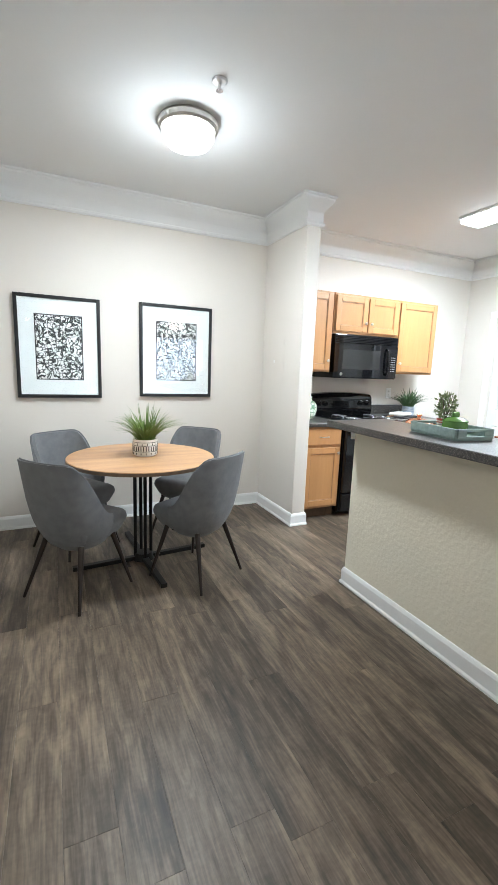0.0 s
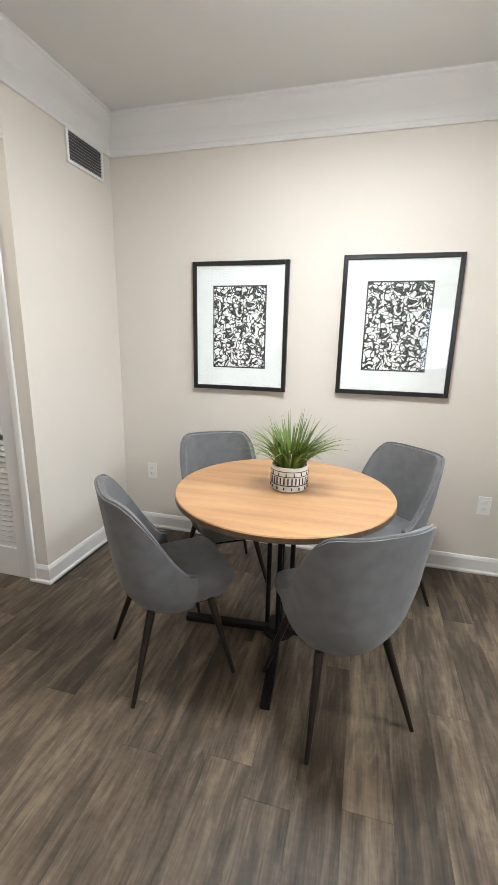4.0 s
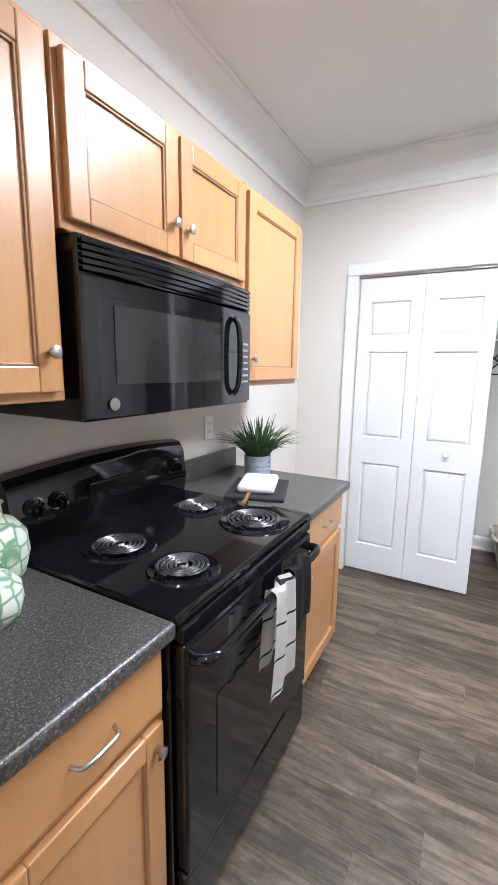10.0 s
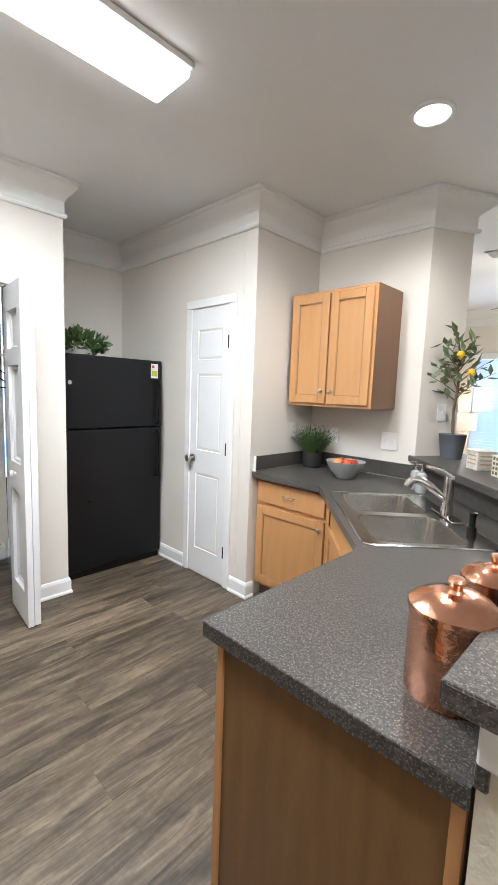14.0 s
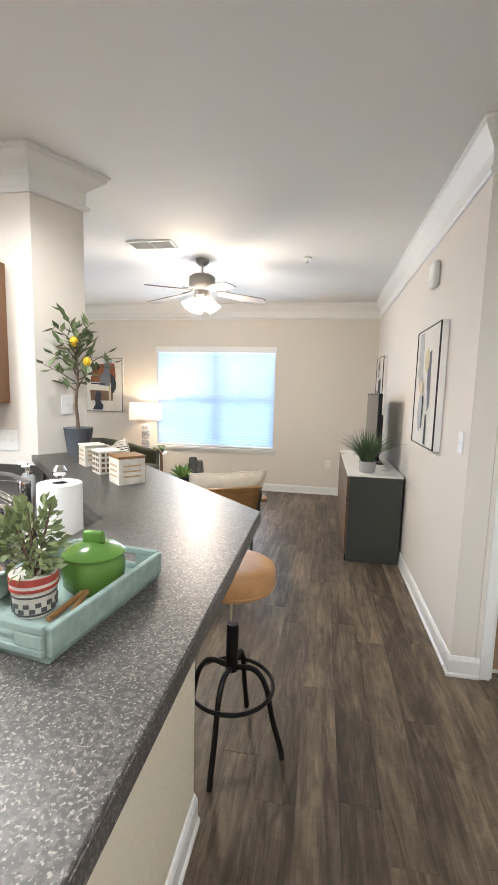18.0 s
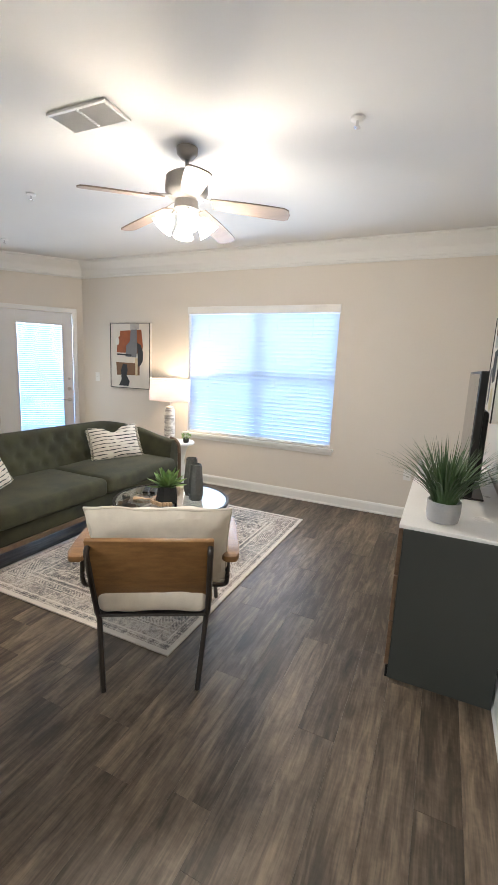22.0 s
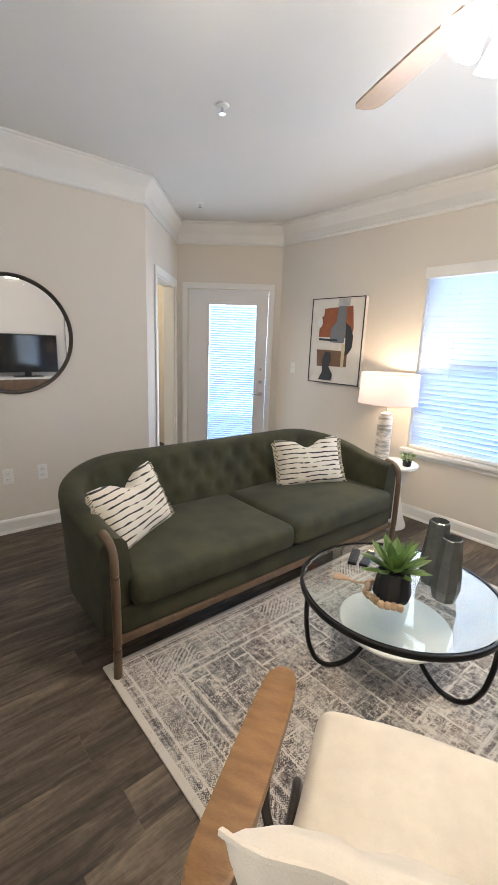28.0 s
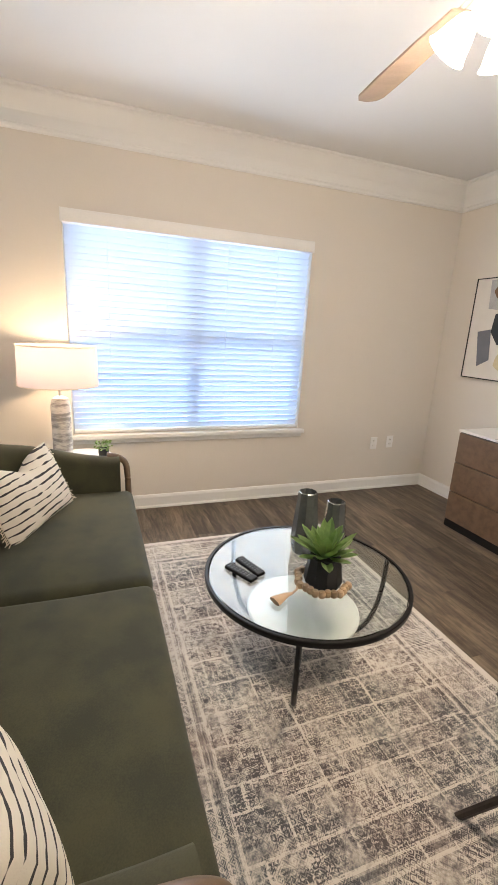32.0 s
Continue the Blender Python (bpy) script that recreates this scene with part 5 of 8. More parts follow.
for k, (x0, y0, ang) in enumerate(((XC + 0.07, 3.160, 176), (XC - 0.320, 3.192, -4))):
    d = thing("bifold_door", pose(x0, y0, 0.015, 0, 0, ang), "white six-panel bifold closet door, folded open", "door", "bifold doors")
    part("leaf", six_panel(0.385, 2.00, 0.033, 1), DOORM, d)
part("knob", lathe([(0.0, 0.034), (0.014, 0.033), (0.019, 0.024), (0.014, 0.014), (0.007, 0.009), (0.008, 0.0)], 16), PLASTIC_W, d, "white knob", True).matrix_local = Matrix.Translation((0.19, 0.033, 0.90)) @ Matrix.Rotation(radians(-90), 4, "X")
setting("bifold_track", box((XC + 0.02, 3.126, 2.018), (XC + 0.06, 4.706, 2.030)), NICKEL, "metal track over the bifold doors", "trim")

shelf = thing("wire_shelf", pose(6.30, 0, 1.72), "white wire closet shelf with a hanging rod", "shelf")
for k in range(5):
    part("long_wire", cyl((0.31 * k / 4, 3.02, 0), (0.31 * k / 4, 4.85, 0), 0.003, n=6), PLASTIC_W, shelf)
bm = bmesh.new()
for k in range(72):
    y = 3.03 + k * 0.0253
    add_cyl(bm, (0.0, y, 0.004), (0.31, y, 0.004), 0.0018, n=4)
    add_cyl(bm, (0.0, y, -0.03), (0.0, y, 0.004), 0.0018, n=4)
part("cross_wires", bm, PLASTIC_W, shelf)
part("lip_wire", cyl((0, 3.02, -0.03), (0, 4.85, -0.03), 0.003, n=6), PLASTIC_W, shelf)
part("rod", cyl((0.02, 3.02, -0.07), (0.02, 4.85, -0.07), 0.012, n=12), PLASTIC_W, shelf, "white hanging rod", True)
for y in (3.4, 4.3):
    part("bracket", tube([(0.0, y, -0.03), (0.31, y, -0.26)], 0.005, 6), PLASTIC_W, shelf)


def hanger(y, turn):
    root = thing("clothes_hanger", pose(6.32, y, 1.65, 0, 0, turn), "black plastic clothes hanger on the rod", "hanger", "hangers in the closet")
    hook = [(0.018 * math.sin(radians(a)), 0, 0.014 * math.cos(radians(a)) - 0.001 + 0.006) for a in range(-100, 190, 30)]
    part("hook", tube(hook + [(0, 0, -0.085)], 0.0036, 6), BLACK_MATT, root, "", True)
    part("frame", tube(bend([(0, 0, -0.080), (0.205, 0, -0.205), (0.205, 0, -0.235), (-0.205, 0, -0.235), (-0.205, 0, -0.205), (0, 0, -0.080)], 0.02, 4), 0.005, 6), BLACK_MATT, root, "", True)
    return root


h0 = hanger(3.12, 40)
for k in range(1, 11):
    copy_thing(h0, pose(6.32, 3.12 + 0.082 * k + random.Random(k + 40).uniform(-0.014, 0.014), 1.65, 0, 0, random.Random(k).uniform(36, 46)))

pouch = thing("detergent_pouch", pose(6.46, 3.525, 1.728), "green and yellow detergent pouch on the closet shelf", "packet")
bm = box((-0.04, -0.078, 0.0), (0.04, 0.078, 0.165), 0.02, 3)
for v in bm.verts:
    v.co.x *= 1 - 0.75 * max(0.0, v.co.z - 0.02) / 0.145
    v.co.y *= 1 - 0.35 * max(0.0, v.co.z - 0.05) / 0.115
part("pouch", bm, mat("green_film", (0.06, 0.16, 0.05), (0.04, 0.12, 0.04), 0.35), pouch, "green plastic film", 50)
part("front_label", box((-0.050, -0.034, 0.03), (-0.030, 0.040, 0.12), 0.004, m=Matrix.Rotation(radians(10), 4, "Y")), mat("yellow_print", (0.55, 0.42, 0.05), (0.42, 0.28, 0.04), 0.4), pouch, "yellow printed label")
solo("cleaning_bottle", lathe([(0.0, 0.0), (0.06, 0.0), (0.065, 0.02), (0.06, 0.07), (0.03, 0.09), (0.0, 0.09)], 18), mat("amber_plastic", (0.30, 0.18, 0.02), None, 0.4), "amber container on the closet shelf", "bottle", smooth=True, m=pose(6.46, 3.42, 1.728))

wb = thing("washer_box", pose(6.618, 3.625, 0.995, 0, 0, -90), "white recessed washer outlet box with two valves", "plumbing")
for lo, hi in (((-0.135, -0.012, -0.105), (-0.095, 0, 0.105)), ((0.095, -0.012, -0.105), (0.135, 0, 0.105)), ((-0.095, -0.012, -0.105), (0.095, 0, -0.065)), ((-0.095, -0.012, 0.065), (0.095, 0, 0.105))):
    part("frame", box(lo, hi, 0.004), PLASTIC_W, wb)
part("recess", box((-0.095, -0.002, -0.065), (0.095, 0, 0.065)), CERAMIC_GREY, wb)
for x in (-0.03, 0.03):
    part("valve", cyl((x, -0.002, -0.03), (x, -0.05, -0.03), 0.012, n=12), CHROME, wb)
    part("valve_handle", box((x - 0.02, -0.06, -0.025), (x + 0.02, -0.05, -0.015), 0.003), APPLE if x < 0 else BLACK_MATT, wb)

bk = thing("laundry_basket", pose(6.36, 3.45, 0.0, 0, 0, 4), "beige plastic laundry basket on the closet floor", "basket")
W0, D0, W1, D1, H = 0.17, 0.265, 0.205, 0.318, 0.255


def ring(v, grow=0.0):
    """A rounded rectangle at height v of the basket, as 72 points."""
    w, d, out = W0 + (W1 - W0) * v + grow, D0 + (D1 - D0) * v + grow, []
    for k in range(72):
        a = 2 * math.pi * (k + 0.5) / 72
        c, s_ = math.cos(a), math.sin(a)
        q = (abs(c) ** 6 + abs(s_) ** 6) ** (1 / 6)
        out.append(Vector((w * c / q, d * s_ / q, H * v)))
    return out


bm = bmesh.new()
levels = (0.0, 0.06, 0.24, 0.31, 0.38, 0.45, 0.52, 0.59, 0.66, 0.78, 0.86, 1.0)
rows = [[bm.verts.new(p) for p in ring(v, -0.012 if v == 0 else 0.0)] for v in levels]
for j in range(len(levels) - 1):
    for k in range(72):
        if (k % 2 and j in (2, 4, 6) and abs((k + 9) % 18 - 9) < 7) or (k % 3 == 0 and j == 9):
            continue
        bm.faces.new((rows[j][k], rows[j][(k + 1) % 72], rows[j + 1][(k + 1) % 72], rows[j + 1][k]))
bm.faces.new(rows[0][::-1])
bmesh.ops.solidify(bm, geom=bm.faces, thickness=0.003)
part("tub", bm, PLASTIC_B, bk, "slotted beige plastic tub")
part("rim", tube(ring(1.0, 0.008), 0.012, 8, True), PLASTIC_B, bk, "rolled beige rim", True)
for sx in (-1, 1):
    part("grip", box((sx * W1 - 0.016, -0.065, H - 0.022), (sx * W1 + 0.020, 0.065, H + 0.020), 0.010, 3), CERAMIC_GREY if sx > 0 else PLASTIC_B, bk, "moulded grip", True)
for sy in (-1, 1):
    part("grip", box((-0.06, sy * D1 - 0.016, H - 0.012), (0.06, sy * D1 + 0.024, H + 0.018), 0.010, 3), CERAMIC_GREY, bk, "grey moulded grip", True)

# refrigerator
fr = thing("refrigerator", pose(5.850, 2.815, 0, 0, 0, -90), "black top-freezer refrigerator in its niche", "refrigerator")
part("body", box((0, 0.055, 0.025), (0.815, 0.66, 1.665), 0.006), BLACK_SATIN, fr)
part("freezer_door", box((0.002, 0, 1.135), (0.813, 0.052, 1.672), 0.012, 3), BLACK_SATIN, fr, "textured black freezer door")
part("fridge_door", box((0.002, 0, 0.055), (0.813, 0.052, 1.128), 0.012, 3), BLACK_SATIN, fr, "textured black refrigerator door")
part("kick_grille", box((0.01, 0.02, 0.0), (0.805, 0.06, 0.05), 0.004), BLACK_MATT, fr)
for z0, z1 in ((1.16, 1.52), (0.72, 1.10)):
    part("handle", tube(bend([(0.765, 0.0, z0), (0.765, -0.042, z0 + 0.015), (0.765, -0.042, z1 - 0.015), (0.765, 0.0, z1)], 0.02), 0.012, 8), BLACK_SATIN, fr, "black bar handle", True)
part("energy_sticker", box((0.705, -0.0025, 1.53), (0.770, -0.0005, 1.645)), PLASTIC_W, fr, "white energy sticker")
part("sticker_patch", box((0.711, -0.0035, 1.545), (0.764, -0.0026, 1.59)), mat("sticker_yellow", (0.55, 0.50, 0.06), None, 0.5), fr)
part("sticker_mark", box((0.715, -0.0036, 1.612), (0.735, -0.0026, 1.632)), APPLE, fr)
part("badge", lathe([(0.0, -0.004), (0.015, -0.003), (0.016, 0.0)], 20), CHROME, fr, "round silver badge", True).matrix_local = Matrix.Translation((0.045, -0.004, 1.47)) @ Matrix.Rotation(radians(90), 4, "X") @ Matrix.Scale(-1, 4, (0, 0, 1))
ivy = thing("leafy_plant", pose(6.05, 2.62, 1.666), "low leafy green plant on top of the refrigerator", "plant")
part("dish", lathe([(0.0, 0.0), (0.09, 0.0), (0.11, 0.05), (0.10, 0.05), (0.08, 0.01), (0.0, 0.01)], 20), CERAMIC_W, ivy, "", True)
foliage(leaf_cloud(420, 0.17, 0.22, 0.085, 0.055, 5, 0.7), LEAF, ivy, "leaves", 0.10)

# pantry door
pd = thing("pantry_door", pose(XP + 0.655, YP + 0.002, 0.012, 0, 0, 180), "white six-panel pantry door, closed", "door")
part("leaf", six_panel(0.423, 2.03, 0.030, 1), DOORM, pd).location = (0, -0.006, 0)
kb = part("door_knob", lathe([(0.030, 0.0), (0.030, -0.006), (0.011, -0.010), (0.011, -0.035), (0.026, -0.045), (0.030, -0.056), (0.024, -0.068), (0.0, -0.072)], 20), NICKEL, pd, "satin nickel knob", True)
kb.matrix_local = Matrix.Translation((0.048, -0.008, 0.915)) @ Matrix.Rotation(radians(-90), 4, "X")
for z in (0.25, 1.02, 1.78):
    part("hinge", box((0.415, -0.016, z - 0.045), (0.429, -0.004, z + 0.045), 0.002), BLACK_MATT, pd, "dark bronze hinge")

tubebox = thing("ceiling_light", pose(4.42, 3.54, CEIL - 0.001), "long fluorescent ceiling light with a glowing diffuser", "lamp")
part("housing", box((-0.125, -0.625, -0.025), (0.125, 0.625, 0.0), 0.004), PLASTIC_W, tubebox)
part("diffuser", box((-0.118, -0.615, -0.062), (0.118, 0.615, -0.0252), 0.02, 4), TUBE, tubebox, "glowing white diffuser", True)
can = thing("recessed_light", pose(3.73, 2.02, CEIL - 0.001), "recessed ceiling light with a white trim ring", "lamp")
part("trim_ring", lathe([(0.075, 0.0), (0.098, 0.0), (0.096, -0.006), (0.078, -0.010), (0.075, -0.004)], 32), PLASTIC_W, can, "", True)
part("lens", lathe([(0.0, -0.008), (0.05, -0.007), (0.075, -0.004)], 28), SPOTG, can, "", True)


# ---------------------------------------------------------------- kitchen, south side
base_cabinet("honey maple base cabinet with a drawer in the corner", pose(XP - 0.004, YK + 0.60, 0, 0, 0, 180), 0.60, [(0.02, 0.555, True)], [(0.02, 0.555)])
m_sink, w_sink = run((4.205, 1.905), (3.545, 2.655))
base_cabinet("honey maple angled sink base cabinet", m_sink, w_sink, [(0.03, 0.46, True), (0.52, 0.46, False)], [], 0.48, top=0.70)
base_cabinet("honey maple peninsula base cabinet", pose(3.54, 2.68, 0, 0, 0, 90), 0.697, [(0.02, 0.655, True)], [(0.02, 0.655)], 0.55)
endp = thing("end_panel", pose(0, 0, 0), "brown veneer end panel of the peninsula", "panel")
part("panel", box((2.992, 3.379, 0.0), (3.536, 3.386, 0.868)), END_VENEER, endp)
for x0, x1 in ((2.990, 3.012), (3.520, 3.542)):
    part("edge_strip", box((x0, 3.377, 0.0), (x1, 3.392, 0.868), 0.002), MAPLE, endp)
# the darker carcass tone carries the shade on the open end
upper_cabinet("honey maple two-door wall cabinet in the corner", pose(XP - 0.024, YK + 0.327, 0, 0, 0, 180), 0.655, 1.366, 2.130, 0.322, [(0.02, 0.30, True), (0.335, 0.30, False)], MAPLE_SHADED)


def slab_with_hole(outer, inner, z0, z1, bev=0.008):
    bm = bmesh.new()
    loops = []
    for pts in (outer, inner):
        vs = [bm.verts.new((x, y, z0)) for x, y in pts]
        loops += [bm.edges.new((vs[k], vs[(k + 1) % len(vs)])) for k in range(len(vs))]
    bmesh.ops.triangle_fill(bm, use_beauty=True, use_dissolve=False, edges=loops)
    up = bmesh.ops.extrude_face_region(bm, geom=list(bm.faces))
    for v in [g for g in up["geom"] if isinstance(g, bmesh.types.BMVert)]:
        v.co.z = z1
    return bm


S_U, S_V, S_C = Vector((-0.671, 0.741)), Vector((-0.741, -0.671)), Vector((3.690, 2.185))


def sink_xy(a, b):
    p = S_C + S_U * a + S_V * b
    return (p.x, p.y)


hole = [sink_xy(a, b) for a, b in ((-0.395, -0.215), (0.395, -0.215), (0.395, 0.270), (-0.395, 0.270))]
outer = [(XP - 0.003, YK + 0.003), (XP - 0.003, 1.962), (4.255, 1.962), (3.595, 2.672), (3.575, 2.725), (3.575, 3.410), (2.984, 3.410), (2.984, 2.246), (3.925, YK + 0.003)]
ct = thing("countertop", pose(0, 0, 0), "dark speckled laminate countertop with an angled sink corner", "counter")
part("slab", slab_with_hole(outer, hole, 0.870, 0.908), COUNTER, ct)
for a, b in zip(outer[1:6], outer[2:7]):
    part("edge_band", edge_strip(b, a, 0.8715, 0.9065), COUNTER, ct)
for a, b in (((XP - 0.002, YK + 0.64), (XP - 0.002, YK + 0.024)), ((XP - 0.026, YK + 0.002), (3.95, YK + 0.002)), ((3.915, YK + 0.022), (2.998, 2.238)), ((2.984, 2.262), (2.984, 3.407))):
    m, ln = run(a, b)
    bm = box((0.0, 0.001, 0.9085), (ln, 0.020, 1.010), 0.003, m=m)
    part("backsplash", bm, COUNTER, ct)
part("splash_end", box((XP - 0.022, YK + 0.641, 0.875), (XP - 0.002, YK + 0.646, 1.012)), TRIM, ct)

sink = thing("kitchen_sink", pose(S_C.x, S_C.y, 0.908, 0, 0, math.degrees(math.atan2(S_U.y, S_U.x))), "double-bowl stainless steel sink set at an angle", "sink")


def rrect(cx, cy, hx, hy, r, k=5):
    out = []
    for sx, sy, a0 in ((1, 1, 0), (-1, 1, 90), (-1, -1, 180), (1, -1, 270)):
        out += arc((cx + sx * (hx - r), cy + sy * (hy - r)), r, a0, a0 + 90, k)
    return out


bm = bmesh.new()
holes = [rrect(-0.205, 0.0, 0.178, 0.178, 0.05), rrect(0.205, 0.0, 0.178, 0.178, 0.05)]
edges = []
for pts in ([(x, y) for x, y in rrect(0, 0.028, 0.415, 0.256, 0.03)], *holes):
    vs = [bm.verts.new((x, y, 0.004)) for x, y in pts]
    edges += [bm.edges.new((vs[k], vs[(k + 1) % len(vs)])) for k in range(len(vs))]
bmesh.ops.triangle_fill(bm, use_beauty=True, use_dissolve=False, edges=edges)
part("rim", bm, STEEL, sink, "brushed steel rim")
part("rim_edge", tube([(x, y, 0.002) for x, y in rrect(0, 0.028, 0.415, 0.256, 0.03)], 0.004, 6, True), CHROME, sink, "", True)
for cx in (-0.205, 0.205):
    bm = bmesh.new()
    rings = []
    for sc, z, r in ((1.0, 0.004, 0.05), (0.99, -0.006, 0.05), (0.96, -0.12, 0.055), (0.90, -0.155, 0.06), (0.78, -0.165, 0.06)):
        rings.append([bm.verts.new((x, y, z)) for x, y in rrect(cx, 0.0, 0.178 * sc, 0.178 * sc, r * sc)])
    for a, b in zip(rings, rings[1:]):
        for k in range(len(a)):
            bm.faces.new((a[k], a[(k + 1) % len(a)], b[(k + 1) % len(a)], b[k]))
    bm.faces.new(rings[-1])
    part("basin", bm, STEEL, sink, "", True)
    part("drain", lathe([(0.0, -0.160), (0.030, -0.161), (0.040, -0.1635)], 20, (cx, 0.0, 0)), CHROME, sink, "", True)
tap = thing("faucet", pose(S_C.x + S_V.x * 0.052, S_C.y + S_V.y * 0.052, 0.913, 0, 0, math.degrees(math.atan2(S_U.y, S_U.x))), "chrome single-lever kitchen faucet", "faucet")
part("deck_plate", box((-0.12, 0.165, 0.0), (0.12, 0.217, 0.008), 0.004), CHROME, tap)
part("body", lathe([(0.030, 0.006), (0.027, 0.03), (0.023, 0.05), (0.022, 0.150), (0.025, 0.165), (0.022, 0.186), (0.0, 0.192)], 20, (0.0, 0.19, 0)), CHROME, tap, "", True)
part("spout", tube(bend([(0.0, 0.185, 0.075), (-0.004, 0.12, 0.128), (-0.008, 0.055, 0.165), (-0.010, 0.020, 0.162), (-0.010, 0.006, 0.132)], 0.03, 6), [0.017] * 4 + [0.019] * 23, 12), CHROME, tap, "", True)
part("lever", tube([(0.0, 0.20, 0.178), (0.004, 0.15, 0.212), (0.006, 0.08, 0.232)], [0.018, 0.013, 0.010], 10, flat=0.7), CHROME, tap, "", True)
part("sprayer", lathe([(0.020, 0.0), (0.018, 0.03), (0.012, 0.035), (0.013, 0.075), (0.017, 0.09), (0.0, 0.095)], 16, (0.24, 0.19, -0.003)), BLACK_MATT, tap, "black side sprayer", True)

for x, y in ((3.86, 1.55), (3.80, 1.61)):
    sb = thing("soap_bottle", pose(x, y, 0.908), "clear soap bottle with a silver pump", "bottle", "soap bottles by the sink")
    part("bottle", lathe([(0.0, 0.0), (0.028, 0.0), (0.030, 0.008), (0.030, 0.095), (0.024, 0.110), (0.012, 0.116), (0.012, 0.124), (0.0, 0.124)], 20), mat("clear_soap", (0.72, 0.74, 0.72), None, 0.15, 0, 6, 60, 0.3, 0.0, trans=0.5), sb, "", True)
    part("pump", lathe([(0.013, 0.124), (0.013, 0.137), (0.004, 0.139), (0.004, 0.165), (0.0, 0.166)], 12), CHROME, sb, "", True)
    part("spout", tube([(0, 0, 0.163), (0.035, 0.01, 0.160)], 0.004, 6), CHROME, sb)

bowl = thing("fruit_bowl", pose(4.31, 1.60, 0.908), "grey ceramic bowl of red and orange fruit", "bowl")
part("bowl", lathe([(0.0, 0.0), (0.055, 0.0), (0.06, 0.008), (0.10, 0.05), (0.125, 0.105), (0.128, 0.112), (0.121, 0.112), (0.095, 0.055), (0.05, 0.018), (0.0, 0.016)], 32), CERAMIC_GREY, bowl, "", True)
APP = [(0.0, 0.004), (0.018, 0.0), (0.034, 0.016), (0.038, 0.036), (0.030, 0.056), (0.014, 0.062), (0.0, 0.056)]
for x, y, z, mm, nm in ((-0.03, 0.02, 0.066, APPLE, "apple"), (0.035, 0.03, 0.062, PEACH, "peach"), (0.0, -0.04, 0.060, PEACH, "peach"), (0.045, -0.02, 0.064, APPLE, "apple"), (-0.045, -0.03, 0.060, APPLE, "apple")):
    solo(nm, lathe(APP, 18), mm, ("glossy red apple" if nm == "apple" else "soft orange peach") + " in the grey bowl", "fruit", "fruit in the bowl", True, pose(4.31 + x, 1.60 + y, 0.908 + z, 10, 14, 30))
herb = thing("potted_herb", pose(4.70, 1.43, 0.908), "bushy green herb in a black pot", "plant")
pot(herb, 0.075, 0.11, CERAMIC_DK, label="black pot")
foliage(blades(300, 0.24, 0.95, 0.0026, 21, 0.35, 0.06, 4), LEAF, herb, z=0.095)
foliage(leaf_cloud(420, 0.13, 0.13, 0.095, 0.022, 8, 0.35), LEAF, herb, "leaves", 0.215)

pt = thing("paper_towel", pose(3.10, 2.405, 0.908), "roll of white paper towel on a steel holder", "paper towel")
part("base", lathe([(0.0, 0.0), (0.075, 0.0), (0.075, 0.008), (0.0, 0.010)], 28), CHROME, pt, "", True)
part("roll", lathe([(0.020, 0.012), (0.058, 0.012), (0.060, 0.016), (0.060, 0.286), (0.058, 0.290), (0.020, 0.290)], 36), mat("paper_roll", (0.82, 0.81, 0.79), (0.77, 0.76, 0.74), 0.95, 0, 20, 300, 0.6, 0.4), pt, "quilted white paper", True)
part("finial", lathe([(0.006, 0.286), (0.006, 0.305), (0.018, 0.315), (0.020, 0.325), (0.012, 0.338), (0.0, 0.341)], 16), CHROME, pt, "", True)

for x, y, r, h in ((3.083, 3.226, 0.077, 0.165), (3.072, 3.003, 0.066, 0.155), (3.063, 2.838, 0.056, 0.135), (3.055, 2.70, 0.047, 0.115)):
    cn = thing("copper_canister", pose(x, y, 0.908), "hammered copper canister with a lid and knob", "canister", "copper canisters on the counter")
    part("body", lathe([(0.0, 0.0), (r * 0.97, 0.0), (r, 0.006), (r, h), (r * 0.96, h), (0.0, h - 0.004)], 40), COPPER, cn, "", True)
    part("lid", lathe([(r * 1.03, h - 0.012), (r * 1.045, h - 0.004), (r * 1.03, h + 0.004), (r * 0.8, h + 0.018), (r * 0.4, h + 0.027), (0.0, h + 0.030)], 40), COPPER, cn, "", True)
    part("knob", lathe([(r * 0.22, h + 0.026), (r * 0.14, h + 0.034), (r * 0.16, h + 0.044), (r * 0.22, h + 0.050), (r * 0.18, h + 0.055), (0.0, h + 0.056)], 20), COPPER, cn, "", True)

# things on the bar
tray = thing("serving_tray", pose(2.833, 2.79, 1.072, 0, 0, -8), "weathered teal wooden tray with handle slots", "tray")
TX, TY = 0.105, 0.155
part("bottom", box((-TX, -TY, 0.0), (TX, TY, 0.010), 0.002), TEAL_WOOD, tray)
for sx in (-1, 1):
    part("long_side", box((sx * TX - 0.006, -TY, 0.010), (sx * TX + 0.006, TY, 0.055), 0.003), TEAL_WOOD, tray)
for sy in (-1, 1):
    y = sy * TY
    for lo, hi in (((-TX + 0.006, y - 0.006, 0.0101), (TX - 0.006, y + 0.006, 0.022)), ((-TX + 0.006, y - 0.006, 0.044), (TX - 0.006, y + 0.006, 0.056)),
                   ((-TX + 0.006, y - 0.006, 0.022), (-0.05, y + 0.006, 0.044)), ((0.05, y - 0.006, 0.022), (TX - 0.006, y + 0.006, 0.044))):
        part("short_side", box(lo, hi, 0.002), TEAL_WOOD, tray)
rp = thing("potted_conifer", pose(2.855, 2.845, 1.083), "small green jade-like plant in a printed clay pot", "plant")
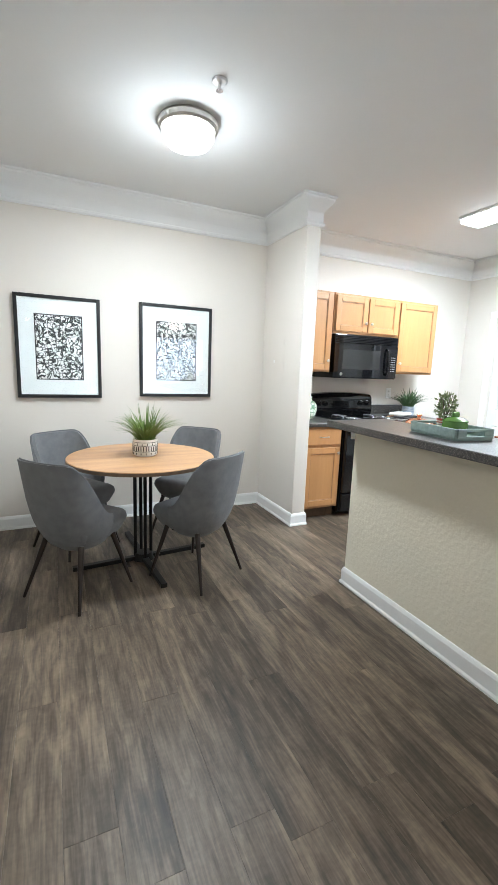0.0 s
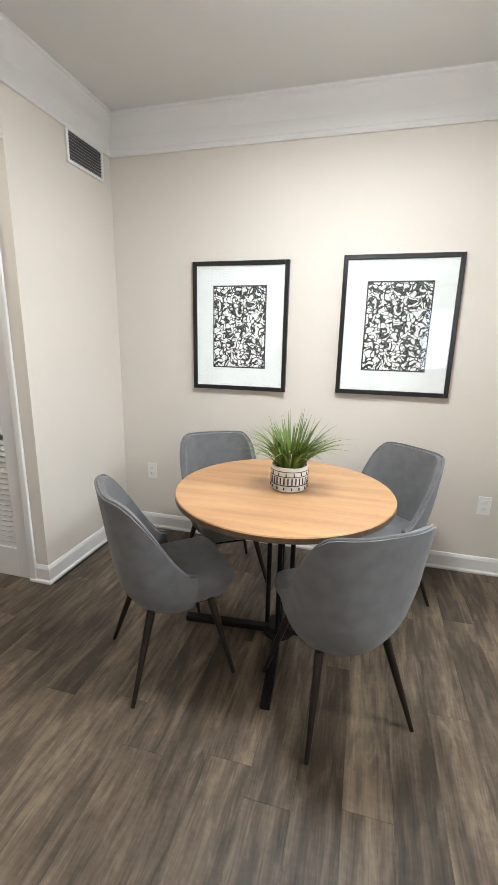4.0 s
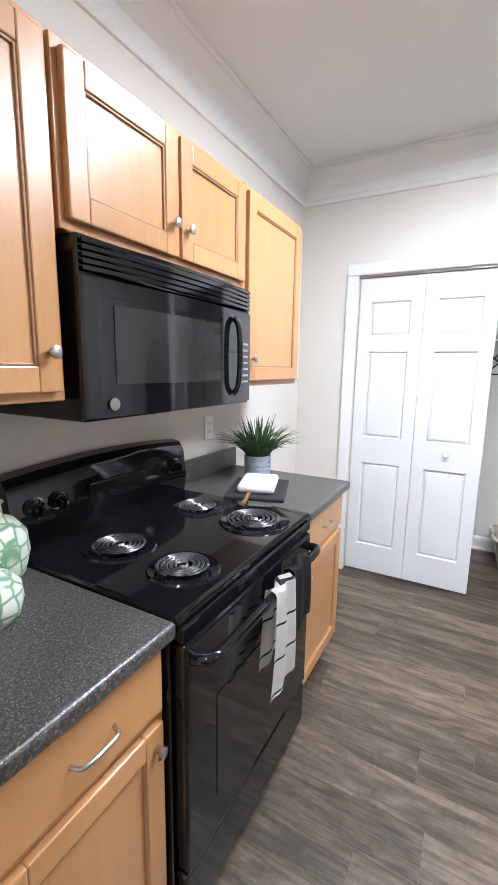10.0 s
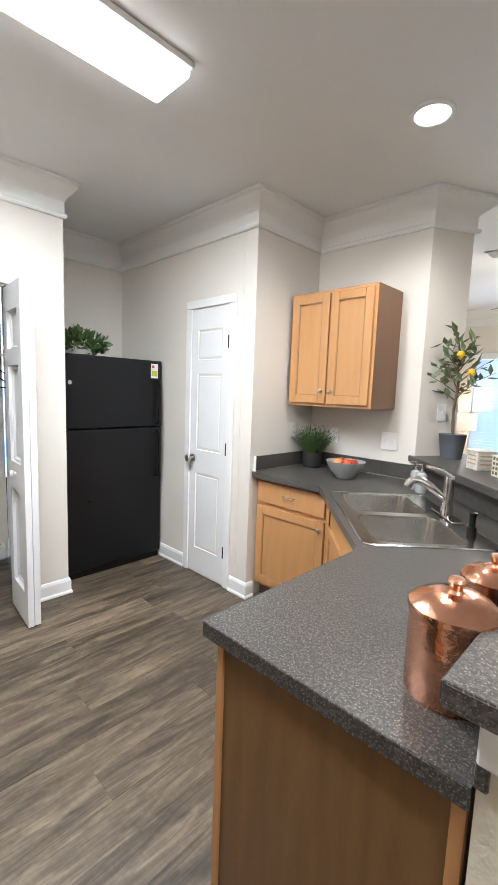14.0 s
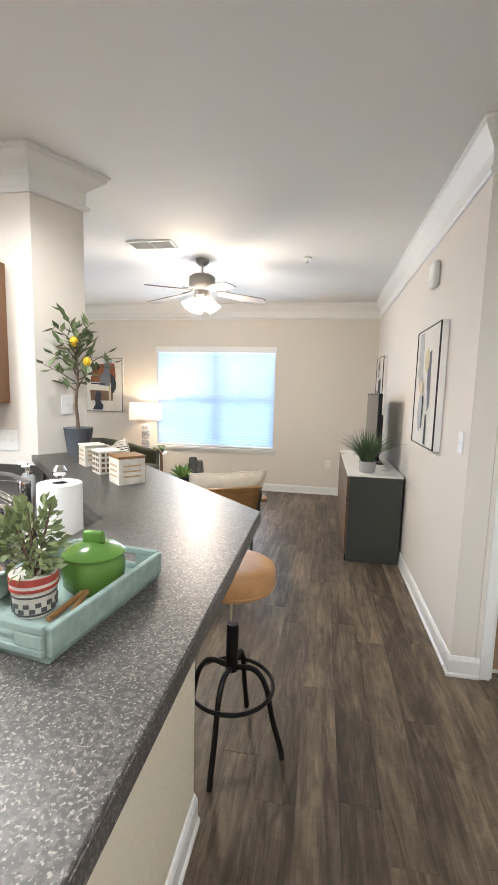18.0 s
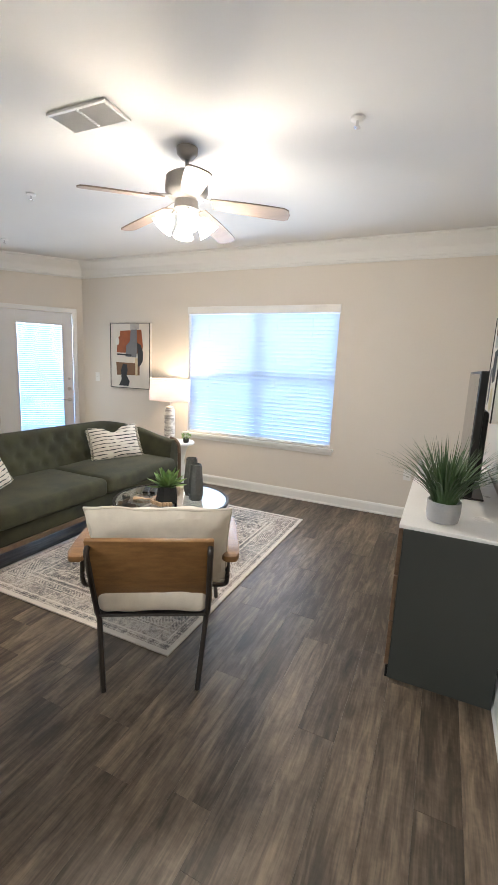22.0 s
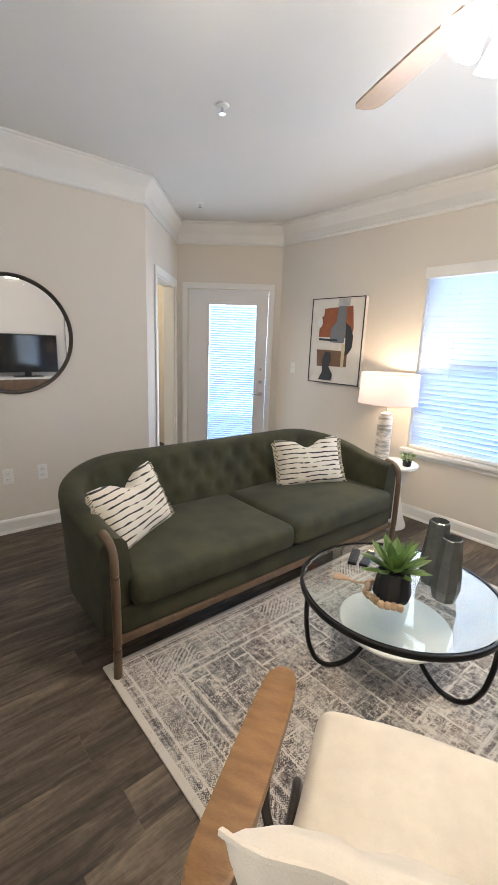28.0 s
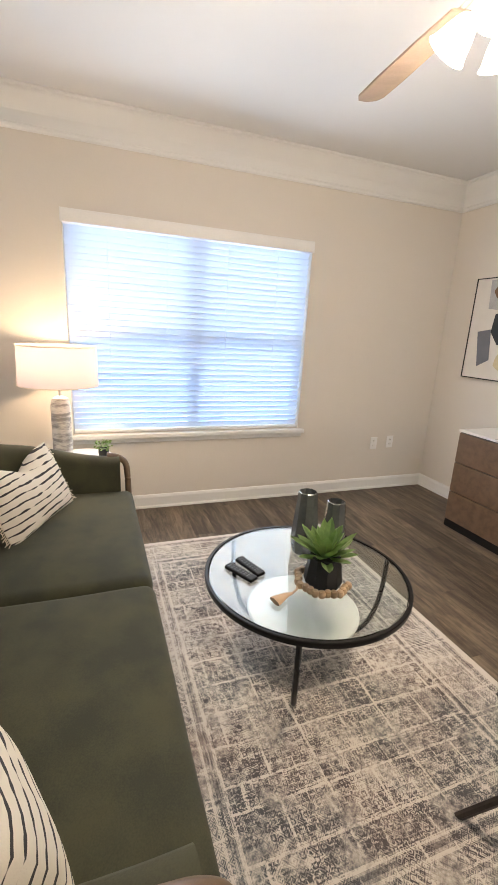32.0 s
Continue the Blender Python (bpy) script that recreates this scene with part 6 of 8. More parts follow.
REDPOT = mat("printed_clay", (0.66, 0.62, 0.56), (0.58, 0.54, 0.48), 0.5, 0, 12, 90, 0.6, 0.1)
REDBAND = mat("red_band", (0.36, 0.055, 0.04), (0.30, 0.045, 0.03), 0.5, 0, 12, 90, 0.6, 0.1)
part("pot", lathe([(0.0, 0.0), (0.031, 0.0), (0.036, 0.045), (0.038, 0.050), (0.038, 0.070), (0.033, 0.070), (0.0, 0.060)], 24), REDPOT, rp, "printed clay pot with red bands", True)
for z0, z1, rr in ((0.047, 0.052, 0.0385), (0.058, 0.0695, 0.0385), (0.036, 0.039, 0.0358), (0.004, 0.007, 0.0322)):
    part("pot_band", lathe([(rr - 0.002, z0), (rr + 0.0006, z0), (rr + 0.0006, z1), (rr - 0.002, z1)], 24), REDBAND if z0 > 0.04 else GREY_BODY, rp)
for k in range(12):
    for z in (0.010, 0.020):
        part("pot_print", box((0.0325 + 0.0011 * (z / 0.01), -0.0045, z), (0.0345 + 0.0011 * (z / 0.01), 0.0045, z + 0.007), m=Matrix.Rotation(radians(30 * k + (15 if z > 0.015 else 0)), 4, "Z")), GREY_BODY, rp)
me = leaf_cloud(460, 0.047, 0.047, 0.070, 0.020, 15, 0.5)
foliage(me, CONIFER, rp, "leaves", 0.126)
for a in range(6):
    c, s = math.cos(a * 1.05), math.sin(a * 1.05)
    part("stem", tube([(0, 0, 0.06), (c * 0.018, s * 0.018, 0.12), (c * 0.036, s * 0.036, 0.19)], [0.0025, 0.002, 0.001], 6), BARK, rp)
gp = thing("lidded_pot", pose(2.803, 2.742, 1.083), "glossy green lidded ceramic pot", "pot")
part("body", lathe([(0.0, 0.0), (0.045, 0.0), (0.056, 0.012), (0.058, 0.05), (0.054, 0.066), (0.05, 0.066), (0.0, 0.06)], 32), GREEN_GLAZE, gp, "", True)
part("lid", lathe([(0.057, 0.066), (0.058, 0.071), (0.04, 0.084), (0.012, 0.089), (0.0, 0.090)], 32), GREEN_GLAZE, gp, "", True)
part("lid_handle", box((-0.022, -0.006, 0.086), (0.022, 0.006, 0.112), 0.006, 3), GREEN_GLAZE, gp, "", True)
for x0, y0, a in ((2.780, 2.835, 12), (2.795, 2.795, -4)):
    sp = thing("wooden_spoon", pose(x0, y0, 1.090, 0, 0, a), "wooden spoon lying in the tray", "spoon", "wooden spoons in the tray")
    part("handle", tube([(0, 0.09, 0.004), (0, -0.06, 0.010)], 0.005, 8), TEAK, sp, "", True)
    part("bowl", lathe([(0.0, 0.0), (0.016, 0.002), (0.020, 0.008), (0.014, 0.010), (0.0, 0.006)], 16, (0, -0.085, 0.006), 1.5), TEAK, sp, "", True)
BOXW = mat("whitewashed_carving", (0.72, 0.68, 0.60), (0.58, 0.54, 0.46), 0.7, 0, 26, 90, 1.0, 0.4)
for k, (x, y, s) in enumerate(((3.185, 1.815, 0.115), (3.365, 1.650, 0.105), (3.535, 1.485, 0.105))):
    bx = thing("storage_box", pose(x, y, 1.072, 0, 0, 47), "whitewashed square box with a wooden lid", "box", "boxes on the bar")
    part("body", box((-s / 2, -s / 2, 0), (s / 2, s / 2, s * 0.93), 0.003), BOXW, bx)
    part("lid", box((-s / 2 - 0.003, -s / 2 - 0.003, s * 0.935), (s / 2 + 0.003, s / 2 + 0.003, s * 1.03), 0.003), TEAK if k == 0 else BOXW, bx)
    if k == 1:
        for face in range(4):
            for i in range(4):
                for j in range(4):
                    bm = box((-0.042 + 0.024 * i, -s / 2 - 0.0012, 0.012 + 0.024 * j), (-0.028 + 0.024 * i, -s / 2 + 0.001, 0.026 + 0.024 * j), m=Matrix.Rotation(radians(90 * face), 4, "Z"))
                    part("cutout", bm, OAK_DARK, bx)
    else:
        for face in range(4):
            for z in (0.03, 0.052, 0.074):
                bm = box((-0.038, -s / 2 - 0.0010, z), (0.038, -s / 2 + 0.001, z + 0.007), m=Matrix.Rotation(radians(90 * face), 4, "Z"))
                part("writing_bar", bm, BEAD, bx)


def olive_tree(m):
    root = thing("lemon_tree", m, "small potted lemon tree with narrow leaves on the bar", "plant")
    part("pot", lathe([(0.0, 0.0), (0.046, 0.0), (0.060, 0.112), (0.062, 0.115), (0.055, 0.115), (0.0, 0.100)], 28), mat("slate_pot", (0.10, 0.11, 0.125), None, 0.7, 0, 14, 120, 0.7, 0.1), root, "slate grey pot", True)
    part("soil", lathe([(0.0, 0.104), (0.054, 0.102)], 20), SOIL, root)
    part("trunk", tube([(0, 0, 0.10), (0.006, 0.004, 0.22), (-0.004, 0.0, 0.34), (0.004, 0.002, 0.44)], [0.008, 0.0065, 0.005, 0.004], 8), BARK, root, "", True)
    rnd = random.Random(3)
    verts, faces, twigs = [], [], bmesh.new()
    for b in range(20):
        a, z0 = b * 2.4, 0.27 + 0.0115 * b
        ln = rnd.uniform(0.10, 0.17) * (1.1 if b < 8 else 0.8)
        up = rnd.uniform(0.15, 0.9) + 0.05 * b
        d = Vector((math.cos(a), math.sin(a), up)).normalized()
        p0 = Vector((0, 0, z0))
        tip = p0 + d * ln
        add_tube(twigs, [p0, p0.lerp(tip, 0.5) + Vector((0, 0, 0.006)), tip], [0.003, 0.002, 0.001], 5)
        for k in range(6):
            t = 0.35 + 0.65 * k / 5
            c = p0.lerp(tip, t)
            q = Vector((rnd.uniform(-1, 1), rnd.uniform(-1, 1), rnd.uniform(-0.9, 0.6))).normalized() * 0.8 + d * 0.7
            q.normalize()
            s = q.cross(Vector((rnd.uniform(-.3, .3), rnd.uniform(-.3, .3), 1))).normalized()
            L, W = rnd.uniform(0.046, 0.066), rnd.uniform(0.011, 0.0150)
            i = len(verts)
            n2 = s.cross(q) * 0.006
            verts += [tuple(c), tuple(c + q * L * 0.45 + s * W), tuple(c + q * L), tuple(c + q * L * 0.45 - s * W), tuple(c + q * L * 0.5 - n2)]
            faces += [(i, i + 1, i + 4), (i + 1, i + 2, i + 4), (i + 2, i + 3, i + 4), (i + 3, i, i + 4)]
    part("twigs", twigs, BARK, root)
    me = bpy.data.meshes.new("leaves")
    me.from_pydata(verts, [], faces)
    foliage(me, LEAF_OLIVE, root, "leaves", 0, False)
    for x, y, z in ((-0.02, 0.05, 0.475), (-0.065, 0.03, 0.395)):
        part("lemon", lathe([(0.0, -0.022), (0.008, -0.018), (0.017, -0.005), (0.018, 0.005), (0.010, 0.017), (0.0, 0.022)], 14, (x, y, z)), LEMON, root, "yellow lemon", True)
    return root


olive_tree(pose(3.795, 1.185, 1.072) @ Matrix.Scale(1.36, 4))


def bar_stool(m):
    root = thing("bar_stool", m, "round tan leather bar stool on a black iron base", "stool", "stools at the bar")
    part("seat", lathe([(0.0, 0.698), (0.148, 0.698), (0.162, 0.702), (0.1665, 0.712), (0.168, 0.735), (0.1665, 0.768), (0.162, 0.781), (0.150, 0.790), (0.100, 0.795), (0.0, 0.794)], 44), LEATHER, root, "creased tan leather cushion", True)
    part("seat_piping", tube([(0.1675 * math.cos(2 * math.pi * k / 40), 0.1675 * math.sin(2 * math.pi * k / 40), 0.716) for k in range(40)], 0.003, 6, True), LEATHER, root, "", True)
    part("seat_plate", cyl((0, 0, 0.678), (0, 0, 0.699), 0.09, 0.12, 20), BLACK_MATT, root)
    part("screw", cyl((0, 0, 0.40), (0, 0, 0.681), 0.013, n=12), CHROME, root, "bare steel screw")
    part("collar", cyl((0, 0, 0.335), (0, 0, 0.535), 0.026, 0.025, 16), BLACK_MATT, root, "", 40)
    for k in range(4):
        a = radians(-8 + 90 * k)
        c, s = math.cos(a), math.sin(a)
        pts = bend([(c * 0.02, s * 0.02, 0.350), (c * 0.10, s * 0.10, 0.365), (c * 0.150, s * 0.150, 0.30), (c * 0.175, s * 0.175, 0.16), (c * 0.215, s * 0.215, 0.045), (c * 0.222, s * 0.222, 0.0)], 0.06, 6)
        part("leg", tube(pts, 0.0115, 8), BLACK_MATT, root, "", True)
    part("foot_ring", tube([(0.172 * math.cos(2 * math.pi * k / 40), 0.172 * math.sin(2 * math.pi * k / 40), 0.270) for k in range(40)], 0.0085, 8, True), BLACK_MATT, root, "", True)
    return root


stool = bar_stool(pose(2.700, 1.885, 0))
copy_thing(stool, pose(3.195, 1.430, 0, 0, 0, 45))


# ---------------------------------------------------------------- living room
def rug_material():
    """Distressed oriental pattern: mirrored motifs in a field, a border between pale lines, worn patches."""
    m = mat("rug_pile", (0.55, 0.50, 0.45), None, 0.95, 0, 9, 260, 0.6, 0.5)
    n, l = m.node_tree.nodes, m.node_tree.links
    p = n["Principled BSDF"]
    co = n.new("ShaderNodeTexCoord")

    def calc(op, a, b=0.0):
        q = n.new("ShaderNodeMath")
        q.operation = op
        for i, v in enumerate((a, b)):
            if isinstance(v, (int, float)):
                q.inputs[i].default_value = v
            else:
                l.new(v, q.inputs[i])
        return q.outputs[0]

    def noise(scale, detail, source=None):
        t = n.new("ShaderNodeTexNoise")
        t.inputs["Scale"].default_value, t.inputs["Detail"].default_value = scale, detail
        l.new(source or co.outputs["Object"], t.inputs["Vector"])
        return t.outputs["Fac"]

    def cells(source, scale, distance, feature="F1"):
        t = n.new("ShaderNodeTexVoronoi")
        t.distance, t.feature = distance, feature
        t.inputs["Scale"].default_value = scale
        l.new(source, t.inputs["Vector"])
        return t.outputs["Distance"]

    sep = n.new("ShaderNodeSeparateXYZ")
    l.new(co.outputs["Object"], sep.inputs[0])
    x, y = sep.outputs[0], sep.outputs[1]

    wob_x, wob_y = calc("MULTIPLY", noise(26, 3), 0.012), calc("MULTIPLY", noise(31, 3), 0.012)

    def folded(px, py, z):
        """Mirror the plane into tiles, so that motifs come out symmetric."""
        c = n.new("ShaderNodeCombineXYZ")
        l.new(calc("PINGPONG", calc("ADD", x, wob_x), px), c.inputs[0])
        l.new(calc("PINGPONG", calc("ADD", y, wob_y), py), c.inputs[1])
        c.inputs[2].default_value = z
        return c.outputs[0]

    def fret(source, width, height, line, shift):
        """Right-angled lines: 1 on the lines of a running bond."""
        t = n.new("ShaderNodeTexBrick")
        t.offset, t.squash, t.squash_frequency = shift, 0.62, 3
        t.inputs["Scale"].default_value = 1.0
        t.inputs["Mortar Size"].default_value, t.inputs["Mortar Smooth"].default_value = line, 0.25
        t.inputs["Brick Width"].default_value, t.inputs["Row Height"].default_value = width, height
        t.inputs["Color1"].default_value, t.inputs["Color2"].default_value = (0, 0, 0, 1), (1, 1, 1, 1)
        l.new(source, t.inputs["Vector"])
        return t.outputs["Fac"], t.outputs["Color"]

    def stripe(a, at, half):
        return calc("LESS_THAN", calc("ABSOLUTE", calc("SUBTRACT", a, at)), half)

    edge = calc("MINIMUM", calc("SUBTRACT", 0.76, calc("ABSOLUTE", x)), calc("SUBTRACT", 1.115, calc("ABSOLUTE", y)))
    inside = calc("GREATER_THAN", edge, 0.27)
    outside = calc("SUBTRACT", 1.0, inside)
    field, border = folded(0.50, 0.58, 0.37), folded(0.31, 0.19, 1.9)
    wide_line, wide_block = fret(field, 0.27, 0.135, 0.0050, 0.37)
    fine_line, fine_block = fret(field, 0.082, 0.046, 0.0030, 0.5)
    edge_line, edge_block = fret(border, 0.105, 0.090, 0.0035, 0.41)
    tiny = calc("SINE", calc("MULTIPLY", cells(field, 44, "CHEBYCHEV"), 17))
    sprig = calc("SINE", calc("MULTIPLY", cells(folded(0.145, 0.17, 2.3), 34, "MANHATTAN"), 21))
    dots = calc("SINE", calc("MULTIPLY", cells(border, 52, "MANHATTAN"), 15))
    slant = calc("SINE", calc("ADD", calc("MULTIPLY", calc("ADD", x, calc("MULTIPLY", y, 0.8)), 270.0), calc("MULTIPLY", noise(40, 2), 5.0)))
    hatched = calc("MULTIPLY", calc("GREATER_THAN", calc("SINE", calc("MULTIPLY", y, 9.5)), 0.55), calc("LESS_THAN", calc("ABSOLUTE", calc("SUBTRACT", edge, 0.155)), 0.062))
    wear, blot, fray, crumb = noise(2.6, 5), noise(48, 5), noise(9, 5), noise(120, 4)
    keep = calc("MAXIMUM", calc("ADD", calc("MULTIPLY", fray, 3.4), -1.05), 0.0)
    motif_in = calc("ADD", calc("ADD", calc("MULTIPLY", tiny, 0.16), calc("MULTIPLY", sprig, 0.12)), calc("ADD", calc("MULTIPLY", wide_block, -0.12), calc("MULTIPLY", fine_block, -0.13)))
    motif_out = calc("ADD", calc("MULTIPLY", dots, 0.16), calc("MULTIPLY", edge_block, -0.15))
    motif_out = calc("ADD", motif_out, calc("MULTIPLY", calc("MULTIPLY", slant, hatched), 0.15))
    motif = calc("ADD", calc("MULTIPLY", motif_in, inside), calc("MULTIPLY", motif_out, outside))
    lines_in = calc("ADD", calc("MULTIPLY", wide_line, 0.30), calc("MULTIPLY", fine_line, 0.07))
    lines = calc("ADD", calc("MULTIPLY", lines_in, inside), calc("MULTIPLY", calc("MULTIPLY", edge_line, 0.22), outside))
    v = calc("MULTIPLY", calc("ADD", motif, lines), keep)
    v = calc("ADD", v, calc("ADD", calc("MULTIPLY", wear, 0.62), calc("ADD", calc("MULTIPLY", blot, 0.62), calc("MULTIPLY", crumb, 0.40))))
    v = calc("MULTIPLY_ADD", v, 1.15)
    v.node.inputs[2].default_value = -0.27
    pale = calc("ADD", calc("ADD", stripe(edge, 0.27, 0.006), stripe(edge, 0.228, 0.005)), stripe(edge, 0.075, 0.005))
    dark = calc("ADD", stripe(edge, 0.250, 0.007), stripe(edge, 0.050, 0.004))
    v = calc("ADD", v, calc("ADD", calc("MULTIPLY", pale, 0.20), calc("MULTIPLY", dark, -0.14)))
    v = calc("ADD", v, calc("MULTIPLY", calc("LESS_THAN", edge, 0.03), 0.35))

    def ramp_of(tones):
        r = n.new("ShaderNodeValToRGB")
        e = r.color_ramp.elements
        e[0].position, e[0].color = tones[0][0], (*tones[0][1], 1)
        e[1].position, e[1].color = tones[-1][0], (*tones[-1][1], 1)
        for pos, c in tones[1:-1]:
            e.new(pos).color = (*c, 1)
        l.new(v, r.inputs[0])
        return r.outputs[0]

    cool = ramp_of(((0.36, (0.066, 0.072, 0.076)), (0.54, (0.19, 0.194, 0.192)), (0.68, (0.38, 0.355, 0.315)), (0.86, (0.58, 0.535, 0.475))))
    warm = ramp_of(((0.36, (0.085, 0.060, 0.054)), (0.54, (0.225, 0.176, 0.156)), (0.68, (0.38, 0.318, 0.270)), (0.86, (0.58, 0.525, 0.46))))
    mix = n.new("ShaderNodeMixRGB")
    l.new(calc("MULTIPLY_ADD", noise(2.1, 3), 3.0), mix.inputs[0])
    mix.inputs[0].links[0].from_node.inputs[2].default_value = -1.0
    l.new(cool, mix.inputs[1])
    l.new(warm, mix.inputs[2])
    l.new(mix.outputs[0], p.inputs["Base Color"])
    return m


bm = box((-0.76, -1.115, 0.0), (0.76, 1.115, 0.009), 0.003)
solo("area_rug", bm, rug_material(), "distressed cream and grey patterned area rug", "rug", m=pose(3.888, -0.962, 0.0005))


def cushion_bm(w, h, t, pinch=0.06, n=14, seed=0, chop=0.0):
    """A stuffed square cushion, w along x, h along z, t thick along y."""
    bm = bmesh.new()
    rows = {}
    for side in (-1, 1):
        for i in range(n + 1):
            for j in range(n + 1):
                u, v = 2 * i / n - 1, 2 * j / n - 1
                edge = (1 - u * u) * (1 - v * v)
                if side == 1 and (i in (0, n) or j in (0, n)):
                    rows[(1, i, j)] = rows[(-1, i, j)]
                    continue
                x = u * w / 2 * (1 - pinch * (1 - v * v))
                z = v * h / 2 * (1 - pinch * (1 - u * u))
                z -= chop * max(0.0, v) * math.exp(-(u * 3.2) ** 2)
                y = side * t / 2 * edge ** 0.42 * (1 + 0.10 * noise.noise(Vector((u * 2 + seed, v * 2, side))))
                rows[(side, i, j)] = bm.verts.new((x, y, z))
    for side in (-1, 1):
        for i in range(n):
            for j in range(n):
                bm.faces.new((rows[(side, i, j)], rows[(side, i + 1, j)], rows[(side, i + 1, j + 1)], rows[(side, i, j + 1)]))
    return bm


STRIPE = mat("striped_cotton", (0.70, 0.66, 0.58), (0.64, 0.60, 0.52), 0.95, 0, 14, 300, 0.7, 0.5)
nn, ll = STRIPE.node_tree.nodes, STRIPE.node_tree.links
cc, sx_, wob_, wid_, wave_ = (nn.new(k) for k in ("ShaderNodeTexCoord", "ShaderNodeSeparateXYZ", "ShaderNodeTexNoise", "ShaderNodeTexNoise", "ShaderNodeMath"))
wob_.inputs["Scale"].default_value, wid_.inputs["Scale"].default_value = 5.0, 15.0
ll.new(cc.outputs["Object"], sx_.inputs[0])
ll.new(cc.outputs["Object"], wob_.inputs["Vector"])
ll.new(cc.outputs["Object"], wid_.inputs["Vector"])


def cloth_math(op, a, b):
    q = nn.new("ShaderNodeMath")
    q.operation = op
    for i, v in enumerate((a, b)):
        if isinstance(v, (int, float)):
            q.inputs[i].default_value = v
        else:
            ll.new(v, q.inputs[i])
    return q.outputs[0]


phase = cloth_math("ADD", cloth_math("MULTIPLY", sx_.outputs[2], 185.0), cloth_math("MULTIPLY", wob_.outputs["Fac"], 7.0))
line_ = cloth_math("ADD", cloth_math("SINE", phase, 0), cloth_math("MULTIPLY", cloth_math("SUBTRACT", wid_.outputs["Fac"], 0.5), 2.0))
gt = nn.new("ShaderNodeMapRange")
gt.inputs["From Min"].default_value, gt.inputs["From Max"].default_value = 0.72, 0.84
ll.new(line_, gt.inputs["Value"])
mx = nn.new("ShaderNodeMix")
mx.data_type = "RGBA"
mx.inputs[6].default_value, mx.inputs[7].default_value = (0.66, 0.61, 0.52, 1), (0.035, 0.033, 0.033, 1)
ll.new(gt.outputs[0], mx.inputs[0])
ll.new(mx.outputs[2], nn["Principled BSDF"].inputs["Base Color"])


def throw_pillow(m, seed):
    root = thing("throw_pillow", m, "cream throw pillow with black stripes and fringe", "pillow", "pillows on the sofa")
    part("cover", cushion_bm(0.50, 0.35, 0.15, 0.055, 18, seed, 0.062), STRIPE, root, "", True)
    rnd = random.Random(seed)
    for sx in (-1, 1):
        bm = bmesh.new()
        for k in range(34):
            z = -0.16 + 0.32 * k / 33
            x = sx * 0.25 * (1 - 0.05 * (1 - (z / 0.175) ** 2))
            add_tube(bm, [(x - sx * 0.004, 0, z), (x + sx * 0.016, rnd.uniform(-.006, .006), z - 0.004), (x + sx * 0.026, rnd.uniform(-.01, .01), z - rnd.uniform(0.006, 0.016))], 0.0024, 4)
        tagged(part("fringe", bm, LINEN, root), kind="stuff")
    return root


SL = 2.24


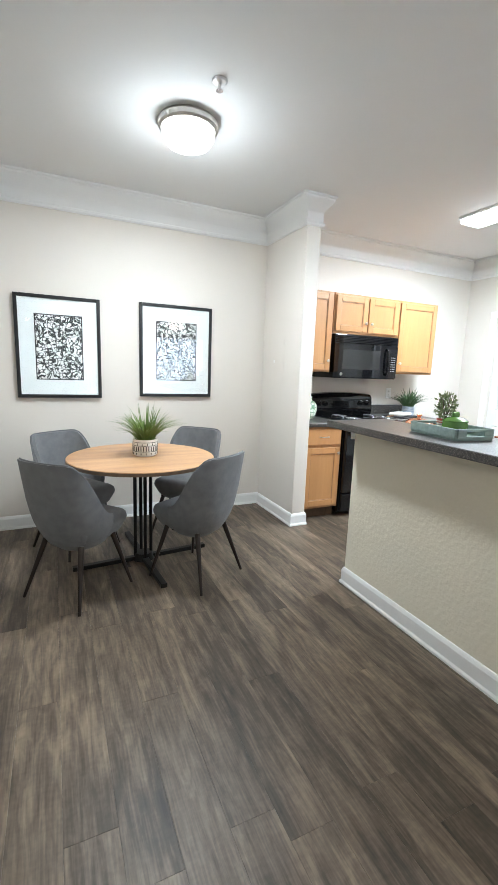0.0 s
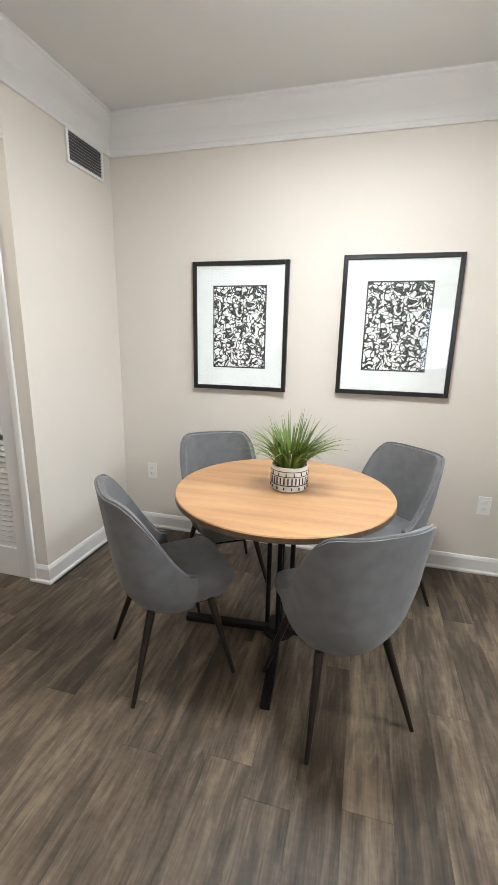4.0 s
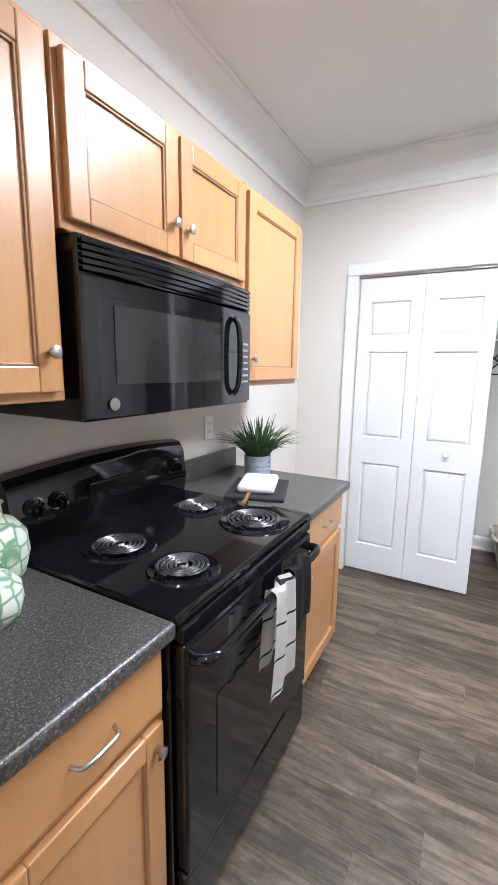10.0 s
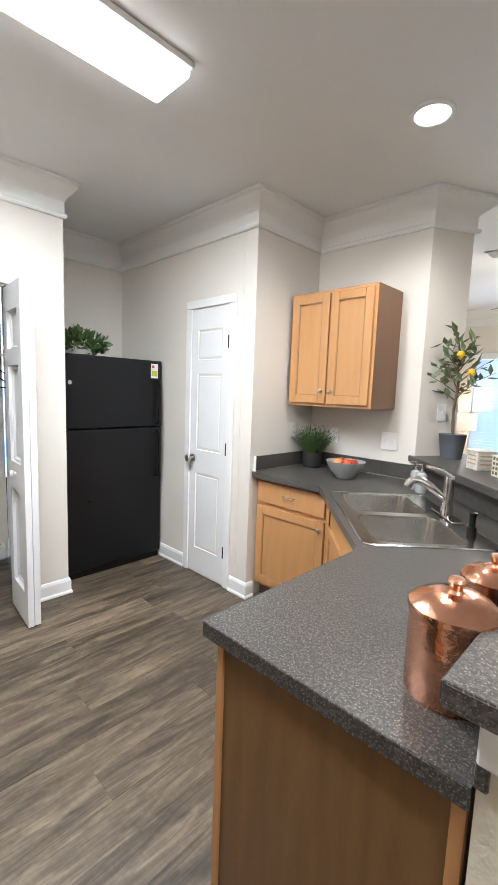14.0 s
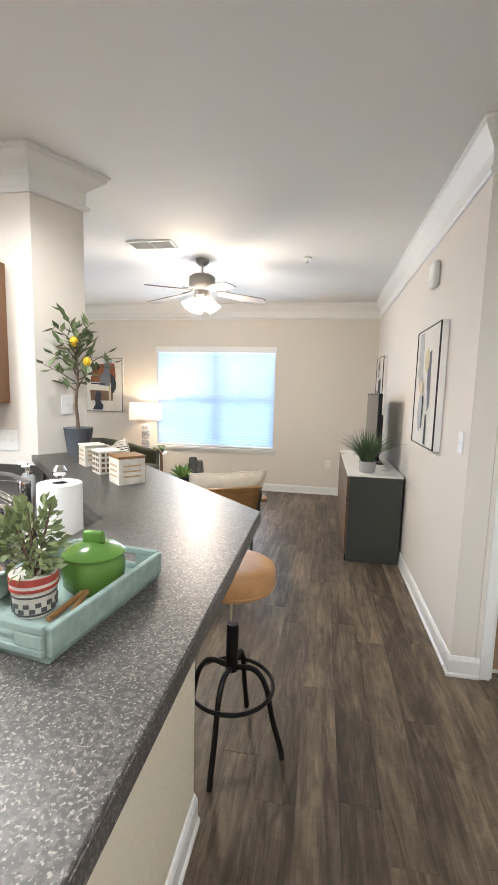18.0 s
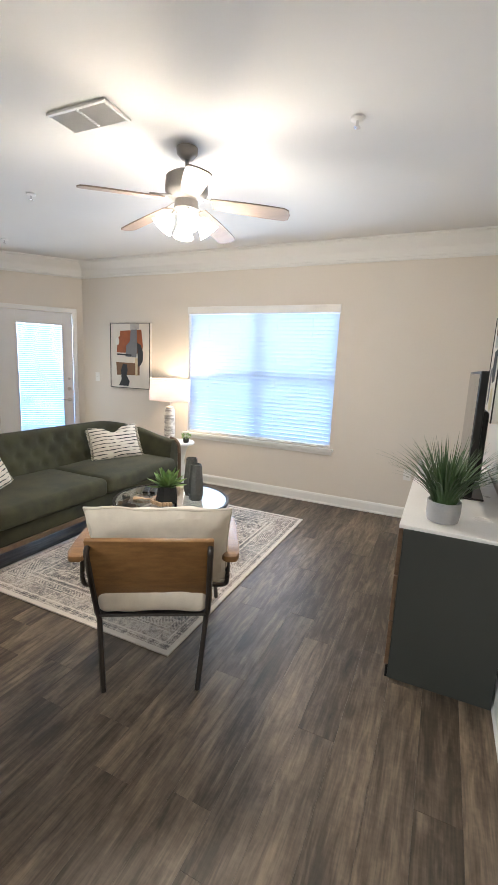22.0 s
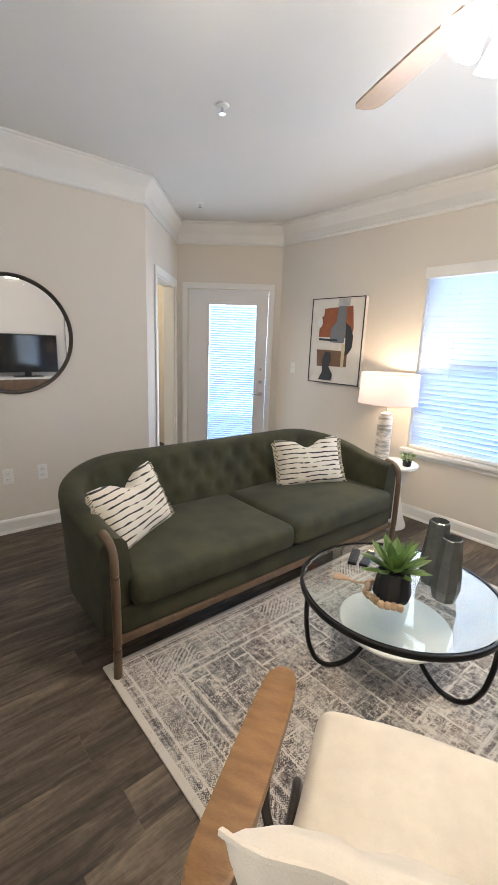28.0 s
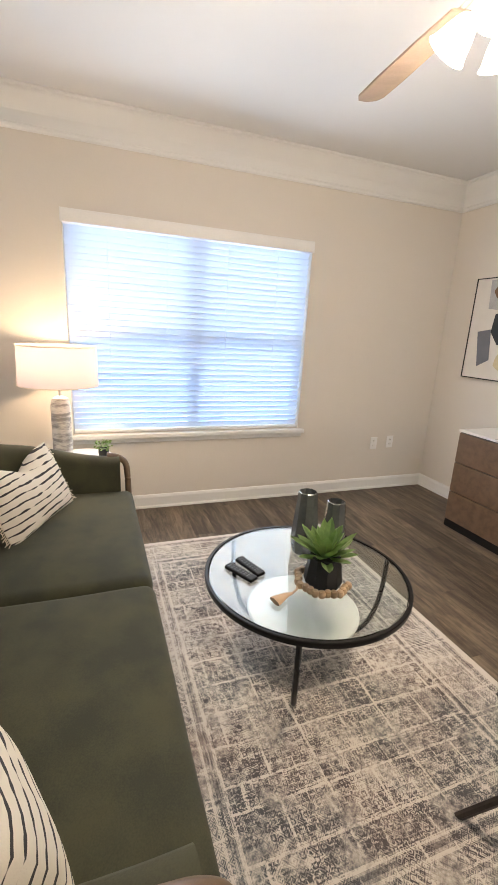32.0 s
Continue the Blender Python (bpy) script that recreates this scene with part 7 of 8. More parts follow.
def sofa():
    root = thing("sofa", pose(4.552, 0.165, 0, 0, 0, -90), "dark green tufted sofa with a curved back and oak trim", "sofa")
    # centre line of the curved back in plan: arm, corner, back, corner, arm
    r, dep = 0.30, 0.80
    line = [(0.065, 0.04)] + [(0.065, y) for y in (0.2, 0.34)]
    line += [(0.065 + r - r * math.cos(radians(a)), dep - 0.065 - r + r * math.sin(radians(a))) for a in range(6, 91, 7)]
    line += [(x, dep - 0.065) for x in [0.365 + (SL - 0.73) * k / 34 for k in range(1, 34)]]
    line += [(SL - 0.065 - r + r * math.sin(radians(a)), dep - 0.065 - r + r * math.cos(radians(a))) for a in range(6, 91, 7)]
    line += [(SL - 0.065, y) for y in (0.34, 0.2)] + [(SL - 0.065, 0.04)]
    # finer steps
    fine = []
    for a, b in zip(line, line[1:]):
        k = max(1, int(math.dist(a, b) / 0.022))
        fine += [(a[0] + (b[0] - a[0]) * i / k, a[1] + (b[1] - a[1]) * i / k) for i in range(k)]
    fine.append(line[-1])
    dist = [0.0]
    for a, b in zip(fine, fine[1:]):
        dist.append(dist[-1] + math.dist(a, b))
    total = dist[-1]
    def height(s):
        e = min(s, total - s)
        t = min(1.0, max(0.0, e / 0.95))
        return 0.645 + 0.160 * (t * t * (3 - 2 * t))
    bm = bmesh.new()
    rings = []
    nz = 15
    for i, (x, y) in enumerate(fine):
        a, b = fine[max(i - 1, 0)], fine[min(i + 1, len(fine) - 1)]
        t = Vector((b[0] - a[0], b[1] - a[1])).normalized()
        out = Vector((-t.y, t.x))
        h, s = height(dist[i]), dist[i]
        lean = 0.055 * min(1.0, max(0.0, min(s, total - s) / 0.8))
        ring = []
        for k in range(nz):  # outside face, bottom to top
            z = 0.20 + (h - 0.045 - 0.20) * k / (nz - 1)
            ring.append((0.060 + lean * (z - 0.2) / 0.6, z))
        for q in range(1, 8):  # rounded top
            an = math.pi * q / 8
            ring.append((lean * (h - 0.2) / 0.6 + 0.060 * math.cos(an), h - 0.045 + 0.045 * math.sin(an)))
        for k in range(nz):  # inside face with tufts
            z = h - 0.045 - (h - 0.045 - 0.30) * k / (nz - 1)
            dimple = 0.0
            for row, zr in enumerate((0.70, 0.60, 0.50)):
                pitch = 0.165
                ph = (s + (pitch / 2 if row % 2 else 0)) % pitch - pitch / 2
                if 0.75 < s < total - 0.75:
                    dd = (ph * ph + (z - zr) ** 2)
                    dimple += 0.030 * math.exp(-dd / 0.0009) + 0.008 * math.exp(-dd / 0.004)
            ring.append((-0.060 + lean * (z - 0.2) / 0.6 - 0.018 * math.sin(math.pi * k / (nz - 1)) + dimple, z))
        ring.append((-0.060, 0.20))
        rings.append([bm.verts.new((x + out.x * o, y + out.y * o, z)) for o, z in ring])
    for a, b in zip(rings, rings[1:]):
        for k in range(len(a)):
            bm.faces.new((a[k], a[(k + 1) % len(a)], b[(k + 1) % len(a)], b[k]))
    bm.faces.new(rings[0])
    bm.faces.new(list(reversed(rings[-1])))
    part("backrest", bm, FABRIC_GREEN, root, "dark green tufted curved back and arms", 55)
    part("base", box((0.07, 0.015, 0.185), (SL - 0.07, dep - 0.10, 0.315), 0.02, 3), FABRIC_GREEN, root, "", 60)
    for k in (0, 1):
        x0 = 0.125 + k * (SL - 0.25) / 2
        w = (SL - 0.25) / 2 - 0.006
        bm = box((x0, -0.028, 0.312), (x0 + w, 0.66, 0.460), 0.045, 5)
        bmesh.ops.subdivide_edges(bm, edges=[e for e in bm.edges if e.calc_length() > 0.2], cuts=8, use_grid_fill=True)
        for v in bm.verts:
            if v.co.z > 0.40:
                u, q = (v.co.x - x0) / w * 2 - 1, (v.co.y - 0.33) / 0.33
                v.co.z += 0.020 * (1 - u * u) * (1 - q * q) + 0.004 * noise.noise(Vector((v.co.x * 5, v.co.y * 5, 2)))
        part("seat_cushion", bm, FABRIC_GREEN, root, "dark green seat cushion", 60)
    for x in (0.045, SL - 0.045):
        part("arm_post", tube(bend([(x, 0.0, 0.0), (x, -0.012, 0.20), (x, -0.010, 0.46), (x, -0.002, 0.600), (x, 0.05, 0.640), (x, 0.11, 0.649)], 0.05, 5), 0.019, 10), OAK_DARK, root, "brown oak arm post and leg", True)
    part("front_rail", box((0.06, 0.0, 0.158), (SL - 0.06, 0.028, 0.192), 0.006), OAK_DARK, root, "brown oak rail")
    for x in (0.12, SL - 0.12):
        part("rear_leg", cyl((x, dep - 0.12, 0.0), (x, dep - 0.14, 0.20), 0.014, 0.022, 12), OAK_DARK, root)
    return root


sofa()
throw_pillow(Matrix.Translation((4.945, -0.155, 0.618)) @ Matrix.Rotation(radians(-62), 4, "Z") @ Matrix.Rotation(radians(-24), 4, "X") @ Matrix.Rotation(radians(-4), 4, "Y"), 2)
throw_pillow(Matrix.Translation((5.02, -1.575, 0.625)) @ Matrix.Rotation(radians(-118), 4, "Z") @ Matrix.Rotation(radians(-22), 4, "X") @ Matrix.Rotation(radians(-4), 4, "Y"), 5)


def armchair():
    root = thing("armchair", pose(3.209, 0.123, 0, 0, 0, -150), "teak and dark metal armchair with cream cushions", "chair")
    for sx in (-1, 1):
        part("rear_leg", tube(bend([(sx * 0.206, -0.285, 0.0), (sx * 0.238, -0.205, 0.315), (sx * 0.245, -0.215, 0.345), (sx * 0.248, -0.352, 0.686), (sx * 0.248, -0.340, 0.706), (sx * 0.248, -0.312, 0.703)], 0.03, 5), 0.0125, 8), BRONZE, root, "dark bronze tubular rear leg", True)
        part("front_leg", tube(bend([(sx * 0.304, 0.482, 0.0), (sx * 0.280, 0.295, 0.30), (sx * 0.268, 0.215, 0.345), (sx * 0.24, -0.20, 0.325)], 0.05, 5), 0.0125, 8), BRONZE, root, "", True)
        part("arm_support", tube(bend([(sx * 0.335, -0.10, 0.572), (sx * 0.335, -0.12, 0.44), (sx * 0.325, -0.06, 0.39), (sx * 0.25, 0.02, 0.345), (sx * 0.25, 0.05, 0.345), (sx * 0.325, 0.12, 0.40), (sx * 0.335, 0.17, 0.45), (sx * 0.335, 0.17, 0.572)], 0.05, 5), 0.0115, 8), BRONZE, root, "", True)
        bm = prism([(sx * 0.342 + 0.047 * abs(math.cos(t)) ** 0.55 * (1 if math.cos(t) > 0 else -1), 0.03 + (0.318 if math.sin(t) > 0 else 0.230) * (abs(math.sin(t)) ** 0.45) * (1 if math.sin(t) > 0 else -1)) for t in [2 * math.pi * k / 28 for k in range(28)]], 0.572, 0.602, 0.008)
        part("armrest", bm, TEAK, root, "oiled teak armrest", 40)
    back = box((-0.262, -0.012, -0.195), (0.262, 0.012, 0.192), 0.006, 2)
    for v in back.verts:
        v.co.y -= 0.012 * (1 - (v.co.x / 0.262) ** 2)
    bmesh.ops.transform(back, matrix=Matrix.Translation((0, -0.260, 0.562)) @ Matrix.Rotation(radians(21.8), 4, "X"), verts=back.verts)
    part("back_board", back, TEAK, root, "curved teak back board", 40)
    part("seat_frame", box((-0.235, -0.225, 0.325), (0.235, 0.22, 0.340), 0.006), BRONZE, root)
    bm = box((-0.250, -0.232, 0.341), (0.250, 0.415, 0.458), 0.042, 5)
    bmesh.ops.subdivide_edges(bm, edges=[e for e in bm.edges if e.calc_length() > 0.15], cuts=9, use_grid_fill=True)
    for v in bm.verts:
        if v.co.z > 0.43:
            v.co.z += 0.018 * (1 - (v.co.x / 0.26) ** 2)
        wr = noise.noise(v.co * 7)
        v.co += Vector((0.006 * wr, -0.010 * max(0, noise.noise(v.co * 11)) if v.co.y < -0.16 else 0.0, 0.006 * noise.noise(v.co * 13)))
        if v.co.z < 0.341 and abs(v.co.x) < 0.235 and -0.225 < v.co.y < 0.22:
            v.co.z = 0.341
    part("seat_cushion", bm, LINEN, root, "cream linen seat cushion", 60)
    bm = cushion_bm(0.62, 0.45, 0.175, 0.04, 26, 9)
    for v in bm.verts:
        v.co.y += 0.012 * noise.noise(v.co * 9) + 0.006 * noise.noise(v.co * 22)
        v.co.z += 0.012 * noise.noise(Vector((v.co.x * 7, 3, 0))) if v.co.z > 0.18 else 0.0
    m = Matrix.Translation((0.025, -0.158, 0.632)) @ Matrix.Rotation(radians(21), 4, "X")
    bmesh.ops.transform(bm, matrix=m, verts=bm.verts)
    c = part("back_cushion", bm, LINEN, root, "rumpled cream linen back cushion", True)
    seam = [m @ Vector((u * 0.31 * (1 - 0.04 * (1 - v * v)), 0.012 * noise.noise(Vector((u * 3, v * 3, 0))), v * 0.225 * (1 - 0.04 * (1 - u * u)) + (0.012 * noise.noise(Vector((u * 2.17, 3, 0))) if v == 1 else 0))) for u, v in
            [(-1 + 2 * k / 20, 1) for k in range(20)] + [(1, 1 - 2 * k / 16) for k in range(16)] + [(1 - 2 * k / 16, -1) for k in range(16)] + [(-1, -1 + 2 * k / 16) for k in range(16)]]
    part("piping", tube(seam, 0.006, 6, True), LINEN, c, "", True)
    return root


armchair()

ctab = thing("coffee_table", pose(3.868, -0.930, 0.0095), "round glass coffee table with a black metal frame", "table")
g = part("glass_top", lathe([(0.0, 0.382), (0.425, 0.382), (0.430, 0.386), (0.430, 0.392), (0.425, 0.395), (0.0, 0.395)], 72), TABLE_GLASS, ctab, "clear glass top", 30)
g.visible_shadow = False
part("rim", lathe([(0.432, 0.372), (0.444, 0.372), (0.446, 0.376), (0.446, 0.394), (0.443, 0.397), (0.432, 0.397)], 72), BLACK_MATT, ctab, "black metal rim", True)
part("shelf", lathe([(0.0, 0.196), (0.245, 0.196), (0.250, 0.200), (0.250, 0.208), (0.245, 0.212), (0.0, 0.212)], 56), WHITE_TOP, ctab, "white round lower shelf", 30)
for k in range(3):
    m = Matrix.Rotation(radians(60 + 120 * k), 4, "Z")
    pts = [(0.432, 0, 0.374), (0.428, 0, 0.25), (0.41, 0, 0.14), (0.372, 0, 0.055), (0.325, 0, 0.018), (0.275, 0, 0.011), (0.225, 0, 0.022), (0.17, 0, 0.062), (0.125, 0, 0.13), (0.105, 0, 0.198)]
    part("leg_loop", tube(bend([m @ Vector(p) for p in pts], 0.03, 3), 0.011, 8), BLACK_MATT, ctab, "black curved tube leg", True)

suc = thing("succulent", pose(3.845, -0.83, 0.4045), "green succulent in a black faceted pot", "plant")
part("pot", lathe([(0.0, 0.0), (0.072, 0.0), (0.081, 0.022), (0.066, 0.132), (0.060, 0.134), (0.0, 0.12)], 10), CERAMIC_DK, suc, "black faceted pot")
rnd = random.Random(6)
for k in range(28):
    a, tilt = k * 2.4, 18 + 2.3 * k
    L, W = 0.135 + 0.045 * rnd.random(), 0.023
    bm = bmesh.new()
    prev = None
    for i in range(7):
        t = i / 6
        w = W * (0.45 + 1.3 * t) * (1 - t ** 3) + 0.0004
        row = [bm.verts.new((-w, L * t, 0.010 * t * t + w * 0.25)), bm.verts.new((0, L * t, 0.010 * t * t - w * 0.22)), bm.verts.new((w, L * t, 0.010 * t * t + w * 0.25))]
        if prev:
            for j in (0, 1):
                bm.faces.new((prev[j], prev[j + 1], row[j + 1], row[j]))
        prev = row
    bmesh.ops.solidify(bm, geom=bm.faces, thickness=0.003)
    lf = part("leaf", bm, SUCC, suc, "", True)
    lf.matrix_local = Matrix.Translation((0, 0, 0.118)) @ Matrix.Rotation(a, 4, "Z") @ Matrix.Rotation(radians(max(8, 84 - tilt)), 4, "X")
for k, (x, y, h, r) in enumerate(((3.70, -1.01, 0.285, 0.060), (3.80, -1.10, 0.305, 0.064))):
    v = thing("vase", pose(x, y, 0.4045, 0, 0, 20 * k), "grey iridescent faceted glass vase", "vase", "vases on the coffee table")
    part("body", lathe([(0.0, 0.0), (r * 0.80, 0.0), (r, 0.05), (r * 0.98, 0.11), (r * 0.74, h - 0.035), (r * 0.70, h - 0.004), (r * 0.62, h), (r * 0.62, h - 0.05), (0.0, 0.02)], 9), VASE, v)
bd = thing("bead_garland", pose(3.845, -0.83, 0.4045), "string of pale wooden beads with a tassel", "decoration")
BEADP = [(0.0, 0.0), (0.012, 0.004), (0.0165, 0.014), (0.0165, 0.020), (0.012, 0.030), (0.0, 0.034)]
for k in range(16):
    a = radians(-62 + 13.5 * k)
    rr = 0.104 + 0.006 * math.sin(k * 1.7)
    part("bead", lathe(BEADP, 12, (rr * math.cos(a), rr * math.sin(a), 0)), BEAD, bd, "", True)
part("cord", tube([(0.10, -0.02, 0.014), (0.135, 0.03, 0.012), (0.17, 0.05, 0.010)], 0.005, 6), BEAD, bd, "", True)
part("tassel", tube([(0.165, 0.048, 0.014), (0.19, 0.055, 0.016), (0.235, 0.07, 0.012), (0.25, 0.075, 0.010)], [0.006, 0.014, 0.026, 0.028], 10, flat=0.45), BEAD, bd, "frayed rope tassel", True)
for x, y, turn in ((4.155, -0.985, 28), (4.10, -1.02, 20)):
    rem = thing("remote_control", pose(x, y, 0.4045, 0, 0, turn), "black television remote on the glass", "remote", "remotes on the coffee table")
    part("case", box((-0.022, -0.08, 0), (0.022, 0.08, 0.016), 0.005, 3), BLACK_MATT, rem)
    for i in range(3):
        for j in range(7):
            part("key", box((-0.015 + 0.011 * i, -0.065 + 0.018 * j, 0.0155), (-0.008 + 0.011 * i, -0.056 + 0.018 * j, 0.018), 0.001), GREY_BODY, rem)

# side table, lamp
stb = thing("side_table", pose(4.80, -2.385, 0), "white hourglass pedestal side table", "table")
part("pedestal", lathe([(0.0, 0.0), (0.145, 0.0), (0.148, 0.012), (0.115, 0.10), (0.080, 0.26), (0.075, 0.32), (0.10, 0.45), (0.135, 0.515), (0.0, 0.515)], 36), CERAMIC_W, stb, "", True)
part("top", lathe([(0.0, 0.5155), (0.180, 0.5155), (0.190, 0.523), (0.190, 0.540), (0.184, 0.546), (0.0, 0.548)], 44), CERAMIC_W, stb, "", True)
tl = thing("table_lamp", pose(4.925, -2.385, 0.548), "table lamp with a birch-look base and drum shade", "lamp")
BIRCH = mat("birch_ceramic", (0.72, 0.68, 0.62), (0.30, 0.28, 0.26), 0.6, 0, 9, 60, 1.3, 0.2, (1, 1, 4))
part("base", lathe([(0.0, 0.0), (0.055, 0.0), (0.060, 0.02), (0.060, 0.34), (0.048, 0.39), (0.02, 0.405), (0.0, 0.405)], 28), BIRCH, tl, "white birch pattern base", True)
part("neck", cyl((0, 0, 0.40), (0, 0, 0.69), 0.007, n=10), NICKEL, tl)
sh = bmesh.new()
add_lathe(sh, [(0.235, 0.475), (0.228, 0.715)], 48)
SHN = bpy.data.materials.new("lit_linen_shade")
SHN.use_nodes = True
a_, b_ = SHN.node_tree.nodes, SHN.node_tree.links
dif, tra, mxs = a_.new("ShaderNodeBsdfDiffuse"), a_.new("ShaderNodeBsdfTranslucent"), a_.new("ShaderNodeMixShader")
dif.inputs[0].default_value, tra.inputs[0].default_value = (0.72, 0.62, 0.58, 1), (0.27, 0.25, 0.28, 1)
mxs.inputs[0].default_value = 0.5
b_.new(dif.outputs[0], mxs.inputs[1])
b_.new(tra.outputs[0], mxs.inputs[2])
b_.new(mxs.outputs[0], a_["Material Output"].inputs[0])
part("shade", sh, SHN, tl, "pale linen drum shade", True)
for rr, z in ((0.2352, 0.475), (0.2282, 0.715)):
    part("shade_rim", tube([(rr * math.cos(2 * math.pi * k / 48), rr * math.sin(2 * math.pi * k / 48), z) for k in range(48)], 0.003, 6, True), LINEN, tl, "", True)
part("bulb", lathe([(0.0, 0.56), (0.02, 0.565), (0.03, 0.60), (0.02, 0.63), (0.012, 0.645), (0.0, 0.645)], 14, (0, 0, 0.0)), glow("bulb_glow", (1.0, 0.78, 0.48), 10.0), tl, "", True).visible_shadow = False
part("spider", tube([(-0.228, 0, 0.70), (0.228, 0, 0.70)], 0.002, 5), NICKEL, tl)
sp = thing("small_plant", pose(4.675, -2.36, 0.548), "tiny green plant in a black pot", "plant")
pot(sp, 0.034, 0.055, CERAMIC_DK, label="black pot", n=18)
foliage(leaf_cloud(70, 0.05, 0.05, 0.028, 0.030, 4, 0.55), SUCC, sp, "leaves", 0.075)

# TV console
con = thing("tv_console", pose(1.675, -0.225, 0, 0, 0, -90), "grey and walnut TV console with a white top", "console")
CL, CD = 1.625, 0.465
part("body", box((0, 0.0, 0.0), (CL, CD - 0.02, 0.762), 0.004), mat("olive_grey_lacquer", (0.040, 0.043, 0.037), (0.036, 0.039, 0.034), 0.5, 0, 3, 120, 0.5, 0.03), con, "dark olive grey lacquered sides")
part("top", box((-0.004, -0.002, 0.7622), (CL + 0.004, CD, 0.780), 0.003), WHITE_TOP, con, "white top")
part("plinth", box((0.006, CD - 0.0195, 0.0), (CL - 0.006, CD - 0.008, 0.060)), BLACK_MATT, con)
for c in range(3):
    for r in range(3):
        x0 = 0.004 + c * (CL - 0.008) / 3
        part("drawer", box((x0 + 0.003, CD - 0.0198, 0.064 + 0.232 * r), (x0 + (CL - 0.008) / 3 - 0.003, CD, 0.064 + 0.232 * r + 0.226), 0.003), WALNUT, con, "walnut drawer front")
tv = thing("television", pose(1.86, -1.05, 0.780, 0, 0, 90), "black flat television on a stand", "television")
part("panel", box((-0.48, -0.016, 0.075), (0.48, 0.020, 0.700), 0.006), BLACK_MATT, tv, "black case")
part("screen", box((-0.465, -0.0185, 0.095), (0.465, -0.0165, 0.685)), DARKGLASS, tv, "glossy dark screen")
part("rear_housing", box((-0.33, 0.0205, 0.13), (0.33, 0.058, 0.50), 0.016, 3), BLACK_MATT, tv, "thicker rear housing")
part("neck", box((-0.05, -0.01, 0.01), (0.05, 0.02, 0.10), 0.004), BLACK_MATT, tv)
part("stand", box((-0.22, -0.10, 0.0), (0.22, 0.10, 0.012), 0.004), BLACK_MATT, tv)
cp = thing("potted_grass", pose(1.965, -0.375, 0.780), "dark green grass in a grey concrete pot", "plant")
pot(cp, 0.074, 0.10, CERAMIC_GREY, label="grey concrete pot")
foliage(blades(250, 0.39, 0.86, 0.0040, 31, 0.45, 0.05), LEAF_DARK, cp, z=0.085)


# ---------------------------------------------------------------- art and mirror
def shape_on(root, name, pts, material, y):
    """A flat painted shape on a canvas, points in x, z."""
    bm = prism(pts, 0.0, 0.0006)
    bmesh.ops.transform(bm, matrix=Matrix.Translation((0, y, 0)) @ Matrix.Rotation(radians(90), 4, "X"), verts=bm.verts)
    bmesh.ops.recalc_face_normals(bm, faces=bm.faces)
    return part(name, bm, material, root)


def canvas_art(m, w, h, label, shapes, deep=0.042):
    root = thing("canvas_art", m, label, "picture")
    part("canvas", box((-w / 2 + 0.008, -deep, -h / 2 + 0.008), (w / 2 - 0.008, 0, h / 2 - 0.008)), CANVAS, root, "painted canvas")
    for lo, hi in (((-w / 2, 0, -h / 2), (-w / 2 + 0.007, 0, h / 2)), ((w / 2 - 0.007, 0, -h / 2), (w / 2, 0, h / 2)),
                   ((-w / 2 + 0.007, 0, -h / 2), (w / 2 - 0.007, 0, -h / 2 + 0.007)), ((-w / 2 + 0.007, 0, h / 2 - 0.007), (w / 2 - 0.007, 0, h / 2))):
        part("frame_face", box((lo[0], -deep - 0.006, lo[2]), (hi[0], -deep + 0.004, hi[2]), 0.001), FRAME_BLACK, root, "thin black front edge")
        part("frame_side", box((lo[0], -deep + 0.0042, lo[2]), (hi[0], 0, hi[2])), CERAMIC_W, root, "white frame side")
    for k, (mm, pts) in enumerate(shapes):
        shape_on(root, "paint_shape", [(x * w / 2, z * h / 2) for x, z in pts], mm, -deep - 0.0004 - 0.001 * k if k < 6 else -deep - 0.0054)
    return root


def blob(cx, cz, rx, rz, k=14, wob=0.12, seed=0):
    rnd = random.Random(seed)
    return [(cx + rx * math.cos(2 * math.pi * i / k) * (1 + rnd.uniform(-wob, wob)), cz + rz * math.sin(2 * math.pi * i / k) * (1 + rnd.uniform(-wob, wob))) for i in range(k)]


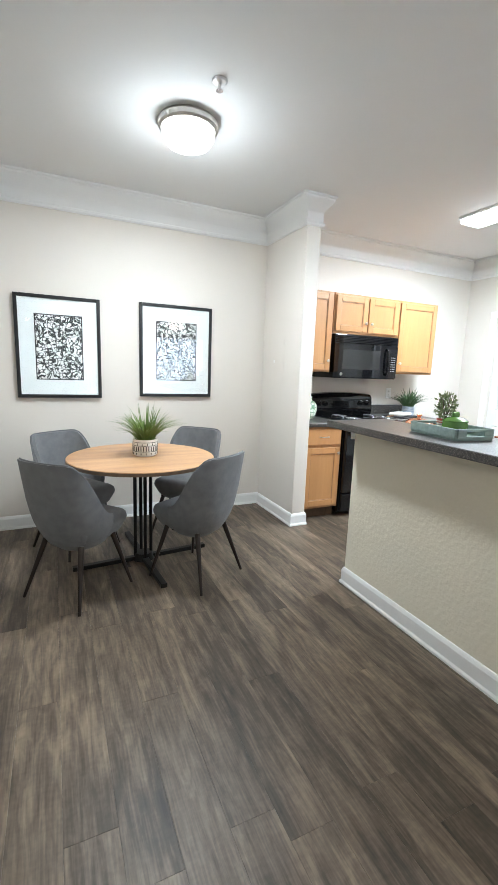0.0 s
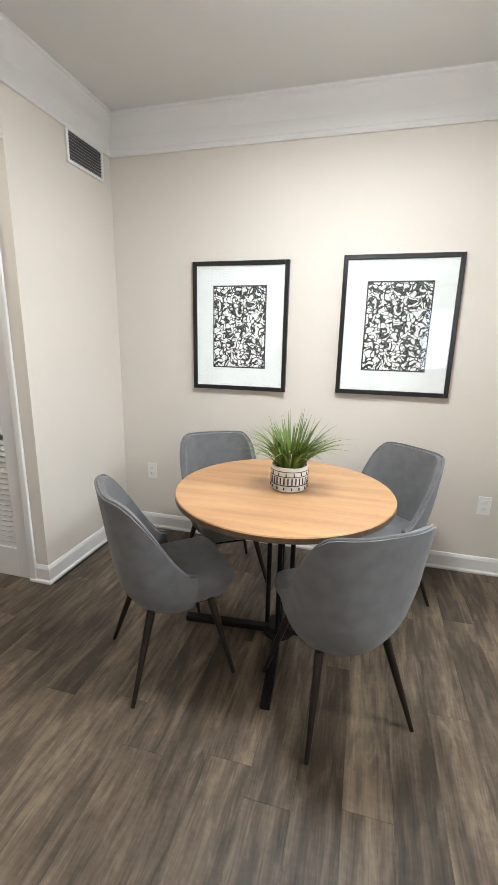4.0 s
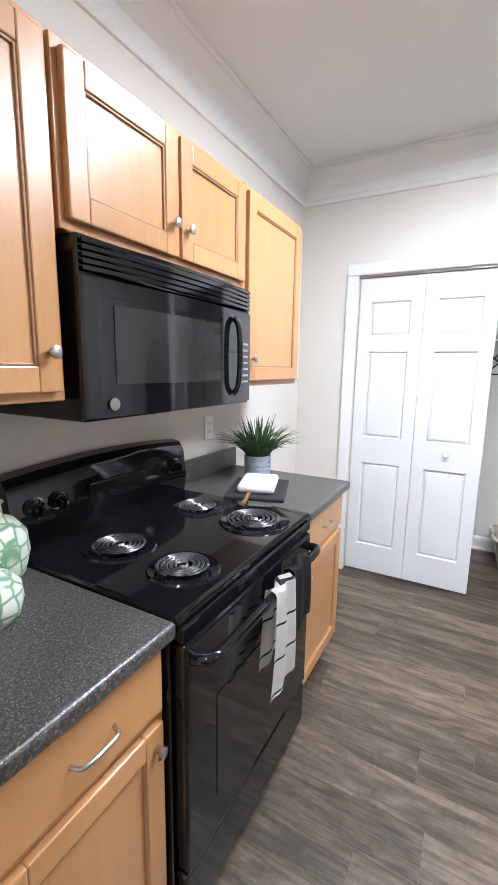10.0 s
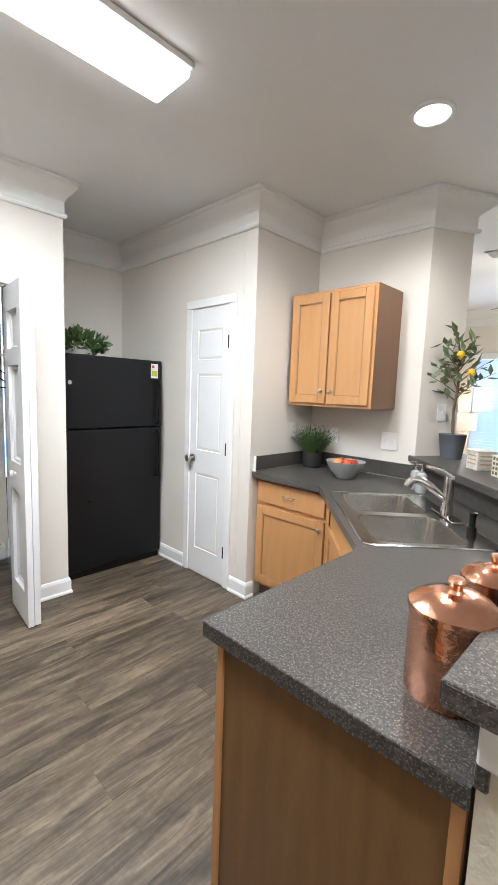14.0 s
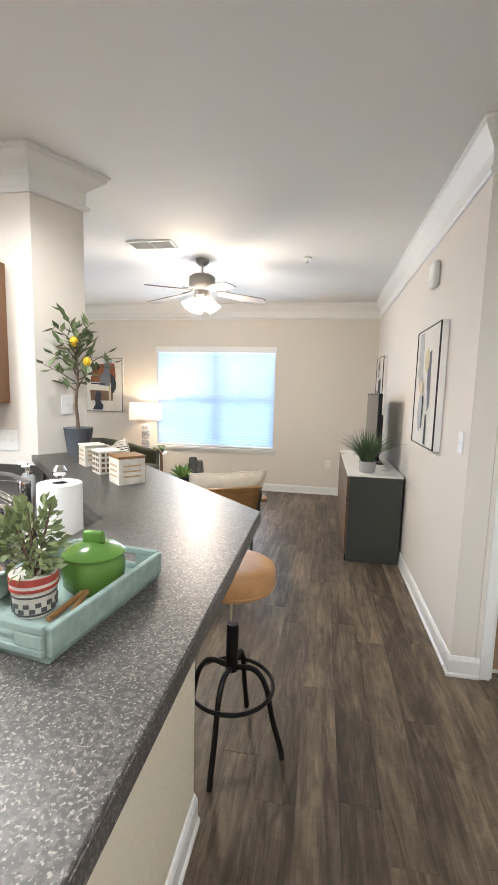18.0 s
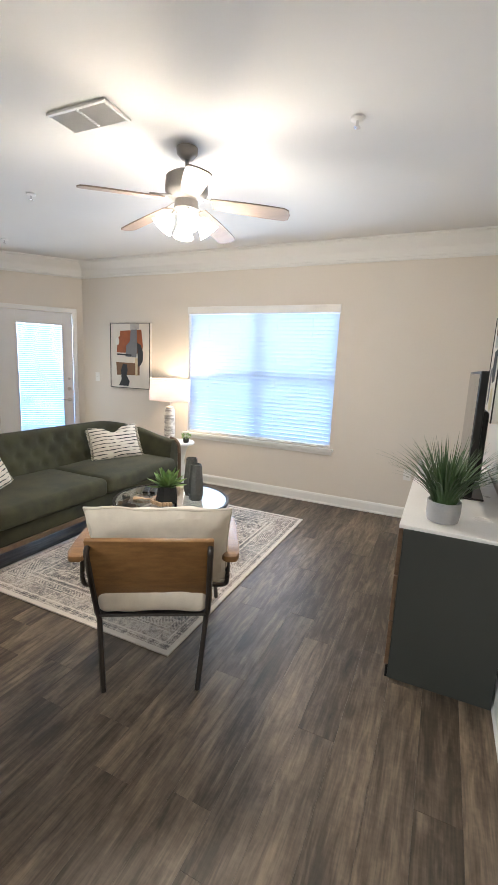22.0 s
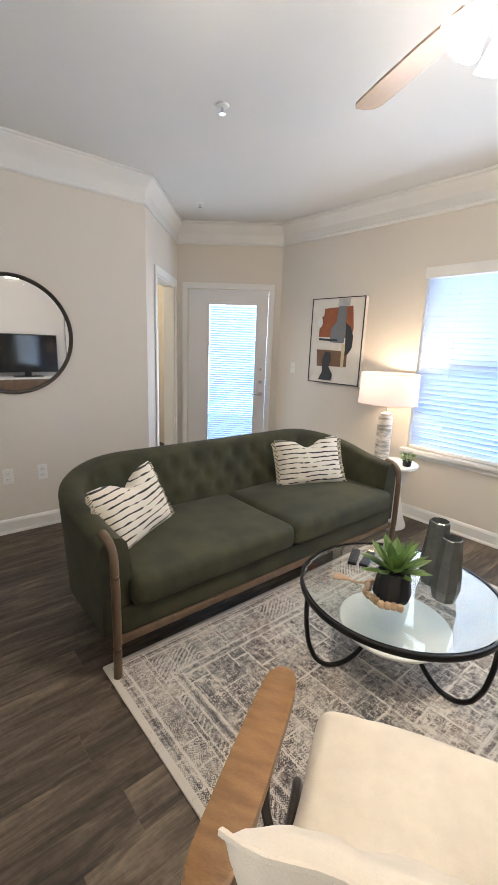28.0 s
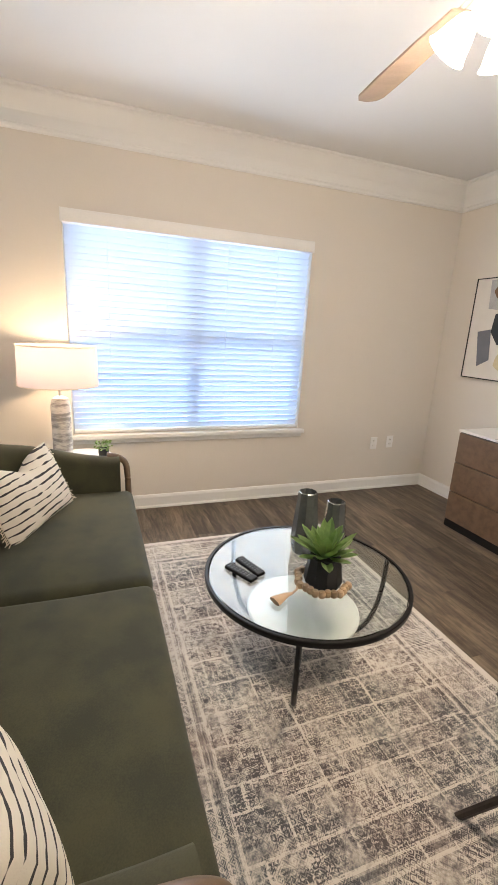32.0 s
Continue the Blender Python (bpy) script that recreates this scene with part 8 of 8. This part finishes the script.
canvas_art(pose(5.733, YW + 0.002, 1.512, 0, 0, 180), 0.635, 0.822, "black framed abstract canvas in rust, charcoal and cream", (
    (RUST, [(-0.66, 0.10), (-0.64, 0.52), (-0.50, 0.60), (-0.48, 0.76), (0.58, 0.80), (0.66, 0.30), (0.60, 0.08)]),
    (GREY_P, [(0.02, 0.80), (0.04, 0.97), (0.48, 0.97), (0.46, 0.80)]),
    (BROWN_P, [(-0.70, -0.20), (0.50, -0.22), (0.50, -0.58), (-0.66, -0.60)]),
    (SLATE_P, [(-0.20, -0.02), (-0.18, 0.30), (0.02, 0.46), (0.06, 0.80), (0.36, 0.80), (0.38, 0.20), (0.34, -0.04)]),
    (NAVY_P, [(0.38, 0.42), (0.56, 0.34), (0.68, 0.12), (0.66, -0.14), (0.54, -0.28), (0.42, -0.32)]),
    (CANVAS, [(-0.66, -0.04), (0.20, -0.05), (0.20, -0.20), (-0.62, -0.19)]),
    (NAVY_P, [(-0.64, 0.07), (0.10, 0.05), (0.10, 0.00), (-0.64, 0.02)]),
    (OCHRE_P, [(0.28, -0.06), (0.41, -0.06), (0.40, -0.60), (0.29, -0.60)]),
    (PAPER, blob(-0.62, 0.44, 0.10, 0.13, seed=7)),
    (NAVY_P, [(-0.56, -0.93), (-0.42, -0.74), (-0.44, -0.44), (-0.34, -0.24), (-0.14, -0.26), (-0.10, -0.44), (-0.16, -0.60), (0.00, -0.78), (-0.06, -0.93)])))
canvas_art(pose(XT + 0.002, 0.395, 1.525, 0, 0, 90), 0.62, 0.80, "framed abstract canvas in grey, white and ochre", (
    (GREY_P, [(-0.75, 0.95), (-0.35, 0.95), (-0.30, 0.10), (-0.55, -0.05), (-0.80, 0.25)]),
    (SLATE_P, [(0.10, 0.55), (0.40, 0.60), (0.45, -0.30), (0.30, -0.40), (0.15, 0.0)]),
    (OCHRE_P, blob(0.05, 0.45, 0.22, 0.20, seed=1)), (GREY_P, blob(-0.35, -0.45, 0.20, 0.35, seed=2)),
    (NAVY_P, [(-0.15, -0.15), (-0.06, -0.15), (-0.08, -0.70), (-0.14, -0.70)]), (OCHRE_P, blob(-0.30, 0.0, 0.20, 0.12, seed=3)),
    (NAVY_P, [(0.22, -0.45), (0.30, -0.45), (0.34, -0.95), (0.20, -0.95)])))
canvas_art(pose(XT + 0.002, -2.04, 1.525, 0, 0, 90), 0.62, 0.80, "framed abstract canvas in charcoal, tan and white", (
    (GREY_P, [(-0.55, 0.95), (0.0, 0.95), (0.05, 0.35), (-0.50, 0.40)]), (NAVY_P, [(-0.25, 0.30), (0.45, 0.35), (0.50, -0.25), (-0.05, -0.30), (-0.30, -0.05)]),
    (SLATE_P, [(-0.70, -0.05), (-0.30, 0.0), (-0.20, -0.60), (-0.55, -0.75)]), (OCHRE_P, blob(0.30, -0.60, 0.35, 0.22, seed=4)), (BROWN_P, blob(-0.15, 0.72, 0.25, 0.14, seed=5))))

big = thing("framed_print", pose(4.705, YL - 0.002, 1.415), "large silver-grey framed pale abstract print", "picture")
BW, BH = 1.25, 1.08
for lo, hi in (((-BW / 2, -0.045, -BH / 2), (-BW / 2 + 0.06, 0, BH / 2)), ((BW / 2 - 0.06, -0.045, -BH / 2), (BW / 2, 0, BH / 2)),
               ((-BW / 2 + 0.06, -0.045, -BH / 2), (BW / 2 - 0.06, 0, -BH / 2 + 0.06)), ((-BW / 2 + 0.06, -0.045, BH / 2 - 0.06), (BW / 2 - 0.06, 0, BH / 2))):
    part("frame", box(lo, hi, 0.008), FRAME_SILVER, big, "distressed silver-grey moulding")
part("mat_board", box((-BW / 2 + 0.06, -0.016, -BH / 2 + 0.06), (BW / 2 - 0.06, -0.002, BH / 2 - 0.06)), PAPER, big)
part("print", box((-BW / 2 + 0.20, -0.019, -BH / 2 + 0.18), (BW / 2 - 0.20, -0.0165, BH / 2 - 0.18)), mat("pale_print", (0.48, 0.46, 0.43), (0.36, 0.34, 0.32), 0.7, 0, 6, 80, 0.8, 0.1), big, "soft grey print")
for k, rr in enumerate((0.36, 0.30, 0.24, 0.18, 0.12)):
    bm = lathe([(rr, 0.0), (rr - 0.045, 0.0), (rr - 0.045, 0.0012), (rr, 0.0012)], 40)
    part("print_ring", bm, PAPER if k % 2 else GREY_P, big).matrix_local = Matrix.Translation((0, -0.0195, 0)) @ Matrix.Rotation(radians(90), 4, "X") @ Matrix.Scale(0.95, 4, (0, 1, 0))
gl = part("glazing", box((-BW / 2 + 0.06, -0.030, -BH / 2 + 0.06), (BW / 2 - 0.06, -0.028, BH / 2 - 0.06)), GLASS, big, "clear picture glass")
gl.visible_shadow = False

mir = thing("round_mirror", pose(XM - 0.002, 0.055, 1.455, 0, 0, -90), "round wall mirror in a dark bronze metal frame", "mirror")
bm = lathe([(0.0, 0.0), (0.388, 0.0), (0.388, 0.010), (0.0, 0.010)], 72)
part("glass", bm, MIRROR, mir, "silvered glass", 30).matrix_local = Matrix.Translation((0, -0.002, 0)) @ Matrix.Rotation(radians(90), 4, "X")
bm = lathe([(0.383, 0.0), (0.408, 0.0), (0.410, 0.022), (0.402, 0.030), (0.390, 0.026), (0.383, 0.012)], 72)
part("frame", bm, BRONZE, mir, "dark metal rim", True).matrix_local = Matrix.Rotation(radians(90), 4, "X")

sir = thing("wall_alarm", pose(XT + 0.001, 0.325, 2.28, 0, 0, 90), "white wall-mounted alarm sounder", "alarm")
part("case", box((-0.07, -0.045, -0.085), (0.07, 0, 0.085), 0.022, 4), PLASTIC_W, sir, "", True)
part("grille", box((-0.04, -0.047, -0.05), (0.04, -0.0445, 0.0), 0.002), CERAMIC_W, sir)

# ceiling fan
fan = thing("ceiling_fan", pose(3.58, -0.628, CEIL - 0.001), "grey ceiling fan with five wooden blades and lit shades", "fan")
FANM = mat("fan_brushed_grey", (0.34, 0.32, 0.30), (0.27, 0.255, 0.24), 0.4, 0.4, 8, 90, 0.5, 0.03)
BLADE = mat("fan_blade_wood", (0.26, 0.20, 0.16), (0.19, 0.145, 0.115), 0.36, 0, 4, 60, 0.7, 0.03, (0.6, 5, 5))
part("canopy", lathe([(0.0, 0.0), (0.065, 0.0), (0.062, -0.03), (0.035, -0.06), (0.015, -0.065)], 28), FANM, fan, "", True)
part("downrod", cyl((0, 0, -0.06), (0, 0, -0.14), 0.012, n=12), FANM, fan)
part("motor", lathe([(0.02, -0.13), (0.09, -0.14), (0.125, -0.165), (0.13, -0.24), (0.11, -0.275), (0.07, -0.29), (0.0, -0.29)], 36), FANM, fan, "grey motor housing", True)
part("switch_cup", lathe([(0.07, -0.29), (0.075, -0.34), (0.05, -0.37), (0.0, -0.375)], 28), FANM, fan, "", True)
for k in range(5):
    m = Matrix.Rotation(radians(57 + 72 * k), 4, "Z")
    part("blade_iron", tube([m @ Vector(p) for p in ((0.09, 0, -0.275), (0.17, 0, -0.292), (0.23, 0, -0.297))], 0.012, 8, flat=0.5), FANM, fan, "", True)
    out = [(0.19, -0.050), (0.34, -0.060), (0.52, -0.066), (0.635, -0.064), (0.66, -0.045), (0.668, 0.0), (0.66, 0.045), (0.635, 0.064), (0.52, 0.066), (0.34, 0.060), (0.19, 0.050)]
    bm = prism(out, -0.004, 0.004, 0.002)
    bmesh.ops.transform(bm, matrix=m @ Matrix.Rotation(radians(6.5), 4, "Y") @ Matrix.Translation((0, 0, -0.283)) @ Matrix.Rotation(radians(-12), 4, "X"), verts=bm.verts)
    part("blade", bm, BLADE, fan, "greyish wooden blade")
for k in range(4):
    m = Matrix.Rotation(radians(40 + 90 * k), 4, "Z") @ Matrix.Translation((0.06, 0, -0.345)) @ Matrix.Rotation(radians(-38), 4, "Y")
    part("lamp_arm", tube([m @ Vector(p) for p in ((0, 0, 0), (0.0, 0, -0.05))], 0.012, 8), FANM, fan)
    bm = lathe([(0.022, -0.045), (0.032, -0.055), (0.045, -0.085), (0.058, -0.125), (0.066, -0.138)], 24)
    bmesh.ops.transform(bm, matrix=m, verts=bm.verts)
    shd = part("shade", bm, GLOBE, fan, "lit frosted glass shade", True)
    shd.visible_shadow = False

cv = thing("ceiling_vent", pose(3.895, -0.165, CEIL - 0.001), "white ceiling air return with slats", "vent")
for lo, hi in (((-0.20, -0.10, -0.012), (0.20, -0.082, 0)), ((-0.20, 0.082, -0.012), (0.20, 0.10, 0)), ((-0.20, -0.082, -0.012), (-0.182, 0.082, 0)), ((0.182, -0.082, -0.012), (0.20, 0.082, 0)), ((-0.009, -0.082, -0.012), (0.009, 0.082, 0))):
    part("frame", box(lo, hi, 0.002), TRIM, cv)
part("backing", box((-0.182, -0.082, -0.003), (0.182, 0.082, -0.001)), CERAMIC_GREY, cv)
for k in range(8):
    part("slat", box((-0.182, -0.009, -0.001), (0.182, 0.009, 0.001), m=Matrix.Translation((0, -0.072 + 0.0205 * k, -0.008)) @ Matrix.Rotation(radians(40), 4, "X")), PLASTIC_W, cv)


# ---------------------------------------------------------------- window and patio door
WX0, WX1, WZ0, WZ1 = 3.073, 4.873, 0.62, 2.08
win = tagged(new("window_1"), "wide double window with white horizontal blinds", "window", "", "structure")
win.matrix_world = pose(0, 0, 0)
part("window_sill", box((WX0 - 0.045, YW - 0.10, 0.585), (WX1 + 0.045, YW + 0.045, 0.6195), 0.006), TRIM, win, "white sill board")
part("apron", box((WX0 - 0.03, YW + 0.001, 0.548), (WX1 + 0.03, YW + 0.016, 0.5845), 0.004), TRIM, win)
FY0, FY1 = YW - 0.136, YW - 0.100
xm = (WX0 + WX1) / 2
for lo, hi in (((WX0, FY0, WZ0), (WX0 + 0.045, FY1, WZ1)), ((WX1 - 0.045, FY0, WZ0), (WX1, FY1, WZ1)), ((xm - 0.045, FY0, WZ0), (xm + 0.045, FY1, WZ1)),
               ((WX0 + 0.045, FY0, WZ0), (xm - 0.045, FY1, WZ0 + 0.05)), ((xm + 0.045, FY0, WZ0), (WX1 - 0.045, FY1, WZ0 + 0.05)),
               ((WX0 + 0.045, FY0, WZ1 - 0.04), (xm - 0.045, FY1, WZ1)), ((xm + 0.045, FY0, WZ1 - 0.04), (WX1 - 0.045, FY1, WZ1)),
               ((WX0 + 0.045, FY0, 1.325), (xm - 0.045, FY1, 1.375)), ((xm + 0.045, FY0, 1.325), (WX1 - 0.045, FY1, 1.375))):
    part("window_frame", box(lo, hi, 0.004), TRIM, win)
for x0, x1 in ((WX0 + 0.045, xm - 0.045), (xm + 0.045, WX1 - 0.045)):
    for z0, z1 in ((WZ0 + 0.05, 1.325), (1.375, WZ1 - 0.04)):
        pn = part("pane", box((x0, YW - 0.121, z0), (x1, YW - 0.115, z1)), GLASS, win, "clear window pane")
        pn.visible_shadow = False


def blind(root, a, b, y, z0, z1, pitch, depth, tilt, m=None, sag=0.0):
    count = int((z1 - z0) / pitch)
    me = bpy.data.meshes.new("slat")
    bm = box((a, -depth / 2, -0.0013), (b, depth / 2, 0.0013))
    bm.to_mesh(me)
    bm.free()
    me.materials.append(SLAT)
    for k in range(count):
        s = new("slat", me)
        s.parent = root
        s.matrix_local = Matrix.Translation((0, y, z0 + pitch * (k + 0.5))) @ Matrix.Rotation(radians(tilt + random.Random(k).uniform(-2, 2)), 4, "X")


bl = thing("window_blind", pose(0, 0, 0), "white horizontal window blind, lowered and half tilted", "blind")
blind(bl, WX0 + 0.008, WX1 - 0.008, YW - 0.036, WZ0 + 0.03, WZ1 - 0.05, 0.0415, 0.050, 57)
part("headrail", box((WX0 - 0.012, YW - 0.075, WZ1 - 0.055), (WX1 + 0.012, YW + 0.020, WZ1 + 0.028), 0.005), PLASTIC_W, bl, "white valance")
part("bottom_rail", box((WX0 + 0.008, YW - 0.065, WZ0 + 0.004), (WX1 - 0.008, YW - 0.015, WZ0 + 0.026), 0.004), PLASTIC_W, bl)
for x in (3.35, 3.75, 4.2, 4.6):
    part("ladder_cord", cyl((x, YW - 0.012, WZ0 + 0.02), (x, YW - 0.012, WZ1 - 0.05), 0.0014, n=5), PLASTIC_W, bl)

m_p, _ = run(C1, C2)
door = tagged(new("door_patio"), "white patio door with a tall glazed panel and blind", "door", "", "structure")
door.matrix_world = m_p
for lo, hi in (((0.138, -0.055, 0.01), (0.26, -0.015, 2.035)), ((0.81, -0.055, 0.01), (1.042, -0.015, 2.035)), ((0.26, -0.055, 0.01), (0.81, -0.015, 0.26)), ((0.26, -0.055, 1.885), (0.81, -0.015, 2.035))):
    part("door_rail", box(lo, hi, 0.003), DOORM, door)
for lo, hi in (((0.245, -0.016, 0.245), (0.27, -0.004, 1.90)), ((0.80, -0.016, 0.245), (0.825, -0.004, 1.90)), ((0.27, -0.016, 0.245), (0.80, -0.004, 0.27)), ((0.27, -0.016, 1.875), (0.80, -0.004, 1.90))):
    part("glazing_bead", box(lo, hi, 0.003), DOORM, door)
pn = part("pane", box((0.26, -0.050, 0.26), (0.81, -0.046, 1.885)), GLASS, door, "clear pane")
pn.visible_shadow = False
blind(door, 0.272, 0.798, -0.028, 0.275, 1.870, 0.026, 0.024, 60)
for z, r in ((1.18, 0.020), (1.035, 0.026)):
    part("deadbolt", lathe([(0.0, 0.022), (r * 0.7, 0.020), (r, 0.008), (r, 0.0)], 18), NICKEL, door, "brushed nickel deadbolt", True).matrix_local = Matrix.Translation((0.192, -0.014, z)) @ Matrix.Rotation(radians(-90), 4, "X")
part("handle_rose", lathe([(0.0, 0.016), (0.024, 0.014), (0.028, 0.0)], 18), NICKEL, door, "", True).matrix_local = Matrix.Translation((0.192, -0.014, 0.89)) @ Matrix.Rotation(radians(-90), 4, "X")
part("lever", tube([(0.192, 0.0, 0.89), (0.194, 0.04, 0.89), (0.29, 0.04, 0.89)], 0.009, 8), NICKEL, door, "brushed nickel lever", True)

# outside: pale daylight behind the blinds
pts = [(-1.5, -6.2)] + [(8.0 + 5.0 * math.sin(radians(a)), -1.2 - 5.0 * math.cos(radians(a))) for a in range(0, 91, 10)] + [(13.0, 2.5)]
bm = bmesh.new()
rows = [[bm.verts.new((x, y, z)) for z in (-0.6, 6.0)] for x, y in pts]
for a, b in zip(rows, rows[1:]):
    bm.faces.new((a[0], a[1], b[1], b[0]))
DAY = bpy.data.materials.new("daylight_distance")
DAY.use_nodes = True
dn, dl = DAY.node_tree.nodes, DAY.node_tree.links
geo = dn.new("ShaderNodeNewGeometry")
sep = dn.new("ShaderNodeSeparateXYZ")
dl.new(geo.outputs["Position"], sep.inputs[0])
rp_ = dn.new("ShaderNodeMapRange")
rp_.inputs["From Min"].default_value, rp_.inputs["From Max"].default_value = 0.4, 2.6
dl.new(sep.outputs[2], rp_.inputs["Value"])
mixc = dn.new("ShaderNodeMix")
mixc.data_type = "RGBA"
mixc.inputs[6].default_value, mixc.inputs[7].default_value = (0.17, 0.38, 0.86, 1), (0.66, 0.84, 1.0, 1)
far = dn.new("ShaderNodeTexNoise")
far.inputs["Scale"].default_value, far.inputs["Detail"].default_value = 0.9, 3
dl.new(geo.outputs["Position"], far.inputs["Vector"])
blend_ = dn.new("ShaderNodeMath")
blend_.operation = "MULTIPLY_ADD"
blend_.use_clamp = True
dl.new(far.outputs["Fac"], blend_.inputs[0])
blend_.inputs[1].default_value = 1.7
shade_ = dn.new("ShaderNodeMath")
shade_.operation = "ADD"
dl.new(rp_.outputs[0], shade_.inputs[0])
shade_.inputs[1].default_value = -0.86
dl.new(shade_.outputs[0], blend_.inputs[2])
dl.new(blend_.outputs[0], mixc.inputs[0])
emi = dn.new("ShaderNodeEmission")
emi.inputs[1].default_value = 8.5
dl.new(mixc.outputs[2], emi.inputs[0])
dl.new(emi.outputs[0], dn["Material Output"].inputs[0])
setting("backdrop", bm, DAY, "pale blue daylight distance outside", "backdrop")
setting("ground", box((-40, -60, -0.40), (60, -2.84, -0.20)), mat("outdoor_ground", (0.48, 0.50, 0.50), None, 0.9, 0, 3, 40, 0.8, 0.3, world_space=True), "pale paving and ground outside", "ground")


# ---------------------------------------------------------------- floor planks
PW, PL = 0.152, 1.22
plank_meshes = {}


def plank(x0, x1, y0, y1):
    key = (round(x1 - x0, 3), round(y1 - y0, 3))
    if key not in plank_meshes:
        w, ln = key[0] - 0.0004, key[1] - 0.0004
        e = 0.0006
        bm = bmesh.new()
        lo = [bm.verts.new(p) for p in ((-w / 2, -ln / 2, -0.008), (w / 2, -ln / 2, -0.008), (w / 2, ln / 2, -0.008), (-w / 2, ln / 2, -0.008))]
        mi = [bm.verts.new((v.co.x, v.co.y, -0.0007)) for v in lo]
        hi = [bm.verts.new(p) for p in ((-w / 2 + e, -ln / 2 + e, 0), (w / 2 - e, -ln / 2 + e, 0), (w / 2 - e, ln / 2 - e, 0), (-w / 2 + e, ln / 2 - e, 0))]
        for a, b in ((lo, mi), (mi, hi)):
            for k in range(4):
                bm.faces.new((a[k], a[(k + 1) % 4], b[(k + 1) % 4], b[k]))
        bm.faces.new(hi)
        me = bpy.data.meshes.new("plank")
        bm.to_mesh(me)
        bm.free()
        me.materials.append(PLANK)
        plank_meshes[key] = me
    ob = new("plank", plank_meshes[key])
    ob.location = ((x0 + x1) / 2, (y0 + y1) / 2, 0)
    ob.parent = floor


def floor_area(x0, x1, y0, y1):
    k = 0
    x = x0
    while x < x1 - 1e-4:
        xe = min(x + PW, x1)
        y = y0 - PL * ((k * 0.37 + 0.11 * (k % 3)) % 1.0)
        while y < y1 - 1e-4:
            a, b = max(y, y0), min(y + PL, y1)
            if b - a > 0.02:
                plank(x, xe, a, b)
            y += PL
        x, k = xe, k + 1


floor_area(XT, XT + PW * 36, YW, YB)
floor_area(XT + PW * 36, XT + PW * 38, -2.3, -0.6)
floor_area(XT - PW * 6, XT, YD - 0.06, YB)
floor_area(XT - PW * 7, XT - PW * 6, YD - 0.06, HALL0)
floor_area(XT - PW * 9, XT - PW * 6, HALL0, YB)
floor_area(XT - PW * 19, XT - PW * 9, HALL0, HALL1)
